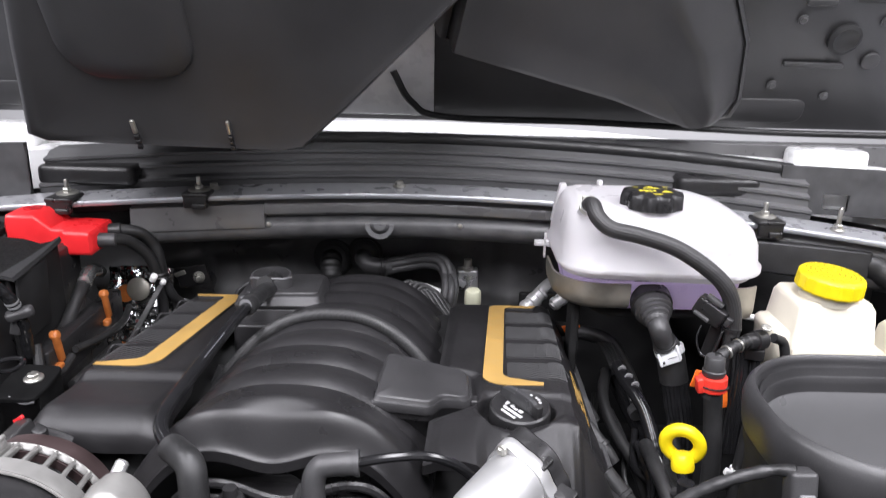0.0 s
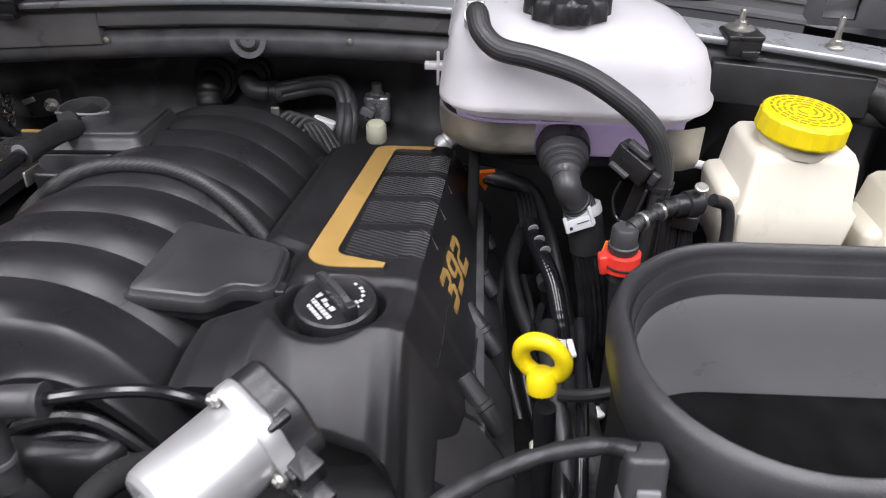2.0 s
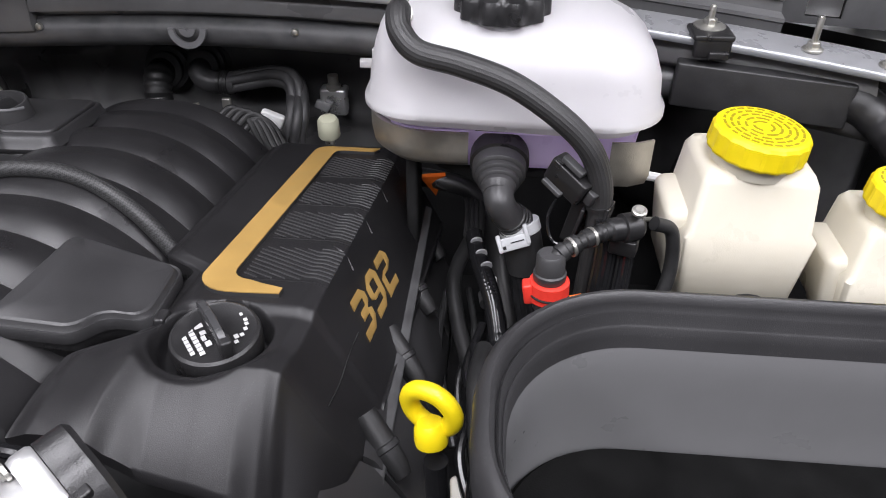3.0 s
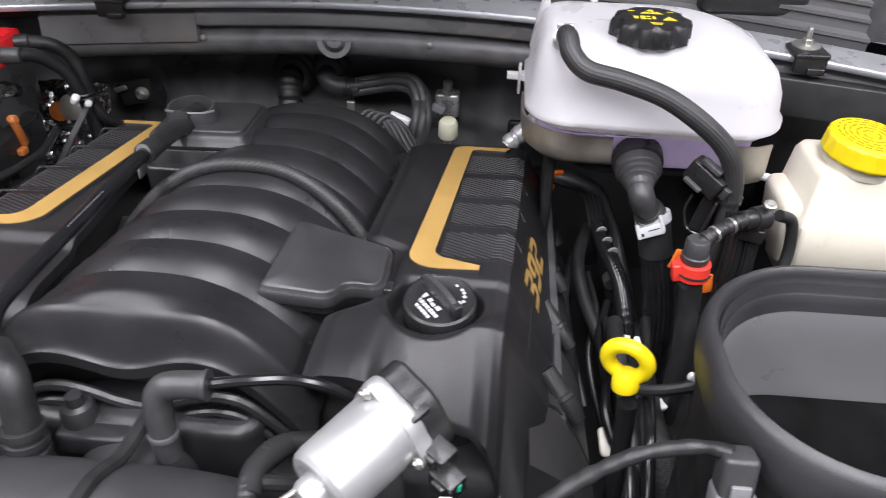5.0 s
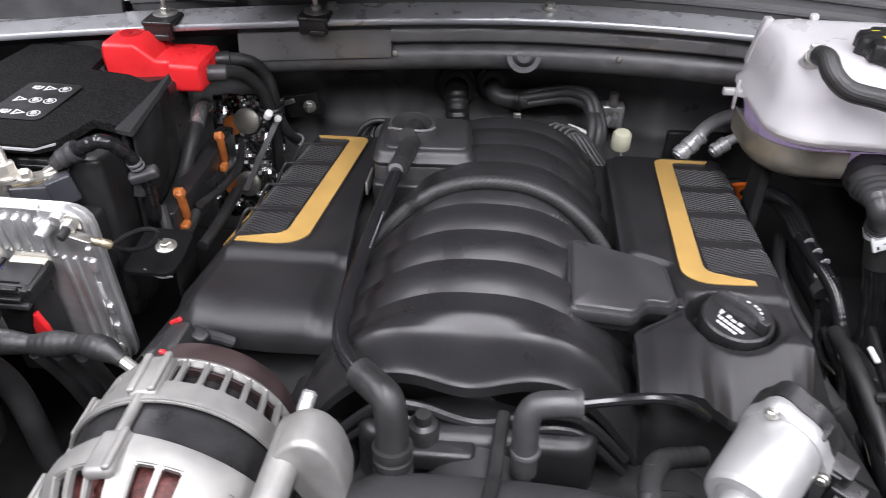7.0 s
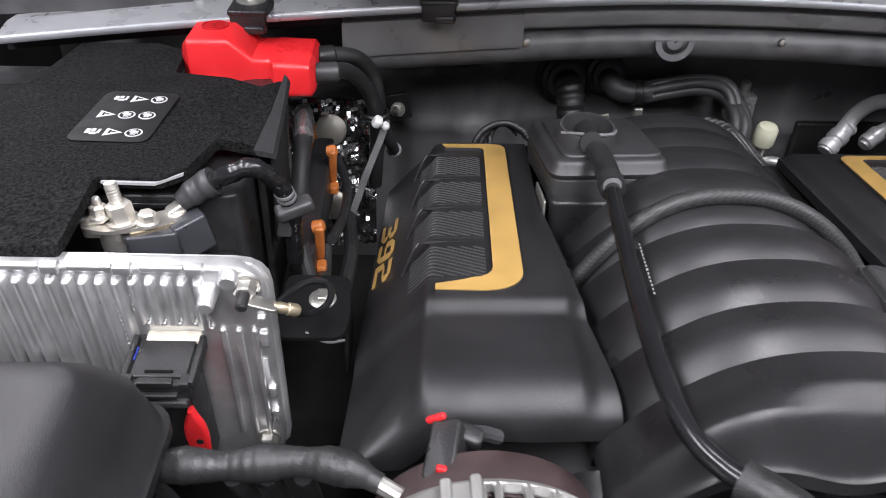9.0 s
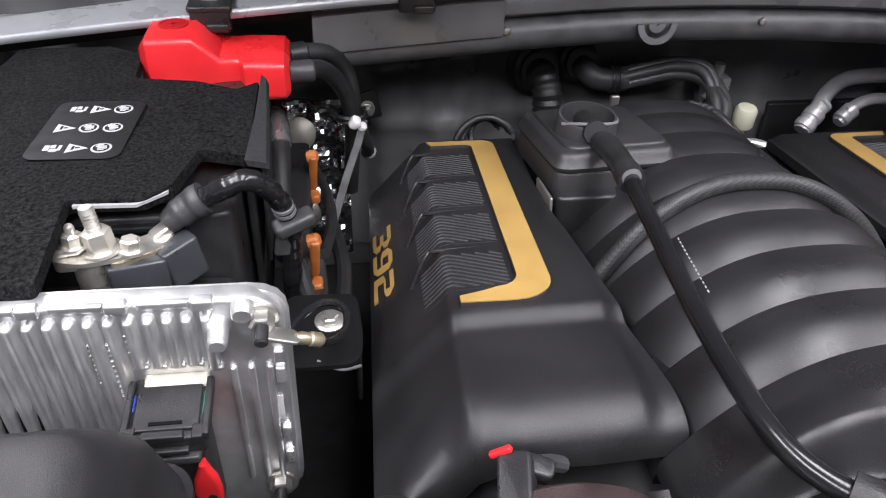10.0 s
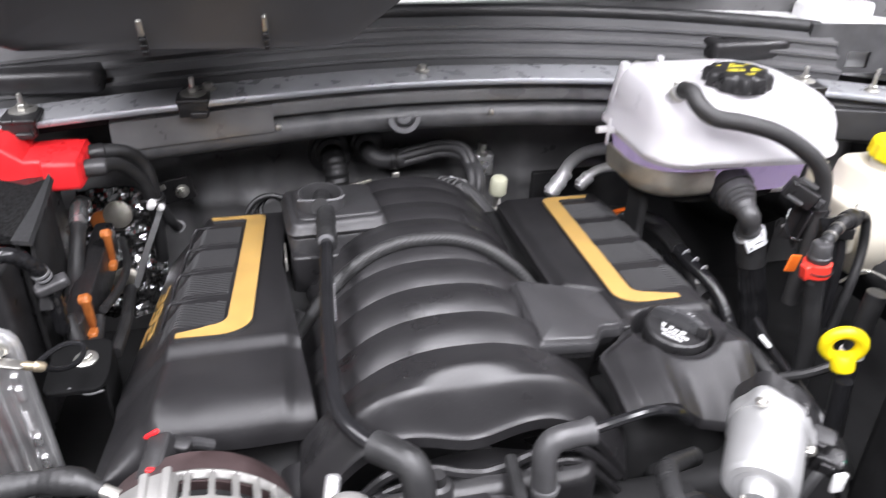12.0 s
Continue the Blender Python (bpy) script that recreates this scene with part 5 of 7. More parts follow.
loom = thing("motor_loom", "black corrugated wiring loom below the flap motor", "wiring loom", (0.0, 0.46, 1.0))
part("conduit", tube([(0.026, 0.535, 1.050), (-0.010, 0.515, 1.066), (-0.022, 0.490, 1.072), (-0.022, 0.464, 1.068), (-0.006, 0.444, 1.062), (0.020, 0.436, 1.058), (0.05, 0.438, 1.05)], 0.0072, 12, 16, rfun=ribbed(0.0045, 0.10)), M_RUBBER, loom)
part("tape", tube([(-0.010, 0.515, 1.066), (-0.022, 0.490, 1.072), (-0.022, 0.470, 1.069)], 0.0082, 12, 8), M_DEEP, loom)
part("branch", tube([(-0.020, 0.480, 1.070), (0.0, 0.488, 1.060), (0.020, 0.492, 1.045)], 0.0055, 10), M_RUBBER, loom)
part("lug", slab((0.0, 0.452, 1.058), (0.022, 0.014, 0.010), rot=(0, 20, 30), r=0.003), M_GREYCON, loom)

pin = thing("tensioner_post", "small silver post beside the valve cover", "bolt", (-0.02, 0.62, 1.03))
part("post", lathe((-0.012, 0.600, 1.035), (-0.03, 0.612, 1.032), [(0, 0.005), (0.018, 0.005), (0.02, 0.003)], 14), M_STEEL, pin)


# ---- alternator ----
def alternator():
    t = thing("alternator", "cast aluminium alternator with slotted ends", "alternator", (-0.356, 0.50, 0.93))
    c = Vector((-0.356, 0.0, 1.016))
    at = lambda y: Vector((c.x, y, c.z))

    def cast(name, profile, seg, gap, lo, hi, lab, scallop=0.0):
        """A cast shell turned round the axis, with windows where gap(i) holds between two profile steps, its first edge drawn back between the bolts."""
        bm = bmesh.new()
        back = lambda i, k: scallop * (max(1 - k / 3, 0)) * math.sin(math.pi * (((360 * i / seg) + 12) % 90) / 90) ** 0.8
        rings = [[bm.verts.new((c.x + r * math.sin(2 * math.pi * i / seg), y - back(i, k), c.z + r * math.cos(2 * math.pi * i / seg))) for i in range(seg)] for k, (y, r) in enumerate(profile)]
        for k, (a, b) in enumerate(zip(rings, rings[1:])):
            for i in range(seg):
                if not (lo <= k < hi and gap(i)):
                    bm.faces.new((a[i], a[(i + 1) % seg], b[(i + 1) % seg], b[i]))
        bmesh.ops.recalc_face_normals(bm, faces=bm.faces)
        bmesh.ops.solidify(bm, geom=bm.faces[:], thickness=0.006)
        rim = [e for e in bm.edges if len(e.link_faces) == 2 and e.calc_face_angle(0) > 0.9]
        bmesh.ops.bevel(bm, geom=rim, offset=0.0011, segments=2, affect="EDGES")
        return part(name, bm, M_ALU, t, lab, smooth=50)
    part("rear_cover", lathe(at(0.590), at(0), [(0, 0.052), (0.002, 0.062), (0.008, 0.069), (0.030, 0.073), (0.040, 0.072)], 56), M_BROWN, t, "dark maroon rear cover")
    cast("rear_frame", [(0.560, 0.074), (0.556, 0.077), (0.554, 0.0785), (0.531, 0.080), (0.528, 0.0805), (0.514, 0.0815), (0.5125, 0.084), (0.508, 0.084), (0.507, 0.081)], 120, lambda i: i % 4 in (1, 2, 3) and not 108 <= i <= 118 and not i < 1, 2, 3, "cast rear frame with cooling slots")
    part("winding", lathe(at(0.556), at(0), [(0, 0.05), (0.002, 0.064), (0.040, 0.066)], 48), M_DEEP, t)
    part("stator", lathe(at(0.512), at(0), [(0, 0.074), (0.001, 0.0785), (0.048, 0.0785), (0.049, 0.074)], 64), M_BLACK, t, "black laminated stator")
    cast("front_frame", [(0.483, 0.080), (0.482, 0.0835), (0.472, 0.084), (0.464, 0.0832), (0.457, 0.082), (0.447, 0.0785), (0.437, 0.0740), (0.428, 0.069), (0.420, 0.060), (0.418, 0.035)], 120, lambda i: i % 15 in (1, 2, 3, 5, 6, 7, 9, 10, 11) if i > 70 else i % 15 in (1, 2, 3, 5, 6, 7), 4, 7, "cast front frame with rounded windows", 0.010)
    part("winding", lathe(at(0.478), at(0), [(0, 0.06), (0.002, 0.072), (0.030, 0.068), (0.046, 0.058)], 48), M_COPPER, t)
    part("pulley", lathe(at(0.419), at(0), [(0, 0.02), (0.004, 0.03), (0.008, 0.03), (0.010, 0.026), (0.013, 0.03), (0.016, 0.026), (0.019, 0.03), (0.03, 0.03)], 40), M_STEEL, t)
    # bosses for the through bolts, with bare rods across the stator
    for an in (-12, -75):
        a = radians(an)
        m = Matrix.Translation((c.x, 0, c.z)) @ Matrix.Rotation(a, 4, "Y")
        part("boss", rbox((0.023, 0.040, 0.010), 0.005, 0.004, m @ Matrix.Translation((0, 0.534, 0.074))), M_ALU, t)
        for k in (-1, 1):
            part("boss_rib", rbox((0.006, 0.038, 0.004), 0.002, 0.0015, m @ Matrix.Translation((0.0078 * k, 0.535, 0.0825))), M_ALU, t)
        part("boss", rbox((0.022, 0.036, 0.010), 0.005, 0.004, m @ Matrix.Translation((0, 0.464, 0.076))), M_ALU, t)
        part("boss_rib", rbox((0.006, 0.034, 0.004), 0.002, 0.0015, m @ Matrix.Translation((0.0075, 0.464, 0.0845))), M_ALU, t)
        part("through_bolt", lathe(m @ Vector((0, 0.514, 0.081)), m @ Vector((0, 0.4, 0.081)), [(0, 0.0042), (0.036, 0.0042)], 12), M_ALU, t)
    # mounting ear with its dowel
    arm = [(-0.278, 1.078), (-0.264, 1.096), (-0.252, 1.101), (-0.241, 1.097), (-0.230, 1.083), (-0.224, 1.053), (-0.227, 1.018), (-0.236, 0.970), (-0.262, 0.925), (-0.290, 0.93), (-0.258, 0.980), (-0.249, 1.012), (-0.252, 1.040), (-0.262, 1.060)]
    line = [(x, y) for x, y, _ in round_line([(x, z, 0) for x, z in arm], 0.010, 3)]
    ear = part("mounting_ear", loft([[(-0.252 + (x + 0.252) * g, y, 1.03 + (z - 1.03) * g) for x, z in line] for y, g in ((0.478, 0.95), (0.480, 0.99), (0.484, 1.0), (0.506, 1.0), (0.511, 0.985), (0.513, 0.95))]), M_ALU, t, "curved cast mounting ear", smooth=60)
    part("boss", lathe((-0.272, 0.440, 1.066), (-0.264, 0.518, 1.080), [(0, 0.012), (0.002, 0.0118), (0.070, 0.0118), (0.076, 0.010), (0.079, 0.007)], 24), M_ALU, ear)
    part("dowel", lathe((-0.264, 0.508, 1.074), (-0.257, 0.532, 1.094), [(0, 0.0056), (0.030, 0.0055), (0.032, 0.004)], 16), M_ALUMAT, ear)
    part("web_rod", lathe((-0.292, 0.475, 1.040), (-0.254, 0.49, 1.02), [(0, 0.0045), (0.04, 0.0045)], 10), M_STEEL, ear)
    # plug on top with red locks, and its pale boot
    plug = part("plug", rbox((0.018, 0.040, 0.018), 0.004, 0.002, pose(-0.376, 0.588, 1.066, 10, -16, -14)), M_BLACK, t, "black plug with red locks")
    part("collar", rbox((0.018, 0.012, 0.010), 0.004, 0.002, pose(-0.366, 0.602, 1.070, 8, 10, -20)), M_BLACK, plug)
    part("red_lock", rbox((0.013, 0.004, 0.0035), 0.0015, 0.001, pose(-0.383, 0.606, 1.083, 0, -35, -14)), M_RED, plug)
    part("red_lock", rbox((0.006, 0.004, 0.004), 0.0015, 0.001, pose(-0.382, 0.572, 1.080, 0, 0, -14)), M_RED, plug)
    part("boot", tube([(-0.362, 0.606, 1.072), (-0.354, 0.612, 1.064), (-0.345, 0.616, 1.056)], 0.0048, 10), M_GREYRUB, t)
    return t


alternator()


# ---- battery side ----
M_FLAP = material("grey_felt_underside", (0.026, 0.026, 0.027), 0.9, bump=0.6, grain=900, vary=0.3, scale=300, spec=0.2)


def battery():
    t = thing("battery", "black battery wrapped in a grey-black felt jacket", "battery", (-0.68, 0.88, 0.92))
    part("case", slab((-0.685, 0.915, 1.02), (0.32, 0.245, 0.20), r=0.01, bev=0.004), M_BLACK, t)
    part("case_step", slab((-0.685, 0.760, 0.995), (0.31, 0.064, 0.15), r=0.008, bev=0.004), M_BLACK, t)
    part("case_rim", slab((-0.605, 0.791, 1.112), (0.10, 0.006, 0.006), r=0.002), M_GLOSS, t)
    top = round_line([(-0.86, 0.698), (-0.618, 0.698), (-0.622, 0.782), (-0.577, 0.780), (-0.561, 0.794), (-0.549, 0.843), (-0.516, 0.834), (-0.514, 0.957), (-0.531, 0.945), (-0.564, 0.969), (-0.615, 0.979), (-0.618, 1.030), (-0.650, 1.052), (-0.724, 1.051), (-0.734, 0.946), (-0.86, 0.93)], 0.004)
    wav = lambda x, y: 0.002 * math.sin(x * 31 + 1) * math.cos(y * 23)
    part("jacket_top", loft([[(x, y, z + wav(x, y)) for x, y in top] for z in (1.131, 1.1385)] + [[(-0.68 + (x + 0.68) * 0.995, 0.9 + (y - 0.9) * 0.995, 1.140 + wav(x, y)) for x, y in top]]), M_FELT, t, "felt jacket top with cut-outs")
    part("torn_edge", loft([[(-0.618, 0.7795, z), (-0.580, 0.7775, z), (-0.563, 0.790, z + 0.001), (-0.563, 0.793, z + 0.001), (-0.580, 0.7805, z), (-0.618, 0.7825, z)] for z in (1.1362, 1.1382)]), M_GREYCON, t, "pale torn felt edge")
    part("jacket_side", slab((-0.519, 0.90, 1.055), (0.006, 0.12, 0.155), r=0.002), M_DEEP, t)
    part("jacket_side", slab((-0.74, 0.702, 1.06), (0.20, 0.006, 0.155), r=0.002), M_FELT, t)
    flap = [(-0.518, 0.824, 1.141), (-0.504, 0.826, 1.137), (-0.506, 0.900, 1.142), (-0.508, 0.950, 1.147), (-0.512, 0.958, 1.147), (-0.514, 0.890, 1.143)]
    part("flap", loft([[(x + 0.002, y, z - 0.005) for x, y, z in flap], flap]), M_FLAP, t, "folded felt flap")
    part("flap_skirt", slab((-0.5085, 0.872, 1.090), (0.004, 0.07, 0.088), rot=(0, 3, 0), r=0.002), M_DEEP, t)
    # warning label with pictograms
    lm = frame_m((-0.6295, 0.8795, 1.1418), (0.995, -0.05, 0), (0.05, 0.995, 0))
    label = part("label", rbox((0.063, 0.092, 0.0004), 0.009, 0.0001, lm), M_LABEL, t, "glossy black warning label")
    for r in range(3):
        for q in range(3):
            m = lm @ Matrix.Translation((-0.016 + q * 0.0165, 0.031 - r * 0.031, 0.0004))
            if (q == 2) or (r == 1 and q == 1):
                pic = part("pictogram", lathe(m @ Vector((0, 0, 0)), m @ Vector((0, 0, 1)), [(0, 0.0068), (0.0004, 0.0068)], 20), M_INK, label)
                part("ring_gap", lathe(m @ Vector((0, 0, 0.0004)), m @ Vector((0, 0, 1)), [(0, 0.0055), (0.0002, 0.0055)], 18), M_LABEL, pic)
                bars("mark", [(0, 0.0012, 0.007, 0.0016), (0.001, -0.0014, 0.006, 0.0014), (-0.001, 0.0034, 0.004, 0.001), (0.0005, -0.0036, 0.004, 0.001)], m @ Matrix.Translation((0, 0, 0.0006)), M_INK, pic)
            elif (r == 0 and q == 1) or (r == 1 and q == 0) or (r == 2 and q == 1):
                pic = part("pictogram", prism([(-0.006, -0.0062), (0.0075, 0.0), (-0.006, 0.0065)], 0, 0.0004, m), M_INK, label)
                bars("mark", [(-0.002, 0.0, 0.0016, 0.005), (0.001, 0.0, 0.003, 0.0012)], m @ Matrix.Translation((0, 0, 0.0004)), M_LABEL, pic)
            else:
                bars("pictogram", [(-0.003, 0.001, 0.0035, 0.007), (0.001, 0.003, 0.003, 0.004), (0.002, -0.0025, 0.005, 0.0035), (0.0055, 0.001, 0.002, 0.007)], m, M_INK, label)
    return t


battery()


# the cover's red again, darkened for the shade in its grooves
M_REDDARK = material("red_with_groove_shade", (0.40, 0.008, 0.012), 0.4, bump=0.1, vary=0.1)


def red_terminal():
    t = thing("terminal_cover", "bright red plastic terminal cover with two cables", "terminal cover", (-0.555, 1.045, 1.10))
    S = [(-0.617, 1.014, 1.066, 1.110, 1.151), (-0.610, 1.006, 1.072, 1.106, 1.160), (-0.572, 1.006, 1.072, 1.106, 1.161), (-0.562, 1.006, 1.073, 1.106, 1.153), (-0.551, 1.010, 1.074, 1.108, 1.141), (-0.535, 1.012, 1.076, 1.108, 1.140), (-0.530, 1.000, 1.078, 1.104, 1.140), (-0.496, 1.002, 1.080, 1.104, 1.138), (-0.492, 1.006, 1.076, 1.108, 1.134)]
    loops = []
    for x, y0, y1, z0, z1 in S:
        m = Matrix(((0, 0, 1, x), (1, 0, 0, (y0 + y1) / 2), (0, 1, 0, (z0 + z1) / 2), (0, 0, 0, 1)))
        loops.append([m @ Vector(p) for p in rloop((y1 - y0) / 2, (z1 - z0) / 2, 0.006, 0, k=4)])
    part("shell", loft(loops), M_RED, t, smooth=40)
    part("polarity_ring", lathe((-0.590, 1.044, 1.160), (-0.590, 1.044, 2), [(0, 0.013), (0.002, 0.013), (0.002, 0.011), (0.0012, 0.011)], 28), M_REDDARK, t)
    bars("polarity_cross", [(0, 0, 0.016, 0.003), (0, 0, 0.003, 0.016)], Matrix.Translation((-0.590, 1.044, 1.1605)), M_REDDARK, t, 0.0014)
    part("cable", tube([(-0.495, 1.028, 1.120), (-0.480, 1.032, 1.120), (-0.462, 1.052, 1.112), (-0.446, 1.070, 1.088), (-0.438, 1.078, 1.062), (-0.436, 1.09, 1.02), (-0.44, 1.10, 0.95)], 0.0085, 14), M_RUBBER, t)
    part("cable", tube([(-0.495, 1.062, 1.124), (-0.478, 1.068, 1.124), (-0.455, 1.080, 1.116), (-0.440, 1.090, 1.094), (-0.434, 1.092, 1.062), (-0.436, 1.10, 1.0)], 0.0085, 14), M_RUBBER, t)
    part("sleeve", lathe((-0.494, 1.028, 1.120), (-0.476, 1.033, 1.119), [(0, 0.0105), (0.022, 0.0105), (0.024, 0.0088)], 18), M_GREYRUB, t)
    part("sleeve", lathe((-0.494, 1.062, 1.124), (-0.476, 1.069, 1.124), [(0, 0.0105), (0.016, 0.0105), (0.018, 0.0088)], 18), M_BLACK, t)
    for y, z in ((0.0, 0.0), (0.004, -0.007)):
        part("tie", tube([Vector((-0.437 + 0.015 * math.cos(a), 1.083 + y + 0.014 * math.sin(a), 1.052 + z)) for a in (math.pi * 2 * i / 10 for i in range(10))] + [Vector((-0.422, 1.083 + y, 1.052 + z))], 0.002, 6, 4), M_BLACK, t)
    part("clip", slab((-0.434, 1.060, 1.052), (0.010, 0.012, 0.012), rot=(20, 30, 10), r=0.004, bev=0.003), M_WHITEPL, t, "white cable clip")
    part("clip", slab((-0.426, 1.074, 1.040), (0.009, 0.010, 0.009), rot=(20, 30, 10), r=0.004, bev=0.003), M_WHITEPL, t, "white cable clip")
    part("branch", tube([(-0.428, 1.088, 1.035), (-0.420, 1.10, 1.005), (-0.417, 1.135, 0.978)], 0.007, 12), M_RUBBER, t)
    part("branch_end", lathe((-0.4175, 1.13, 0.982), (-0.416, 1.150, 0.966), [(0, 0.009), (0.003, 0.0095), (0.005, 0.007)], 16), M_PALE, t)
    part("strap", loft([[(x + 0.004 * sx, y, z + 0.0012 * sz) for sx, sz in ((-1, -1), (1, -1), (1, 1), (-1, 1))] for x, y, z in ((-0.424, 1.078, 1.044), (-0.432, 1.060, 1.026), (-0.446, 1.040, 0.998), (-0.462, 1.010, 0.962))]), M_RUBBER, t, "flat black strap")
    return t


red_terminal()


M_SENSOR = material("slate_grey_plastic", (0.040, 0.042, 0.048), 0.38, bump=0.12, vary=0.12)


def negative_terminal():
    t = thing("battery_terminal", "nickel battery clamp with studs and a shrouded cable", "battery terminal", (-0.60, 0.766, 1.07))
    sensor = part("sensor", rbox((0.036, 0.018, 0.022), 0.003, 0.002, pose(-0.584, 0.764, 1.0860, 0, 0, 12)), M_SENSOR, t, "slate grey current sensor")
    part("sensor_block", rbox((0.026, 0.016, 0.030), 0.003, 0.002, pose(-0.558, 0.777, 1.0820, 0, -10, 38)), M_SENSOR, sensor)
    part("post", lathe((-0.613, 0.768, 1.066), (-0.613, 0.768, 1.112), [(0, 0.0100), (0.020, 0.0095), (0.044, 0.0088)], 18), M_NICKEL, t)
    part("clamp_ring", lathe((-0.611, 0.768, 1.092), (-0.611, 0.768, 1.2), [(0, 0.0112), (0.001, 0.0118), (0.016, 0.0118), (0.017, 0.0112)], 24), M_NICKEL, t)
    plate = prism(round_line([(-0.632, 0.757), (-0.612, 0.752), (-0.590, 0.757), (-0.566, 0.771), (-0.561, 0.783), (-0.570, 0.787), (-0.588, 0.776), (-0.612, 0.777), (-0.630, 0.770)], 0.006), 1.1105, 1.1135)
    part("clamp", plate, M_NICKEL, t)
    part("copper_edge", prism(round_line([(-0.598, 0.7545), (-0.589, 0.7565), (-0.566, 0.7705), (-0.563, 0.780), (-0.575, 0.780), (-0.592, 0.772)], 0.004), 1.1080, 1.1103), M_BRASS, t, "tarnished brass layer")
    part("jaw", rbox((0.020, 0.015, 0.010), 0.004, 0.003, pose(-0.622, 0.7655, 1.1030, 0, 4, 8)), M_NICKEL, t)
    part("jaw", rbox((0.018, 0.013, 0.006), 0.003, 0.002, pose(-0.623, 0.7655, 1.1138, 0, -4, 8)), M_NICKEL, t)
    part("side_bolt", bolt((-0.619, 0.766, 1.1165), (0.05, 0, 1), 0.0062, 0.010, 0.0055), M_NICKEL, t)
    nut = part("nut", bolt((-0.6025, 0.766, 1.1125), (-0.12, 0.03, 1), 0.0092, 0.0155), M_NICKEL, t)
    p, d = Vector((-0.6043, 0.7665, 1.127)), Vector((-0.12, 0.03, 1)).normalized()
    part("stud", lathe(p, p + d, [(0, 0.0048)] + [(0.0012 * i + 0.001, 0.0048 if i % 2 else 0.0044) for i in range(13)] + [(0.0178, 0.0040)], 14), M_NICKEL, nut)
    part("nut", bolt((-0.5855, 0.764, 1.1125), (0.08, 0, 1), 0.0062, 0.0095), M_NICKEL, t)
    part("crimp", rbox((0.018, 0.0115, 0.0065), 0.003, 0.002, pose(-0.5675, 0.7830, 1.1125, 0, -24, 30)), M_NICKEL, t)
    part("boot", tube([(-0.5665, 0.7840, 1.1185), (-0.559, 0.787, 1.1235), (-0.551, 0.789, 1.1285), (-0.5415, 0.790, 1.1335)], 0.0100, 20, 12, rfun=lambda s: 0.70 + min(s * 26, 0.30) + 0.10 * sm(0.019, 0.023, s) + 0.018 * math.sin(s * 700) * math.sin(s * 190)), M_GREYRUB, t, "crinkled grey shrink boot")
    part("cable", tube([(-0.545, 0.7895, 1.1320), (-0.526, 0.7865, 1.1425), (-0.513, 0.789, 1.1452), (-0.5005, 0.797, 1.132), (-0.493, 0.806, 1.110), (-0.491, 0.812, 1.085), (-0.494, 0.82, 1.04)], 0.0071, 18, 18, rfun=lambda s: 1 + 0.07 * math.sin(s * 520) * math.sin(s * 173)), M_GLOSS, t)
    for k, (y, z) in enumerate(((0.8030, 1.117), (0.8050, 1.112))):
        part("cable_tie", lathe((-0.4945 + 0.001 * k, y, z), (-0.4925 + 0.001 * k, y + 0.006, z - 0.018), [(0, 0.0078), (0.0024, 0.0078)], 18), M_PALE, t)
    part("cable_clip", rbox((0.030, 0.014, 0.011), 0.004, 0.003, pose(-0.4870, 0.806, 1.096, 12, -14, 18)), M_GREYRUB, t, "grey plastic cable clip")
    part("clip_tail", rbox((0.012, 0.006, 0.024), 0.003, 0.002, pose(-0.4985, 0.806, 1.074, 0, 12, 18)), M_GREYRUB, t)
    return t


negative_terminal()


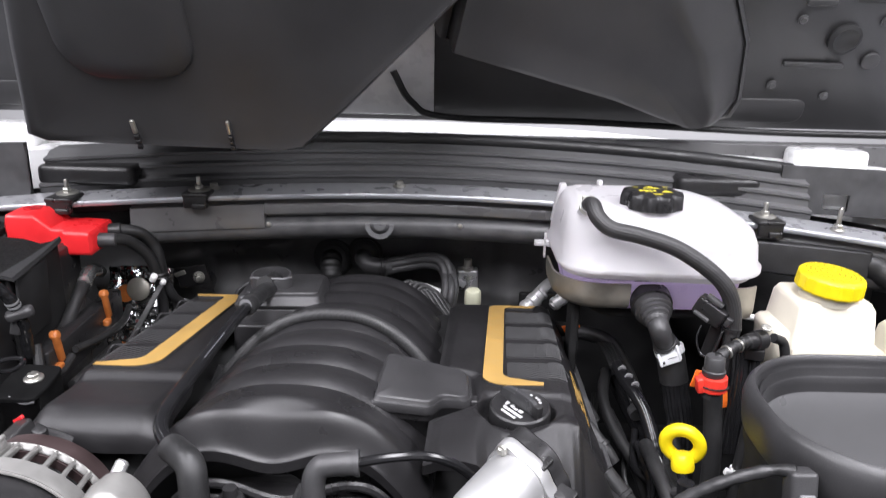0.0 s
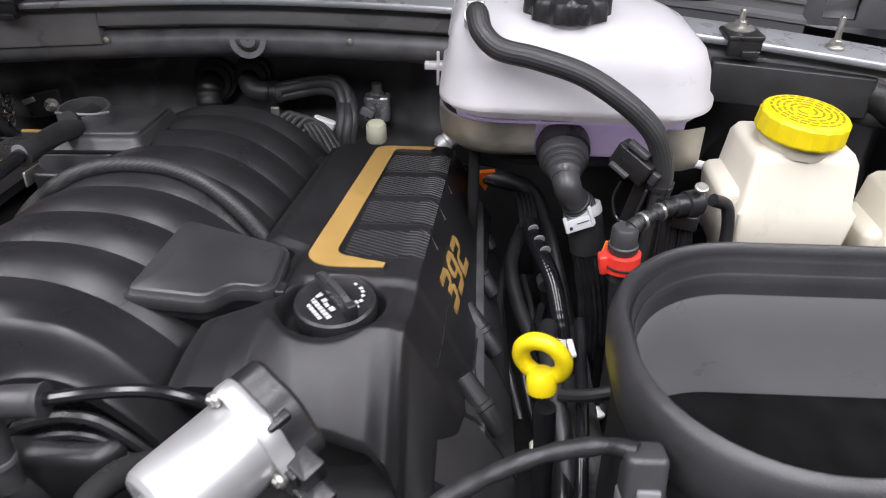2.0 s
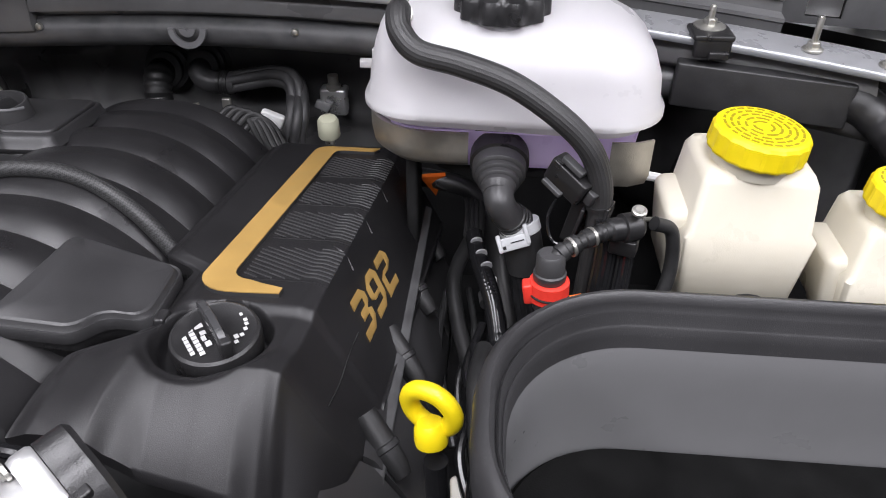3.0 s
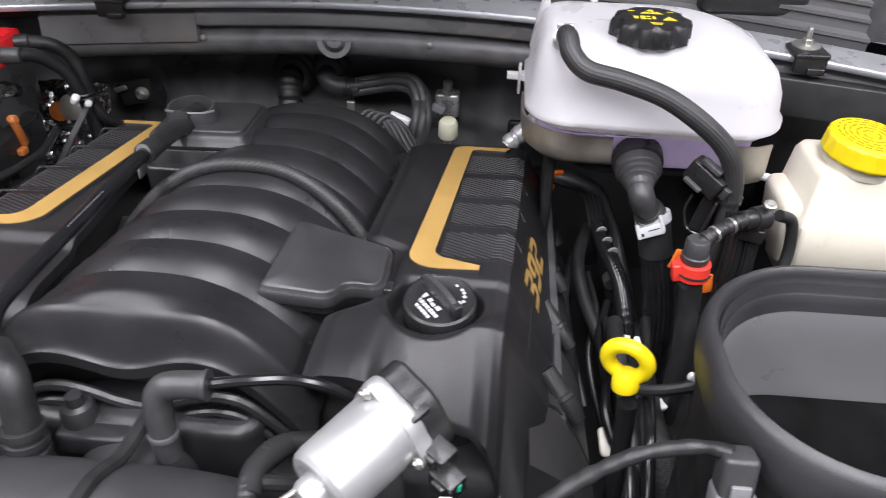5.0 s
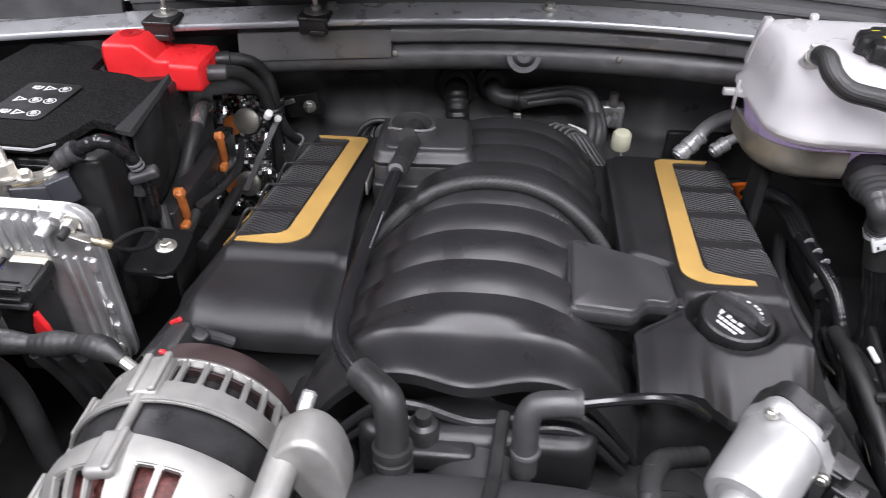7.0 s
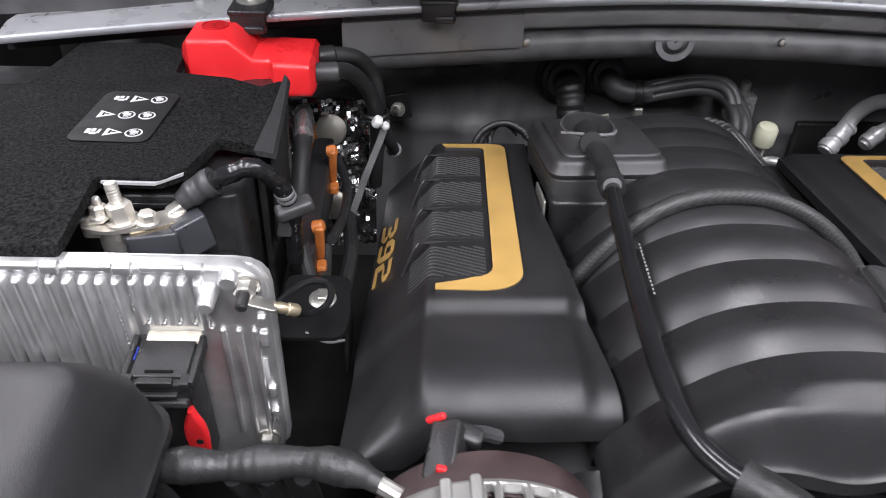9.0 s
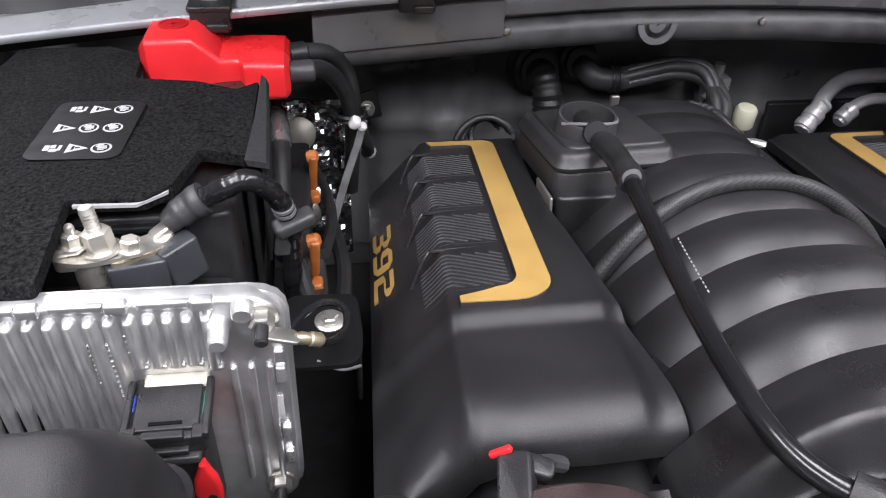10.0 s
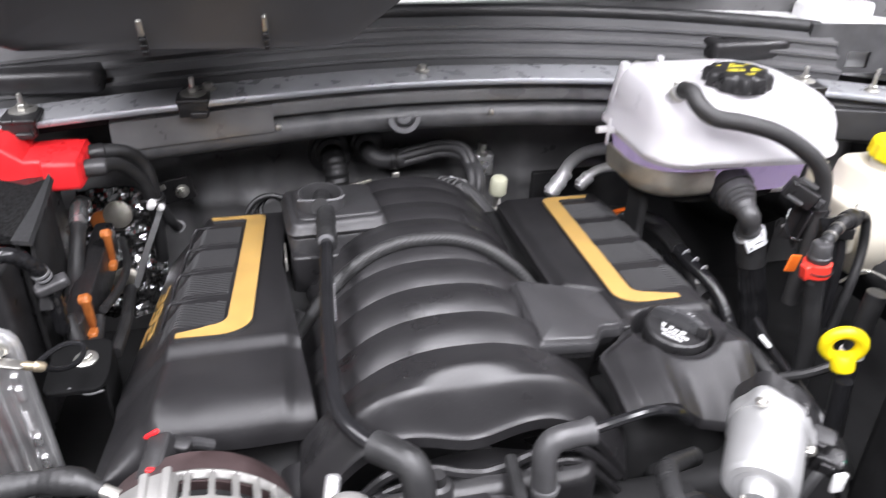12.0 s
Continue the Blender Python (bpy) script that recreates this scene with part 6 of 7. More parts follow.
def control_unit():
    t = thing("engine_control_unit", "finned cast aluminium engine control unit", "control unit", (-0.63, 0.70, 0.93))
    # local frame on its face: x across, y up the face, z towards the front
    m = frame_m((-0.492, 0.690, 1.1275), (1, 0.0, -0.02), (0.0, -0.11, 1))
    W, H = 0.30, 0.205
    part("housing", rbox((W, H, 0.014), 0.020, 0.003, m @ Matrix.Translation((-W / 2, -H / 2 + 0.0, -0.014))), M_ECU, t)
    part("rim", loft([[(x, y, z) for x, y in round_line([(-W, -H + 0.001), (0.003, -H + 0.001), (0.003, -0.0005), (-W, -0.0005)], 0.022)] for z in (-0.014, -0.009)], m=m), M_ECU, t)
    for i in range(-12, 11):
        x = -0.1409 + i * 0.01004
        short = i >= 6
        y1, y0 = (-0.006, -0.185) if not short else (-0.006, -0.047 - 0.004 * (i == 10))
        part("fin", loft([rloop(hw, (y1 - y0) / 2 - d, hw * 0.98, z, x, (y0 + y1) / 2) for hw, d, z in ((0.0038, 0, -0.001), (0.0030, 0.0006, 0.003), (0.0022, 0.0014, 0.0062), (0.0012, 0.0026, 0.0072))], m=m), M_ECU, t, smooth=70)
        if short:
            part("fin_foot", rbox((0.0085, 0.0035, 0.004), 0.0016, 0.0012, m @ Matrix.Translation((x, y0 - 0.0015, -0.0005))), M_ECU, t)
    for i in range(3):
        part("fin", rbox((0.0042, 0.118, 0.0045), 0.002, 0.0018, m @ Matrix.Translation((-0.031 + i * 0.0104, -0.112, -0.001))), M_ECU, t)
    for i in range(7):
        part("edge_clip", rbox((0.0115, 0.007, 0.007), 0.0015, 0.0015, m @ Matrix.Translation((-0.041 - i * 0.0437, 0.0010, -0.002))), M_ECU, t)
        part("edge_plate", rbox((0.027, 0.0055, 0.004), 0.001, 0.0015, m @ Matrix.Translation((-0.0615 - i * 0.0437, -0.0005, -0.002))), M_ECU, t)
    for i, (y, h) in enumerate(((-0.045, 0.010), (-0.062, 0.014), (-0.120, 0.012), (-0.148, 0.014))):
        part("edge_clip", rbox((0.006, h, 0.007), 0.0015, 0.0015, m @ Matrix.Translation((-0.004, y, -0.003))), M_ALUMAT, t)
    part("sticker", rbox((0.008, 0.024, 0.0006), 0.0008, 0.0002, m @ Matrix.Translation((-0.0085, -0.096, 0.0005))), M_INK, t, "small white printed sticker")
    bars("sticker_print", [(-0.0105, -0.087 - 0.0024 * i, 0.0026, 0.001) for i in range(8)], m @ Matrix.Translation((0, 0, 0.0011)), M_LABEL, t)
    n = m.to_3x3() @ Vector((0, 0, 1))
    part("boss", lathe(m @ Vector((-0.0345, -0.018, 0)), m @ Vector((-0.0345, -0.018, 1)), [(0, 0.0068), (0.003, 0.006), (0.016, 0.0054), (0.0175, 0.0042)], 20), M_ECU, t)
    part("boss", lathe(m @ Vector((-0.0205, -0.005, 0)), m @ Vector((-0.0205, -0.005, 1)), [(0, 0.0068), (0.007, 0.0062), (0.0085, 0.005)], 20), M_ECU, t)
    stud = part("ground_stud", bolt(m @ Vector((-0.0105, -0.0115, 0.0)), n, 0.0070, 0.010, 0.0), M_STEEL, t)
    part("stud_tip", lathe(m @ Vector((-0.0105, -0.0115, 0.009)), m @ Vector((-0.0105, -0.0115, 1)), [(0, 0.0038), (0.013, 0.0038), (0.014, 0.0024)], 14), M_BLACK, stud)
    low = part("fixing_stud", bolt(m @ Vector((-0.0125, -0.1775, 0.0)), n, 0.0075, 0.009, 0.0), M_STEEL, t)
    part("stud_tip", lathe(m @ Vector((-0.0125, -0.1775, 0.008)), m @ Vector((-0.0125, -0.1775, 1)), [(0, 0.0042), (0.012, 0.0042), (0.013, 0.003)], 14), M_BLACK, low)
    bars("cast_mark", [(-0.105, -0.030 - 0.0040 * i, 0.0024, 0.0026) for i in range(9)] + [(-0.0955, -0.030 - 0.0045 * i, 0.0022, 0.0020) for i in range(12)] + [(-0.085, -0.024 - 0.0045 * i, 0.0022, 0.0028) for i in range(4)], m @ Matrix.Translation((0, 0, 0.0002)), M_ALUMAT, t, 0.0012)
    # plug: a block standing out of the face with its lid on top, and a hood below it
    part("gasket", rbox((0.036, 0.006, 0.009), 0.002, 0.001, m @ Matrix.Translation((-0.063, -0.060, 0.0))), M_CREAM, t, "yellow sealing rim")
    plug = part("plug", rbox((0.044, 0.014, 0.044), 0.003, 0.002, m @ Matrix.Translation((-0.0655, -0.067, 0.0))), M_BLACK, t, "black multi-pin plug")
    part("plug_lid", rbox((0.036, 0.003, 0.034), 0.002, 0.001, m @ Matrix.Translation((-0.0655, -0.0590, 0.005))), M_BLACK, plug)
    part("latch", rbox((0.022, 0.005, 0.005), 0.001, 0.0008, m @ Matrix.Translation((-0.066, -0.058, 0.041))), M_BLACK, plug)
    part("latch_bar", rbox((0.026, 0.004, 0.004), 0.001, 0.0008, m @ Matrix.Translation((-0.066, -0.068, 0.044))), M_BLACK, plug)
    for dx in (-0.0215, 0.0215):
        part("lid_rail", rbox((0.004, 0.006, 0.040), 0.0012, 0.0008, m @ Matrix.Translation((-0.0655 + dx, -0.0595, 0.004))), M_BLACK, plug)
    part("lid_slot", rbox((0.018, 0.0008, 0.0022), 0.0004, 0.0002, m @ Matrix.Translation((-0.0655, -0.0572, 0.034))), M_PITCH, plug)
    part("plug_step", rbox((0.036, 0.006, 0.012), 0.002, 0.001, m @ Matrix.Translation((-0.066, -0.076, 0.036))), M_GREYRUB, plug)
    for dx in (-0.018, 0.018):
        part("latch", rbox((0.006, 0.007, 0.009), 0.001, 0.0008, m @ Matrix.Translation((-0.066 + dx, -0.060, 0.037))), M_BLACK, plug)
    part("green_seal", rbox((0.003, 0.005, 0.016), 0.001, 0.0008, m @ Matrix.Translation((-0.0455, -0.0620, 0.012))), M_GREEN, plug)
    part("blue_seal", rbox((0.003, 0.005, 0.012), 0.001, 0.0008, m @ Matrix.Translation((-0.0855, -0.0620, 0.012))), M_BLUE, plug)
    part("plug_hood", rbox((0.040, 0.100, 0.034), 0.005, 0.003, m @ Matrix.Translation((-0.0685, -0.126, 0.004))), M_BLACK, t)
    lever = part("lever", loft([rloop(w, 0.0034, 0.003, y, -0.0500, 0) for y, w in ((-0.168, 0.0040), (-0.150, 0.0046), (-0.136, 0.0072), (-0.118, 0.0082), (-0.106, 0.0070), (-0.097, 0.0040), (-0.090, 0.0018))], m=m @ Matrix.Translation((0, 0, 0.040)) @ Matrix.Rotation(-math.pi / 2, 4, "X") @ Matrix.Diagonal((1, -1, 1, 1))), M_RED, t, "red locking lever")
    part("lever_hole", lathe(m @ Vector((-0.0480, -0.122, 0.0432)), m @ Vector((-0.0480, -0.122, 1)), [(0, 0.0026), (0.0006, 0.0026)], 12), M_DEEP, lever)
    return t


control_unit()

ground = thing("ground_strap", "short black ground wire with a crimped lug", "wire", (-0.47, 0.72, 1.04))
part("lug", rbox((0.022, 0.012, 0.0025), 0.004, 0.0008, pose(-0.494, 0.682, 1.106, 0, 25, 10)), M_STEEL, ground)
part("crimp", lathe((-0.486, 0.684, 1.103), (-0.470, 0.690, 1.094), [(0, 0.0028), (0.004, 0.0040), (0.009, 0.0036), (0.010, 0.0044), (0.016, 0.0044), (0.018, 0.003)], 14), M_BRASS, ground)
part("wire", tube([(-0.473, 0.689, 1.095), (-0.468, 0.700, 1.083), (-0.462, 0.714, 1.074), (-0.457, 0.728, 1.070), (-0.4565, 0.744, 1.069), (-0.463, 0.754, 1.069), (-0.475, 0.752, 1.070), (-0.486, 0.740, 1.070), (-0.495, 0.725, 1.068)], 0.0026, 8), M_GLOSS, ground)

bracket = thing("bay_bracket", "black pressed steel bracket with a flanged bolt", "bracket", (-0.468, 0.76, 0.86))
top = [(x, y) for x, y, _ in round_line([(-0.500, 0.738, 0), (-0.449, 0.738, 0), (-0.445, 0.760, 0), (-0.447, 0.806, 0), (-0.500, 0.808, 0)], 0.010)]
# top and web carry their shade in the colour
part("top", loft([[(x, y, z + 0.10 * (y - 0.77)) for x, y in top] for z in (1.027, 1.0305)] + [[(-0.472 + (x + 0.472) * 0.96, 0.772 + (y - 0.772) * 0.97, 1.0315 + 0.10 * (y - 0.77)) for x, y in top]]), M_PITCH, bracket)
part("web", slab((-0.4490, 0.775, 1.003), (0.004, 0.050, 0.050), r=0.003), M_PITCH, bracket)
part("crease", tube([(-0.478, 0.7425, 1.0285), (-0.462, 0.7385, 1.0225), (-0.448, 0.7390, 1.024)], 0.0012, 8), M_DARK, bracket)
part("bolt", bolt((-0.468, 0.778, 1.032), (0, -0.1, 1), 0.0068, 0.0065, washer=0.0110), M_STEEL, bracket)


def heat_shield():
    t = thing("heat_shield", "crinkled foil heat shield with round plugs and orange clips", "heat shield", (-0.49, 1.12, 0.86))
    bm = bmesh.new()
    rnd = random.Random(5)
    nx, nz = 24, 40
    g = [[bm.verts.new((-0.545 + 0.105 * i / nx, 1.103 + 0.34 * 0.172 * j / nz + 0.005 * math.sin(i * 0.6 + j * 0.33) * math.cos(i * 0.23 - j * 0.4) + rnd.uniform(-0.0022, 0.0022), 0.86 + 0.172 * j / nz)) for i in range(nx + 1)] for j in range(nz + 1)]
    for a, b in zip(g, g[1:]):
        for i in range(nx):
            bm.faces.new((a[i], a[i + 1], b[i + 1], b[i]))
    ext = bmesh.ops.extrude_face_region(bm, geom=bm.faces[:])
    bmesh.ops.translate(bm, verts=[v for v in ext["geom"] if isinstance(v, bmesh.types.BMVert)], vec=(0, 0.004, 0))
    part("foil", bm, M_DARKFOIL, t, smooth=10)
    for z in (1.000, 0.912):
        y = 1.097 + 0.34 * (z - 0.86)
        part("plug", lathe((-0.494, y, z), (-0.496, y - 0.028, z + 0.008), [(0, 0.019), (0.004, 0.019), (0.006, 0.016)], 24), M_BRACKET, t)
        part("stain", lathe((-0.516, y, z - 0.008), (-0.516, y - 0.03, z - 0.002), [(0, 0.015), (0.003, 0.014)], 14), M_RUST, t)
    return t


M_DARKFOIL = material("dull_crinkled_foil", (0.34, 0.34, 0.34), 0.12, metal=0.95, bump=0.6, grain=160, vary=0.4, rough_vary=0.06)
heat_shield()


def clip_tray():
    t = thing("wiring_tray", "black wiring tray with two orange-brown clips", "wiring tray", (-0.485, 0.95, 0.95))
    part("tray", slab((-0.492, 0.945, 1.010), (0.022, 0.22, 0.05), r=0.006), M_BLACK, t)
    for y in (1.000, 0.862):
        part("clip", rbox((0.008, 0.010, 0.044), 0.003, 0.002, pose(-0.479, y, 1.014, 18, 4, 0)), M_RUST, t, "orange-brown clip")
        part("clip_head", lathe((-0.481, y - 0.010, 1.052), (-0.470, y - 0.012, 1.055), [(0, 0.0060), (0.007, 0.0060), (0.009, 0.004)], 14), M_RUST, t)
        part("clip_foot", rbox((0.009, 0.014, 0.009), 0.003, 0.002, pose(-0.477, y - 0.012, 1.006, 0, 0, 0)), M_RUST, t)
    part("sleeve", tube([(-0.512, 1.06, 1.06), (-0.508, 1.025, 1.075), (-0.505, 0.98, 1.06), (-0.505, 0.93, 1.03), (-0.502, 0.88, 1.02)], 0.009, 12, 10), M_RUBBER, t)
    part("wrap", tube([(-0.511, 1.045, 1.068), (-0.507, 1.015, 1.075), (-0.505, 0.990, 1.065)], 0.0102, 12, 10), M_FOIL, t, "silver tape wrap")
    part("loop", tube([(-0.49, 0.83, 1.05), (-0.482, 0.82, 1.02), (-0.475, 0.845, 1.005), (-0.476, 0.88, 1.01)], 0.006, 10), M_RUBBER, t)
    part("loop", tube([(-0.47, 0.88, 1.02), (-0.463, 0.94, 1.01), (-0.466, 1.01, 1.0), (-0.48, 1.07, 1.0)], 0.005, 10), M_RUBBER, t)
    part("loop", tube([(-0.458, 0.84, 0.99), (-0.455, 0.90, 0.99), (-0.462, 0.98, 0.98)], 0.007, 10), M_RUBBER, t)
    return t


clip_tray()

fuse = thing("fuse_box", "black rounded fuse box lid", "fuse box", (-0.655, 0.53, 0.96))
part("base", slab((-0.655, 0.53, 1.02), (0.21, 0.15, 0.13), r=0.03, bev=0.01), M_BLACK, fuse)
FL = lambda z, d: rloop(0.112 - d, 0.080 - d, 0.022, z, -0.648, 0.547)
lid = part("lid", loft([FL(1.070, 0.0), FL(1.078, 0.0), FL(1.080, 0.003), FL(1.112, 0.010), FL(1.126, 0.018), FL(1.134, 0.025), FL(1.1365, 0.030), FL(1.137, 0.045)]), M_COVER, fuse, smooth=45)
part("lid_panel", loft([rloop(0.070, 0.036, 0.014, z, -0.668, 0.540) for z in (1.1365, 1.1385)] + [rloop(0.067, 0.033, 0.012, 1.1392, -0.668, 0.540)]), M_COVER, lid)

taped = thing("taped_harness", "tape-wrapped wiring harness with a brass terminal", "wiring harness", (-0.48, 0.58, 1.0))
part("cable", tube([(-0.60, 0.600, 1.000), (-0.560, 0.598, 1.045), (-0.535, 0.592, 1.062), (-0.500, 0.590, 1.064), (-0.465, 0.588, 1.070), (-0.435, 0.580, 1.074), (-0.415, 0.572, 1.070)], 0.0095, 18, 30, rfun=lambda s: 1 + 0.13 * math.sin(s * 140) + 0.03 * math.sin(s * 610) * math.sin(s * 233) - 0.25 * sm(0.195, 0.215, s)), M_RUBBER, taped)
part("thread", tube([(-0.418, 0.573, 1.071), (-0.404, 0.566, 1.067)], 0.005, 10), M_STEEL, taped)
part("lower", tube([(-0.56, 0.60, 1.03), (-0.55, 0.61, 0.98), (-0.535, 0.60, 0.90)], 0.012, 12), M_DEEP, taped)
for k in range(3):
    part("branch", tube([(-0.50 + 0.02 * k, 0.59, 1.055), (-0.495 + 0.018 * k, 0.61, 1.0), (-0.48 + 0.01 * k, 0.62, 0.92)], 0.006, 10), M_DEEP, taped)


# ---- cowl fasteners ----
def flange_top(x, y):
    dy, dz = bow(x)
    return 1.176 + 0.16 * min(max(y - dy - 1.119, 0), 0.031) + dz


def cowl_stud(x, y, clip=True, stud=0.012):
    z = flange_top(x, y) + (0.005 if clip else 0.0)
    t = thing("cowl_fastener", "zinc-plated nut and washer on a black cowl clip" if clip else "zinc-plated bolt on the cowl flange", "bolt", (x, y, z), "cowl fasteners")
    part("nut", bolt((x, y, z), (0, -0.05, 1), 0.0065, 0.008, stud, 0.016 if clip else 0.010), M_STEEL, t)
    if clip:
        f = 1.117 + bow(x)[0]
        part("clip", slab((x, (f + y) / 2, z - 0.003), (0.040, abs(y - f) + 0.022, 0.006), r=0.004, bev=0.002), M_BLACK, t)
        part("clip_face", slab((x, f - 0.006, z - 0.012), (0.036, 0.009, 0.021), r=0.003, bev=0.002), M_BLACK, t)
        part("clip_lip", slab((x + 0.006, f - 0.012, z - 0.019), (0.020, 0.005, 0.008), r=0.002), M_BLACK, t)
    return t


cowl_stud(-0.560, 1.088)
cowl_stud(-0.369, 1.103)
cowl_stud(-0.352, 1.122, False, 0.0)
cowl_stud(-0.071, 1.148, False, 0.0)
cowl_stud(0.242, 1.135, False, 0.0)
cowl_stud(0.466, 1.062)
cowl_stud(0.560, 1.034, False, 0.024)
cowl_stud(0.625, 1.010, False, 0.0)

badge = thing("beam_plug", "pale grey half-round plug in the cross beam", "plug", (-0.100, 1.130, 1.08))
half = [math.pi * (1 + i / 18) for i in range(19)]
bmh = lambda r0, r1, d: prism([(r1 * math.cos(a), r1 * math.sin(a)) for a in half] + [(r0 * math.cos(a), r0 * math.sin(a)) for a in half[::-1]], 0, d, frame_m((-0.100, 1.1265, 1.1245), (1, 0, 0), (0, 0.10, 1)))
part("ring", bmh(0.0155, 0.0225, 0.004), M_PALE, badge)
part("core", bmh(0.002, 0.0095, 0.003), M_PALE, badge)
for x in (0.025, -0.270):
    d = thing("beam_rivet", "tiny bright rivet on the cross beam", "rivet", (x, 1.13 + bow(x)[0], 1.11), "beam rivets")
    part("head", lathe((x, 1.131 + bow(x)[0], 1.124), (x, 1.0, 1.121), [(0, 0.0045), (0.003, 0.004), (0.004, 0.002)], 12), M_STEEL, d)

# ---- at the firewall ----
heater = thing("heater_pipes", "black heater hoses on ribbed firewall grommets", "heater hose", (-0.10, 1.25, 0.99))
for x, z, k in ((-0.193, 1.022, 1.0), (-0.138, 1.030, 0.86)):
    boot = part("grommet", lathe((x, 1.270, z), (x + 0.003, 1.20, z + 0.014), [(0, 0.036 * k), (0.006, 0.036 * k), (0.009, 0.030 * k), (0.014, 0.028 * k), (0.016, 0.030 * k), (0.021, 0.030 * k), (0.023, 0.024 * k), (0.028, 0.023 * k), (0.030, 0.025 * k), (0.035, 0.025 * k), (0.038, 0.019 * k)], 28), M_GREYRUB, heater)
part("stub_hose", tube([(-0.193, 1.240, 1.026), (-0.192, 1.222, 1.028), (-0.190, 1.206, 1.014), (-0.188, 1.198, 0.985)], 0.017, 16, 12, rfun=ribbed(0.009, 0.12)), M_RUBBER, heater)
part("hose", tube([(-0.138, 1.240, 1.034), (-0.136, 1.222, 1.034), (-0.122, 1.214, 1.026), (-0.086, 1.214, 1.024)], 0.0145, 16), M_GREYRUB, heater)
part("clamp", lathe((-0.108, 1.2145, 1.0245), (-0.09, 1.214, 1.024), [(0, 0.0168), (0.004, 0.0168), (0.005, 0.0155), (0.009, 0.0155), (0.010, 0.0168), (0.014, 0.0168)], 20), M_BLACK, heater)
part("clamp_ear", slab((-0.099, 1.206, 0.998), (0.012, 0.006, 0.016), r=0.002), M_STEEL, heater)
for k in range(5):
    a = k * 1.2566
    dy, dz = 0.0085 * math.cos(a), 0.0085 * math.sin(a)
    part("braided_hose", tube([(-0.092, 1.214 + dy, 1.024 + dz), (-0.060, 1.212 + dy, 1.032 + dz), (-0.028, 1.205 + dy, 1.040 + dz), (0.002 + dy * 0.7, 1.182 + dy * 0.7, 1.040 + dz), (0.012 + dy, 1.150 + dz, 1.018), (0.008 + dy, 1.135 + dz, 0.985), (0.004 + dy, 1.13 + dz, 0.93)], 0.0066, 12), M_GREYRUB, heater)
part("bright_strip", rbox((0.05, 0.004, 0.008), 0.002, 0.001, pose(-0.160, 1.205, 0.985, 0, -12, 0)), M_BRACKET, heater)

rear = thing("rear_conduit", "black corrugated wiring behind the manifold", "wiring loom", (-0.03, 1.1, 0.98))
for k, (dx, dz) in enumerate(((-0.004, -0.012), (0.004, -0.014), (0.012, -0.016), (0.020, -0.019), (0.028, -0.024))):
    part("conduit", tube([(-0.070 + dx, 1.085, 1.035 + dz), (-0.050 + dx, 1.100, 1.052 + dz), (-0.030 + dx, 1.098, 1.040 + dz), (-0.010 + dx, 1.075, 1.020 + dz), (0.010 + dx, 1.050, 1.000 + dz), (0.020 + dx, 1.03, 0.97 + dz)], 0.0042, 10, 14), M_RUBBER, rear)
part("white_tab", slab((-0.018, 1.140, 1.010), (0.030, 0.012, 0.016), rot=(0, 20, 0), r=0.005), M_WHITEPL, rear)
loomL = thing("rear_conduit", "black corrugated loop beside the oil separator", "wiring loom", (-0.29, 1.08, 0.98))
for k in range(4):
    r = 0.035 - 0.0060 * k
    part("conduit", tube([(-0.290 + 0.003 * (k % 2) + r * math.cos(radians(a)), 1.088 + 0.006 * k + 0.012 * math.sin(radians(a)), 0.998 + 0.003 * k + r * math.sin(radians(a))) for a in (200, 170, 140, 110, 80, 50, 30)], 0.0036, 10, 14, rfun=ribbed(0.004, 0.12)), M_RUBBER, loomL)
part("sensor", lathe((-0.288, 1.062, 1.010), (-0.250, 1.055, 1.024), [(0, 0.007), (0.010, 0.007), (0.012, 0.010), (0.020, 0.010), (0.021, 0.007), (0.034, 0.007)], 16), M_BLACK, loomL)

valve = thing("service_valve", "bright metal refrigerant valve block", "valve", (0.043, 1.22, 0.97))
part("block", slab((0.043, 1.225, 1.002), (0.036, 0.024, 0.036), r=0.005, bev=0.003), M_ALUMAT, valve)
part("stem", lathe((0.043, 1.222, 1.018), (0.043, 1.222, 1.06), [(0, 0.010), (0.006, 0.010), (0.008, 0.007), (0.02, 0.007)], 16), M_STEEL, valve)
part("blue_mark", slab((0.030, 1.208, 1.000), (0.020, 0.006, 0.012), rot=(0, 25, 0), r=0.002), M_GREYCON, valve)
port = thing("service_port", "cream plastic cap on a refrigerant port", "port cap", (0.050, 1.15, 0.96))
part("cap", lathe((0.050, 1.151, 0.985), (0.050, 1.146, 1.02), [(0, 0.013), (0.002, 0.014), (0.022, 0.0135), (0.026, 0.011), (0.027, 0.006)], 24), M_PALECAP, port)
part("nozzle", lathe((0.050, 1.152, 0.94), (0.050, 1.151, 0.99), [(0, 0.009), (0.020, 0.009), (0.022, 0.006), (0.046, 0.006)], 16), M_STEEL, port)
part("pipe", tube([(0.050, 1.152, 0.955), (0.066, 1.140, 0.965), (0.085, 1.125, 0.960), (0.11, 1.11, 0.93)], 0.006, 12), M_ALUMAT, port)

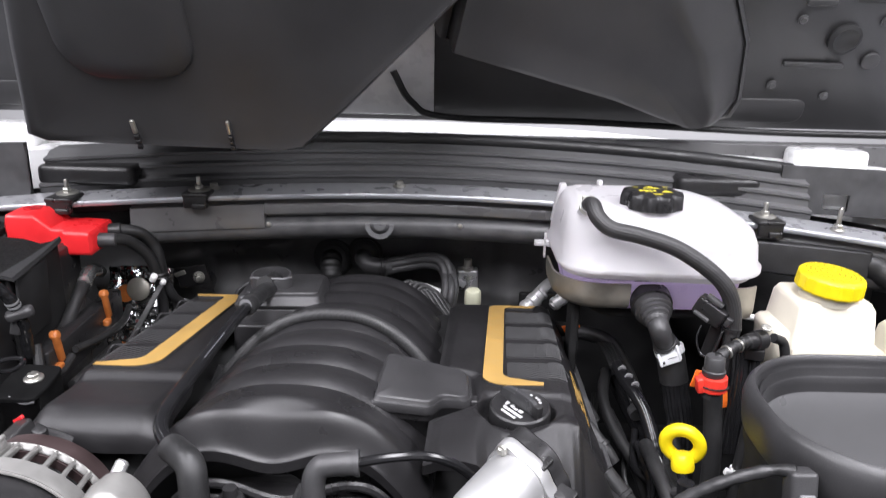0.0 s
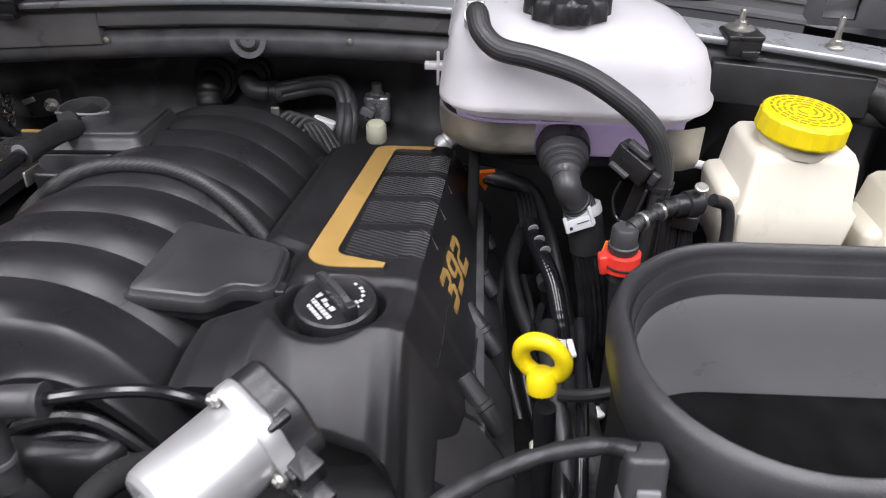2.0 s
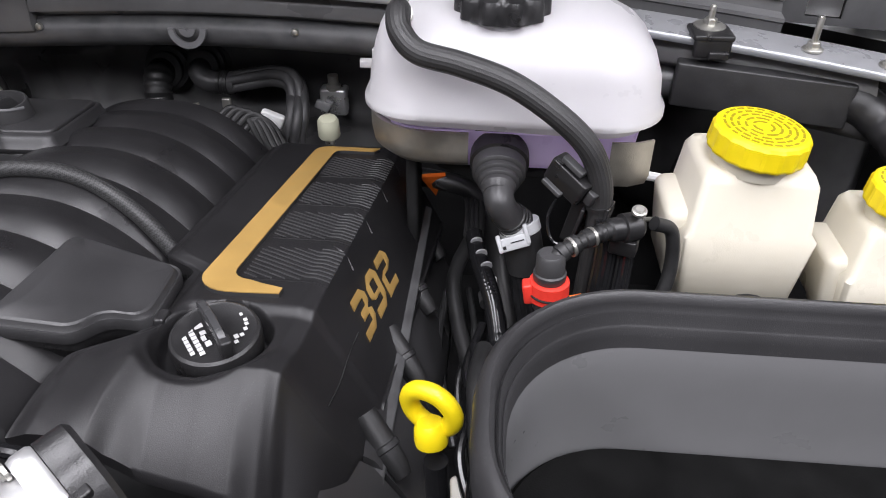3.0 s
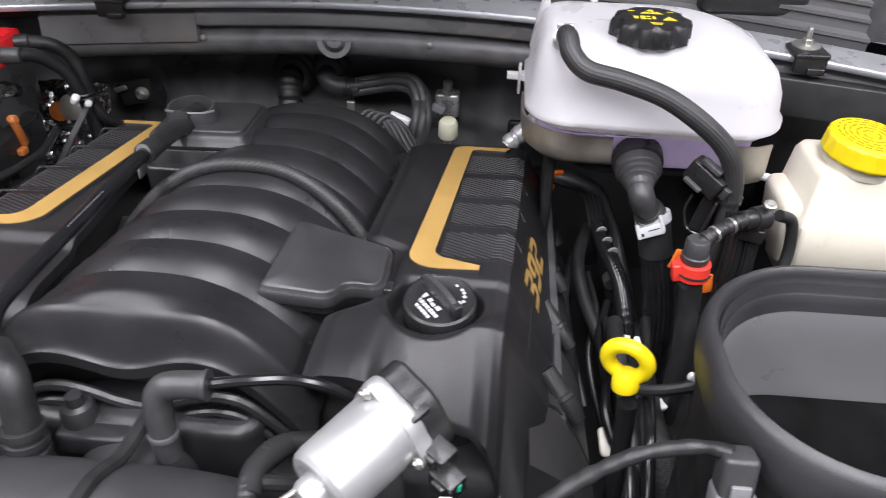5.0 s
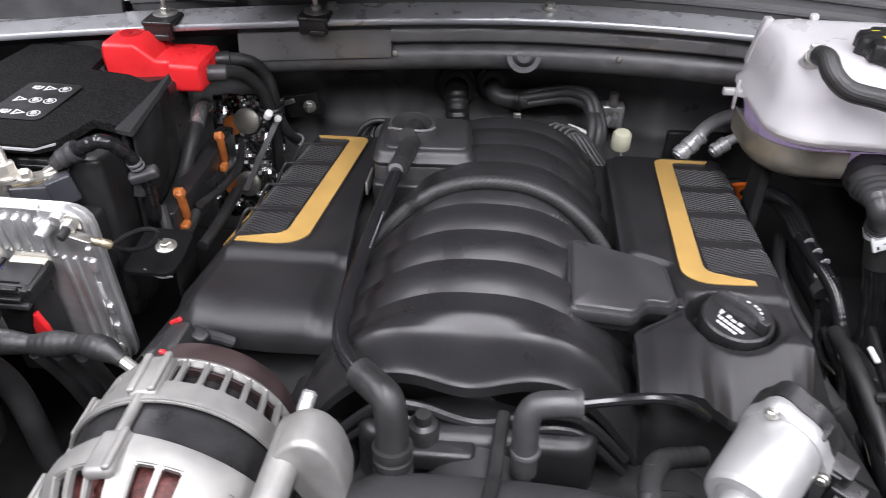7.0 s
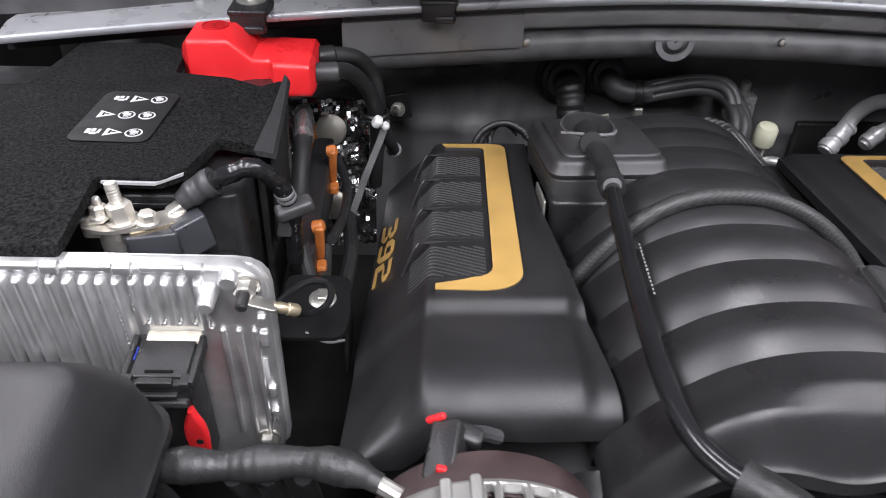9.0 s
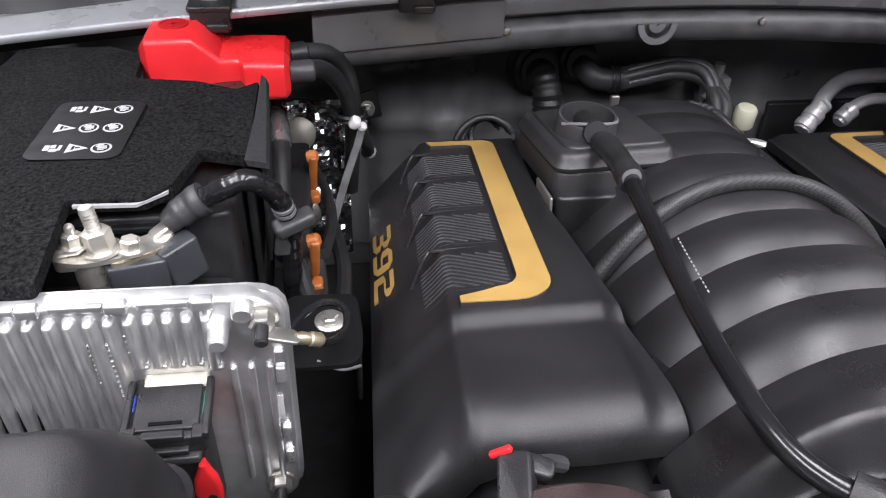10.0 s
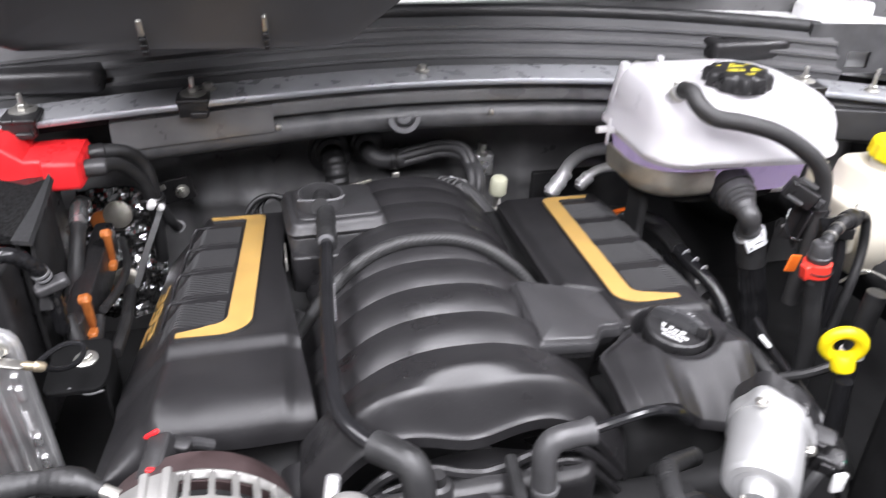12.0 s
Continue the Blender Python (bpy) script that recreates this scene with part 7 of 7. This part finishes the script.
M_LINE = material("bare_pipe_aluminium", (0.55, 0.55, 0.55), 0.38, metal=0.45, bump=0.1, vary=0.1)
lines = thing("refrigerant_lines", "bare aluminium refrigerant lines with crimped ends", "pipe", (0.20, 1.20, 0.95))
part("line", tube([(0.134, 1.148, 0.975), (0.157, 1.163, 0.998), (0.180, 1.182, 1.013), (0.215, 1.200, 1.021), (0.275, 1.210, 1.020), (0.33, 1.215, 1.01)], 0.0100, 18), M_LINE, lines)
part("crimp", lathe((0.135, 1.149, 0.977), (0.167, 1.168, 1.003), [(0, 0.0116), (0.004, 0.0132), (0.010, 0.0132), (0.012, 0.0116), (0.016, 0.0116), (0.018, 0.0132), (0.028, 0.0132), (0.030, 0.0108), (0.038, 0.0108), (0.040, 0.0125), (0.044, 0.012)], 22), M_LINE, lines)
part("line", tube([(0.180, 1.146, 0.985), (0.198, 1.155, 0.999), (0.222, 1.163, 1.006), (0.255, 1.170, 1.004), (0.29, 1.172, 0.99)], 0.0075, 14), M_LINE, lines)
part("crimp", lathe((0.182, 1.147, 0.988), (0.204, 1.157, 1.001), [(0, 0.010), (0.003, 0.0110), (0.008, 0.0110), (0.010, 0.0095), (0.014, 0.0110), (0.022, 0.0110), (0.024, 0.008)], 18), M_LINE, lines)

plate = thing("firewall_bracket", "small black bracket with a bright nut", "bracket", (-0.42, 1.20, 0.97))
part("plate", slab((-0.425, 1.205, 1.002), (0.055, 0.006, 0.036), rot=(0, -12, 0), r=0.003), M_BLACK, plate)
part("nut", bolt((-0.414, 1.201, 1.002), (0.2, -1, 0.1), 0.0075, 0.008, 0.010), M_STEEL, plate)
part("strip", slab((-0.445, 1.199, 1.008), (0.020, 0.004, 0.008), rot=(0, -20, 0), r=0.002), M_STEEL, plate)

# ---- beside the right cover ----
dip = thing("oil_dipstick", "yellow ring-handled oil dipstick in a black tube", "dipstick", (0.232, 0.615, 0.80))
bm = bmesh.new()
loops = []
ring_n = Vector((-0.40, -0.90, -0.10)).normalized()
ring_x = Vector((0.914, -0.406, 0.0))
fm = frame_m((0.2290, 0.625, 1.0625), ring_x, ring_n.cross(ring_x))
for i in range(32):
    a = 2 * math.pi * i / 32
    ring = []
    for j in range(12):
        b = 2 * math.pi * j / 12
        rr = 0.0158 + 0.0064 * math.cos(b)
        ring.append(fm @ Vector((rr * math.cos(a), rr * math.sin(a), 0.0060 * math.sin(b))))
    loops.append(ring)
loops.append(loops[0])
loft(loops, bm, caps=False)
part("ring_handle", bm, M_YELLOW, dip, "yellow ring handle", smooth=60)
part("stem", lathe((0.2285, 0.6215, 1.055), (0.2315, 0.6155, 1.025), [(0, 0.0080), (0.004, 0.0104), (0.013, 0.0110), (0.016, 0.0104), (0.017, 0.007)], 20), M_YELLOW, dip)
part("tube", tube([(0.233, 0.614, 1.028), (0.236, 0.612, 0.97), (0.238, 0.610, 0.88), (0.235, 0.61, 0.80)], 0.008, 14), M_GLOSS, dip)

conn = thing("vapour_connector", "black quick connector with a red lock ring", "connector", (0.308, 0.768, 1.0))
part("body", lathe((0.306, 0.768, 1.086), (0.308, 0.766, 1.0), [(0, 0.0095), (0.002, 0.0110), (0.016, 0.0115), (0.017, 0.0128), (0.022, 0.0128), (0.024, 0.0115), (0.05, 0.0115)], 24), M_GREYRUB, conn)
lock = part("lock_ring", lathe((0.3068, 0.7675, 1.062), (0.308, 0.766, 1.0), [(0, 0.0135), (0.001, 0.0155), (0.016, 0.0160), (0.018, 0.0135)], 24), M_CORAL, conn, "red lock ring")
part("lock_ear", slab((0.291, 0.764, 1.052), (0.008, 0.012, 0.018), rot=(0, -10, 0), r=0.002), M_CORAL, lock)
part("lock_groove", tube([(0.3075 + 0.0166 * math.cos(a), 0.7672 + 0.0166 * math.sin(a), 1.052) for a in (math.pi * (1.15 + 0.7 * i / 8) for i in range(9))], 0.0009, 6), M_DEEP, lock)
part("lower_hose", tube([(0.308, 0.766, 1.045), (0.310, 0.760, 1.01), (0.312, 0.75, 0.96), (0.31, 0.74, 0.88)], 0.0105, 14), M_RUBBER, conn)
part("arm", tube([(0.308, 0.768, 1.080), (0.318, 0.775, 1.086), (0.334, 0.785, 1.090), (0.352, 0.796, 1.092)], 0.0062, 14, 14, rfun=lambda s: 1 + 0.22 * (int(s / 0.006) % 2)), M_RUBBER, conn)
part("arm_band", lathe((0.320, 0.776, 1.0865), (0.334, 0.785, 1.090), [(0, 0.0080), (0.0025, 0.0080)], 16), M_STEEL, conn)
part("arm_band", lathe((0.336, 0.786, 1.0903), (0.350, 0.795, 1.092), [(0, 0.0080), (0.0025, 0.0080)], 16), M_STEEL, conn)
part("tag", slab((0.304, 0.800, 1.040), (0.018, 0.003, 0.022), rot=(0, 15, 10), r=0.003), M_ORANGE, conn, "orange tag")
part("tag", slab((0.333, 0.797, 1.015), (0.014, 0.003, 0.022), rot=(0, -10, 10), r=0.003), M_ORANGE, conn, "orange tag")

purge = thing("purge_valve", "black purge valve with its plug and bracket", "valve", (0.355, 0.82, 1.03))
part("body", lathe((0.350, 0.797, 1.090), (0.392, 0.815, 1.090), [(0, 0.008), (0.002, 0.0095), (0.012, 0.0095), (0.013, 0.0115), (0.026, 0.0115), (0.030, 0.008)], 22), M_BLACK, purge)
plug = part("plug", rbox((0.038, 0.018, 0.022), 0.003, 0.0015, pose(0.318, 0.842, 1.101, 0, 24, -40)), M_BLACK, purge)
part("plug_latch", rbox((0.022, 0.008, 0.005), 0.0015, 0.001, pose(0.322, 0.833, 1.124, 0, 24, -40)), M_GREYPL, plug)
part("plug_prong", rbox((0.020, 0.005, 0.004), 0.001, 0.0008, pose(0.306, 0.830, 1.106, 0, 24, -40)), M_GREYPL, plug)
part("plug_prong", rbox((0.008, 0.014, 0.012), 0.002, 0.001, pose(0.338, 0.829, 1.097, 0, 24, -40)), M_GREYRUB, plug)
part("bracket", slab((0.340, 0.846, 1.066), (0.034, 0.003, 0.052), rot=(0, 12, -24), r=0.003), M_BLACK, purge)
part("bracket_rib", slab((0.332, 0.836, 1.066), (0.003, 0.020, 0.050), rot=(0, 12, -24), r=0.001), M_BLACK, purge)
part("bracket_rib", slab((0.352, 0.830, 1.070), (0.003, 0.018, 0.050), rot=(0, 8, -24), r=0.001), M_BLACK, purge)
part("wire", tube([(0.312, 0.838, 1.092), (0.306, 0.832, 1.078), (0.310, 0.824, 1.062), (0.322, 0.818, 1.058)], 0.0014, 6), M_GLOSS, purge)
part("return_hose", tube([(0.388, 0.812, 1.090), (0.405, 0.818, 1.078), (0.408, 0.812, 1.04), (0.396, 0.80, 1.00), (0.38, 0.79, 0.94)], 0.0058, 14), M_RUBBER, purge)
part("corrugated_tube", tube([(0.352, 0.822, 1.085), (0.354, 0.812, 1.060), (0.350, 0.800, 1.02), (0.345, 0.79, 0.95)], 0.0092, 28, 10, flute=0.10), M_GLOSS, purge, smooth=25)
part("corrugated_tube", tube([(0.366, 0.822, 1.085), (0.369, 0.812, 1.060), (0.366, 0.800, 1.02), (0.361, 0.79, 0.95)], 0.0080, 28, 10, flute=0.10), M_GLOSS, purge, smooth=25)
part("small_plug", rbox((0.022, 0.016, 0.014), 0.003, 0.0015, pose(0.366, 0.806, 1.066, 0, 0, -20)), M_BLACK, purge)
part("bolt", bolt((0.372, 0.800, 1.106), (0, -0.3, 1), 0.0045, 0.004), M_STEEL, purge)

har = thing("side_harness", "black taped wiring harness beside the engine", "wiring harness", (0.24, 0.95, 0.86))
part("tag", prism([(-0.014, 0.008), (0.014, 0.009), (0.008, -0.004), (0.004, -0.020), (-0.004, -0.008)], -0.003, 0.003, frame_m((0.192, 1.036, 0.992), (1, 0.2, 0), (0, -0.2, 1))), M_ORANGE, har, "orange tape tag")
for k in range(4):
    d = (k - 1.5) * 0.0050
    part("cable", tube([(0.196, 1.034 + d * 0.3, 0.990), (0.222, 1.034 + d * 0.4, 0.988 + d), (0.238 + d, 1.022, 0.985 + d * 0.6), (0.242 + d, 0.985, 0.985), (0.243 + d, 0.940, 0.983)], 0.0031, 8), M_RUBBER, har)
part("cable", tube([(0.243, 0.945, 0.983), (0.250, 0.912, 0.975), (0.260, 0.884, 0.966), (0.268, 0.862, 0.950), (0.276, 0.83, 0.91), (0.28, 0.80, 0.85)], 0.0088, 14, 20, rfun=ribbed(0.004, 0.06)), M_GLOSS, har)
for k in range(3):
    part("bright_mark", lathe((0.2462 + 0.0056 * k, 0.928 - 0.015 * k, 0.9865 - 0.004 * k), (0.2472 + 0.0056 * k, 0.924 - 0.015 * k, 0.9855 - 0.004 * k), [(0, 0.0060), (0.002, 0.0060)], 12), M_GREYCON, har)
part("cable", tube([(0.150, 1.05, 0.985), (0.19, 1.045, 0.99), (0.245, 1.02, 0.985), (0.262, 0.97, 0.965), (0.275, 0.92, 0.93), (0.29, 0.88, 0.88)], 0.011, 12), M_RUBBER, har)
part("cable", tube([(0.24, 0.99, 0.95), (0.225, 0.93, 0.94), (0.232, 0.88, 0.92), (0.25, 0.82, 0.90), (0.262, 0.76, 0.86)], 0.008, 12), M_RUBBER, har)
part("cable", tube([(0.285, 0.86, 0.89), (0.284, 0.80, 0.90), (0.282, 0.73, 0.905), (0.288, 0.67, 0.90), (0.30, 0.62, 0.85)], 0.017, 14, 14, rfun=ribbed(0.006, 0.05)), M_BRAID, har)
part("cable", tube([(0.26, 0.83, 0.93), (0.255, 0.77, 0.94), (0.262, 0.70, 0.92), (0.268, 0.64, 0.88), (0.27, 0.60, 0.82)], 0.009, 12), M_RUBBER, har)
part("cable", tube([(0.262, 0.72, 0.94), (0.285, 0.705, 0.955), (0.315, 0.70, 0.97), (0.335, 0.705, 0.985)], 0.006, 10), M_RUBBER, har)
rndc = random.Random(12)
for k in range(6):
    x0, y0 = 0.225 + 0.012 * k + rndc.uniform(-0.01, 0.01), 0.97 - 0.035 * k + rndc.uniform(-0.03, 0.03)
    z0 = 0.915 + rndc.uniform(-0.02, 0.015)
    part("cable", tube([(x0, y0, z0), (x0 + rndc.uniform(-0.015, 0.02), y0 - 0.06, z0 - 0.015), (x0 + rndc.uniform(-0.01, 0.03), y0 - 0.12, z0 - 0.03), (x0 + rndc.uniform(0, 0.03), y0 - 0.19, z0 - 0.08)], rndc.choice((0.0032, 0.0045, 0.006)), 10, 18, rfun=ribbed(0.004, 0.12) if k % 2 else None), rndc.choice((M_GLOSS, M_RUBBER)), har)
part("cable", tube([(0.288, 0.815, 0.950), (0.285, 0.770, 0.937), (0.280, 0.705, 0.932), (0.275, 0.660, 0.926), (0.272, 0.61, 0.89)], 0.0060, 12), M_GLOSS, har)
part("white_clip", slab((0.299, 0.735, 0.905), (0.014, 0.012, 0.008), rot=(20, 10, 30), r=0.003), M_WHITEPL, har)
part("white_clip", slab((0.276, 0.775, 0.948), (0.006, 0.020, 0.005), rot=(15, 0, 10), r=0.002), M_WHITEPL, har)
part("shrink_band", lathe((0.262, 0.90, 0.942), (0.266, 0.88, 0.937), [(0, 0.0115), (0.012, 0.0115)], 16), M_GREYRUB, har)
part("white_clip", slab((0.262, 0.905, 0.955), (0.014, 0.006, 0.008), r=0.002), M_WHITEPL, har)

post = thing("coolant_pipe", "gloss black coolant pipe with a barcode sticker", "pipe", (0.212, 0.66, 0.78))
part("pipe", tube([(0.258, 1.00, 0.930), (0.264, 0.95, 0.922), (0.270, 0.895, 0.914), (0.273, 0.825, 0.906), (0.267, 0.75, 0.902), (0.262, 0.68, 0.90), (0.258, 0.60, 0.87), (0.256, 0.56, 0.80)], 0.0115, 18), M_GLOSS, post)
sticker = part("sticker", rbox((0.011, 0.032, 0.0006), 0.002, 0.0002, frame_m((0.2725, 0.828, 0.9178), (1, 0.02, 0), (0, 1, 0.10))), M_WHITEPL, post, "white barcode sticker")
bars("barcode", [(-0.003 + 0.0012 * (i % 2), -0.012 + 0.0022 * i, 0.004, 0.0010) for i in range(11)], frame_m((0.2725, 0.828, 0.9184), (1, 0.02, 0), (0, 1, 0.10)), M_LABEL, sticker)
part("tag", rbox((0.018, 0.030, 0.004), 0.005, 0.002, frame_m((0.247, 0.703, 0.880), (1, 0.1, 0), (0, 0.85, 0.40))), M_CREAM, post, "tan plastic tag")
clampR = thing("hose_clamp", "white plastic clamp on a small hose", "hose clamp", (0.323, 0.70, 0.96))
part("hose", tube([(0.330, 0.70, 1.06), (0.326, 0.70, 1.0), (0.322, 0.695, 0.95), (0.32, 0.68, 0.88)], 0.011, 14), M_RUBBER, clampR)
part("clamp", lathe((0.3245, 0.699, 0.986), (0.3225, 0.697, 0.97), [(0, 0.0130), (0.007, 0.0130)], 18), M_WHITEPL, clampR)
part("ear", slab((0.309, 0.694, 0.985), (0.012, 0.006, 0.008), rot=(0, 25, 0), r=0.002), M_WHITEPL, clampR)

# ignition coils and head edge below the cover
coils = thing("ignition_coils", "black ignition coils along the cylinder head", "ignition coil", (0.19, 0.76, 0.9))
for i in range(4):
    y = 0.62 + i * 0.11
    part("coil", rbox((0.026, 0.045, 0.03), 0.006, 0.004, pose(0.180, y, 0.905 - 0.04 * i * 0.3, 0, 35, 0)), M_DEEP, coils)
    part("boot", lathe((0.174, y + 0.064, 0.990 - 0.012 * i), (0.222, y + 0.024, 0.940 - 0.012 * i), [(0, 0.0096), (0.026, 0.0100), (0.027, 0.0112), (0.031, 0.0112), (0.032, 0.0098), (0.044, 0.0092), (0.054, 0.0070)], 18), M_RUBBER, coils)
for y0, y1 in ((0.566, 0.646), (0.652, 0.76), (0.766, 0.90), (0.906, 1.02)):
    part("side_panel", loft([[(x, y, z - 0.114 * (y - 0.73)) for x, z in ((0.158, 0.985), (0.186, 0.968), (0.206, 0.935), (0.222, 0.90), (0.222, 0.86), (0.158, 0.86))] for y in (y0, y1)]), M_DUCT, coils)
part("rail", slab((0.180, 0.79, 0.945), (0.012, 0.46, 0.05), rot=(0, 20, 0), r=0.004), M_DARK, coils)

# ---- sensors on the air duct ----
sens = thing("duct_sensor", "pale grey sensor plug on the air duct", "sensor", (0.266, 0.47, 1.07))
part("stem", lathe((0.263, 0.452, 1.075), (0.261, 0.462, 1.11), [(0, 0.009), (0.03, 0.008)], 18), M_GREYRUB, sens)
plugb = part("plug", rbox((0.023, 0.020, 0.026), 0.003, 0.002, frame_m((0.261, 0.462, 1.090), (1, 0, 0), (0, 1, -0.25))), M_PALE, sens, "pale grey plug body")
part("ear", rbox((0.008, 0.010, 0.010), 0.003, 0.002, frame_m((0.272, 0.459, 1.092), (1, 0, 0), (0, 1, -0.25))), M_PALE, plugb)
part("rib", rbox((0.025, 0.003, 0.004), 0.001, 0.0008, frame_m((0.261, 0.452, 1.104), (1, 0, 0), (0, 1, -0.25))), M_PALE, plugb)
part("hood", rbox((0.020, 0.018, 0.026), 0.004, 0.003, frame_m((0.260, 0.468, 1.114), (1, 0, 0), (0, 1, -0.25))), M_GREYRUB, sens)
part("lead", tube([(0.257, 0.474, 1.138), (0.239, 0.482, 1.132), (0.205, 0.480, 1.122), (0.163, 0.450, 1.124), (0.138, 0.425, 1.116), (0.110, 0.395, 1.105), (0.08, 0.36, 1.09)], 0.0046, 12, 20, rfun=lambda s: 1 + 0.12 * math.sin(s * 300) * math.sin(s * 97)), M_RUBBER, sens)
part("window", rbox((0.011, 0.003, 0.010), 0.001, 0.0008, frame_m((0.261, 0.4585, 1.117), (1, 0, 0), (0, 1, -0.25))), M_PALE, sens)
term = thing("duct_port", "black capped port on the air duct", "sensor", (0.163, 0.43, 1.08))
part("barrel", lathe((0.159, 0.425, 1.085), (0.157, 0.432, 1.14), [(0, 0.0125), (0.003, 0.0125), (0.004, 0.0092), (0.026, 0.0088), (0.027, 0.0072), (0.031, 0.0072), (0.032, 0.0088), (0.035, 0.0088)], 20), M_GLOSS, term)
part("collar", lathe((0.1575, 0.4305, 1.120), (0.157, 0.432, 1.14), [(0, 0.0080), (0.006, 0.0080), (0.0075, 0.005)], 20), M_GREYRUB, term)
part("clip", slab((0.156, 0.433, 1.132), (0.012, 0.007, 0.005), rot=(0, -8, 0), r=0.002), M_GREYCON, term)

# ---- behind the bottles ----
lineset = thing("brake_lines", "thin bright brake lines below the bottles", "pipe", (0.40, 0.9, 0.95))
part("line", tube([(0.36, 0.95, 1.06), (0.40, 0.94, 1.064), (0.44, 0.945, 1.055)], 0.0045, 10), M_WHITEPL, lineset)
part("line", tube([(0.36, 0.90, 1.03), (0.39, 0.89, 1.045), (0.43, 0.90, 1.04)], 0.0022, 8), M_STEEL, lineset)
part("line", tube([(0.40, 0.82, 0.99), (0.42, 0.81, 1.01), (0.45, 0.80, 1.0)], 0.0022, 8), M_STEEL, lineset)
booster = thing("brake_booster", "large black brake booster against the firewall", "brake booster", (0.50, 1.10, 0.9))
part("shell", lathe((0.52, 1.26, 0.98), (0.52, 1.0, 0.98), [(0, 0.12), (0.05, 0.13), (0.07, 0.125), (0.12, 0.09), (0.15, 0.05), (0.20, 0.04)], 40), M_DEEP, booster)
part("cylinder", lathe((0.50, 1.05, 0.985), (0.48, 0.80, 0.985), [(0, 0.03), (0.24, 0.03), (0.25, 0.025)], 24), M_DEEP, booster)
panelR = thing("cowl_bracket", "dark pressed bracket below the cowl flange", "bracket", (0.52, 1.02, 1.05))
part("plate", slab((0.520, 1.030, 1.115), (0.17, 0.02, 0.045), rot=(0, 2, -10), r=0.004), M_GREYPL2, panelR)
part("hose", tube([(0.60, 1.03, 1.12), (0.635, 1.0, 1.10), (0.65, 0.95, 1.08), (0.655, 0.9, 1.04)], 0.02, 14, 10, rfun=ribbed(0.02, 0.06)), M_RUBBER, panelR)
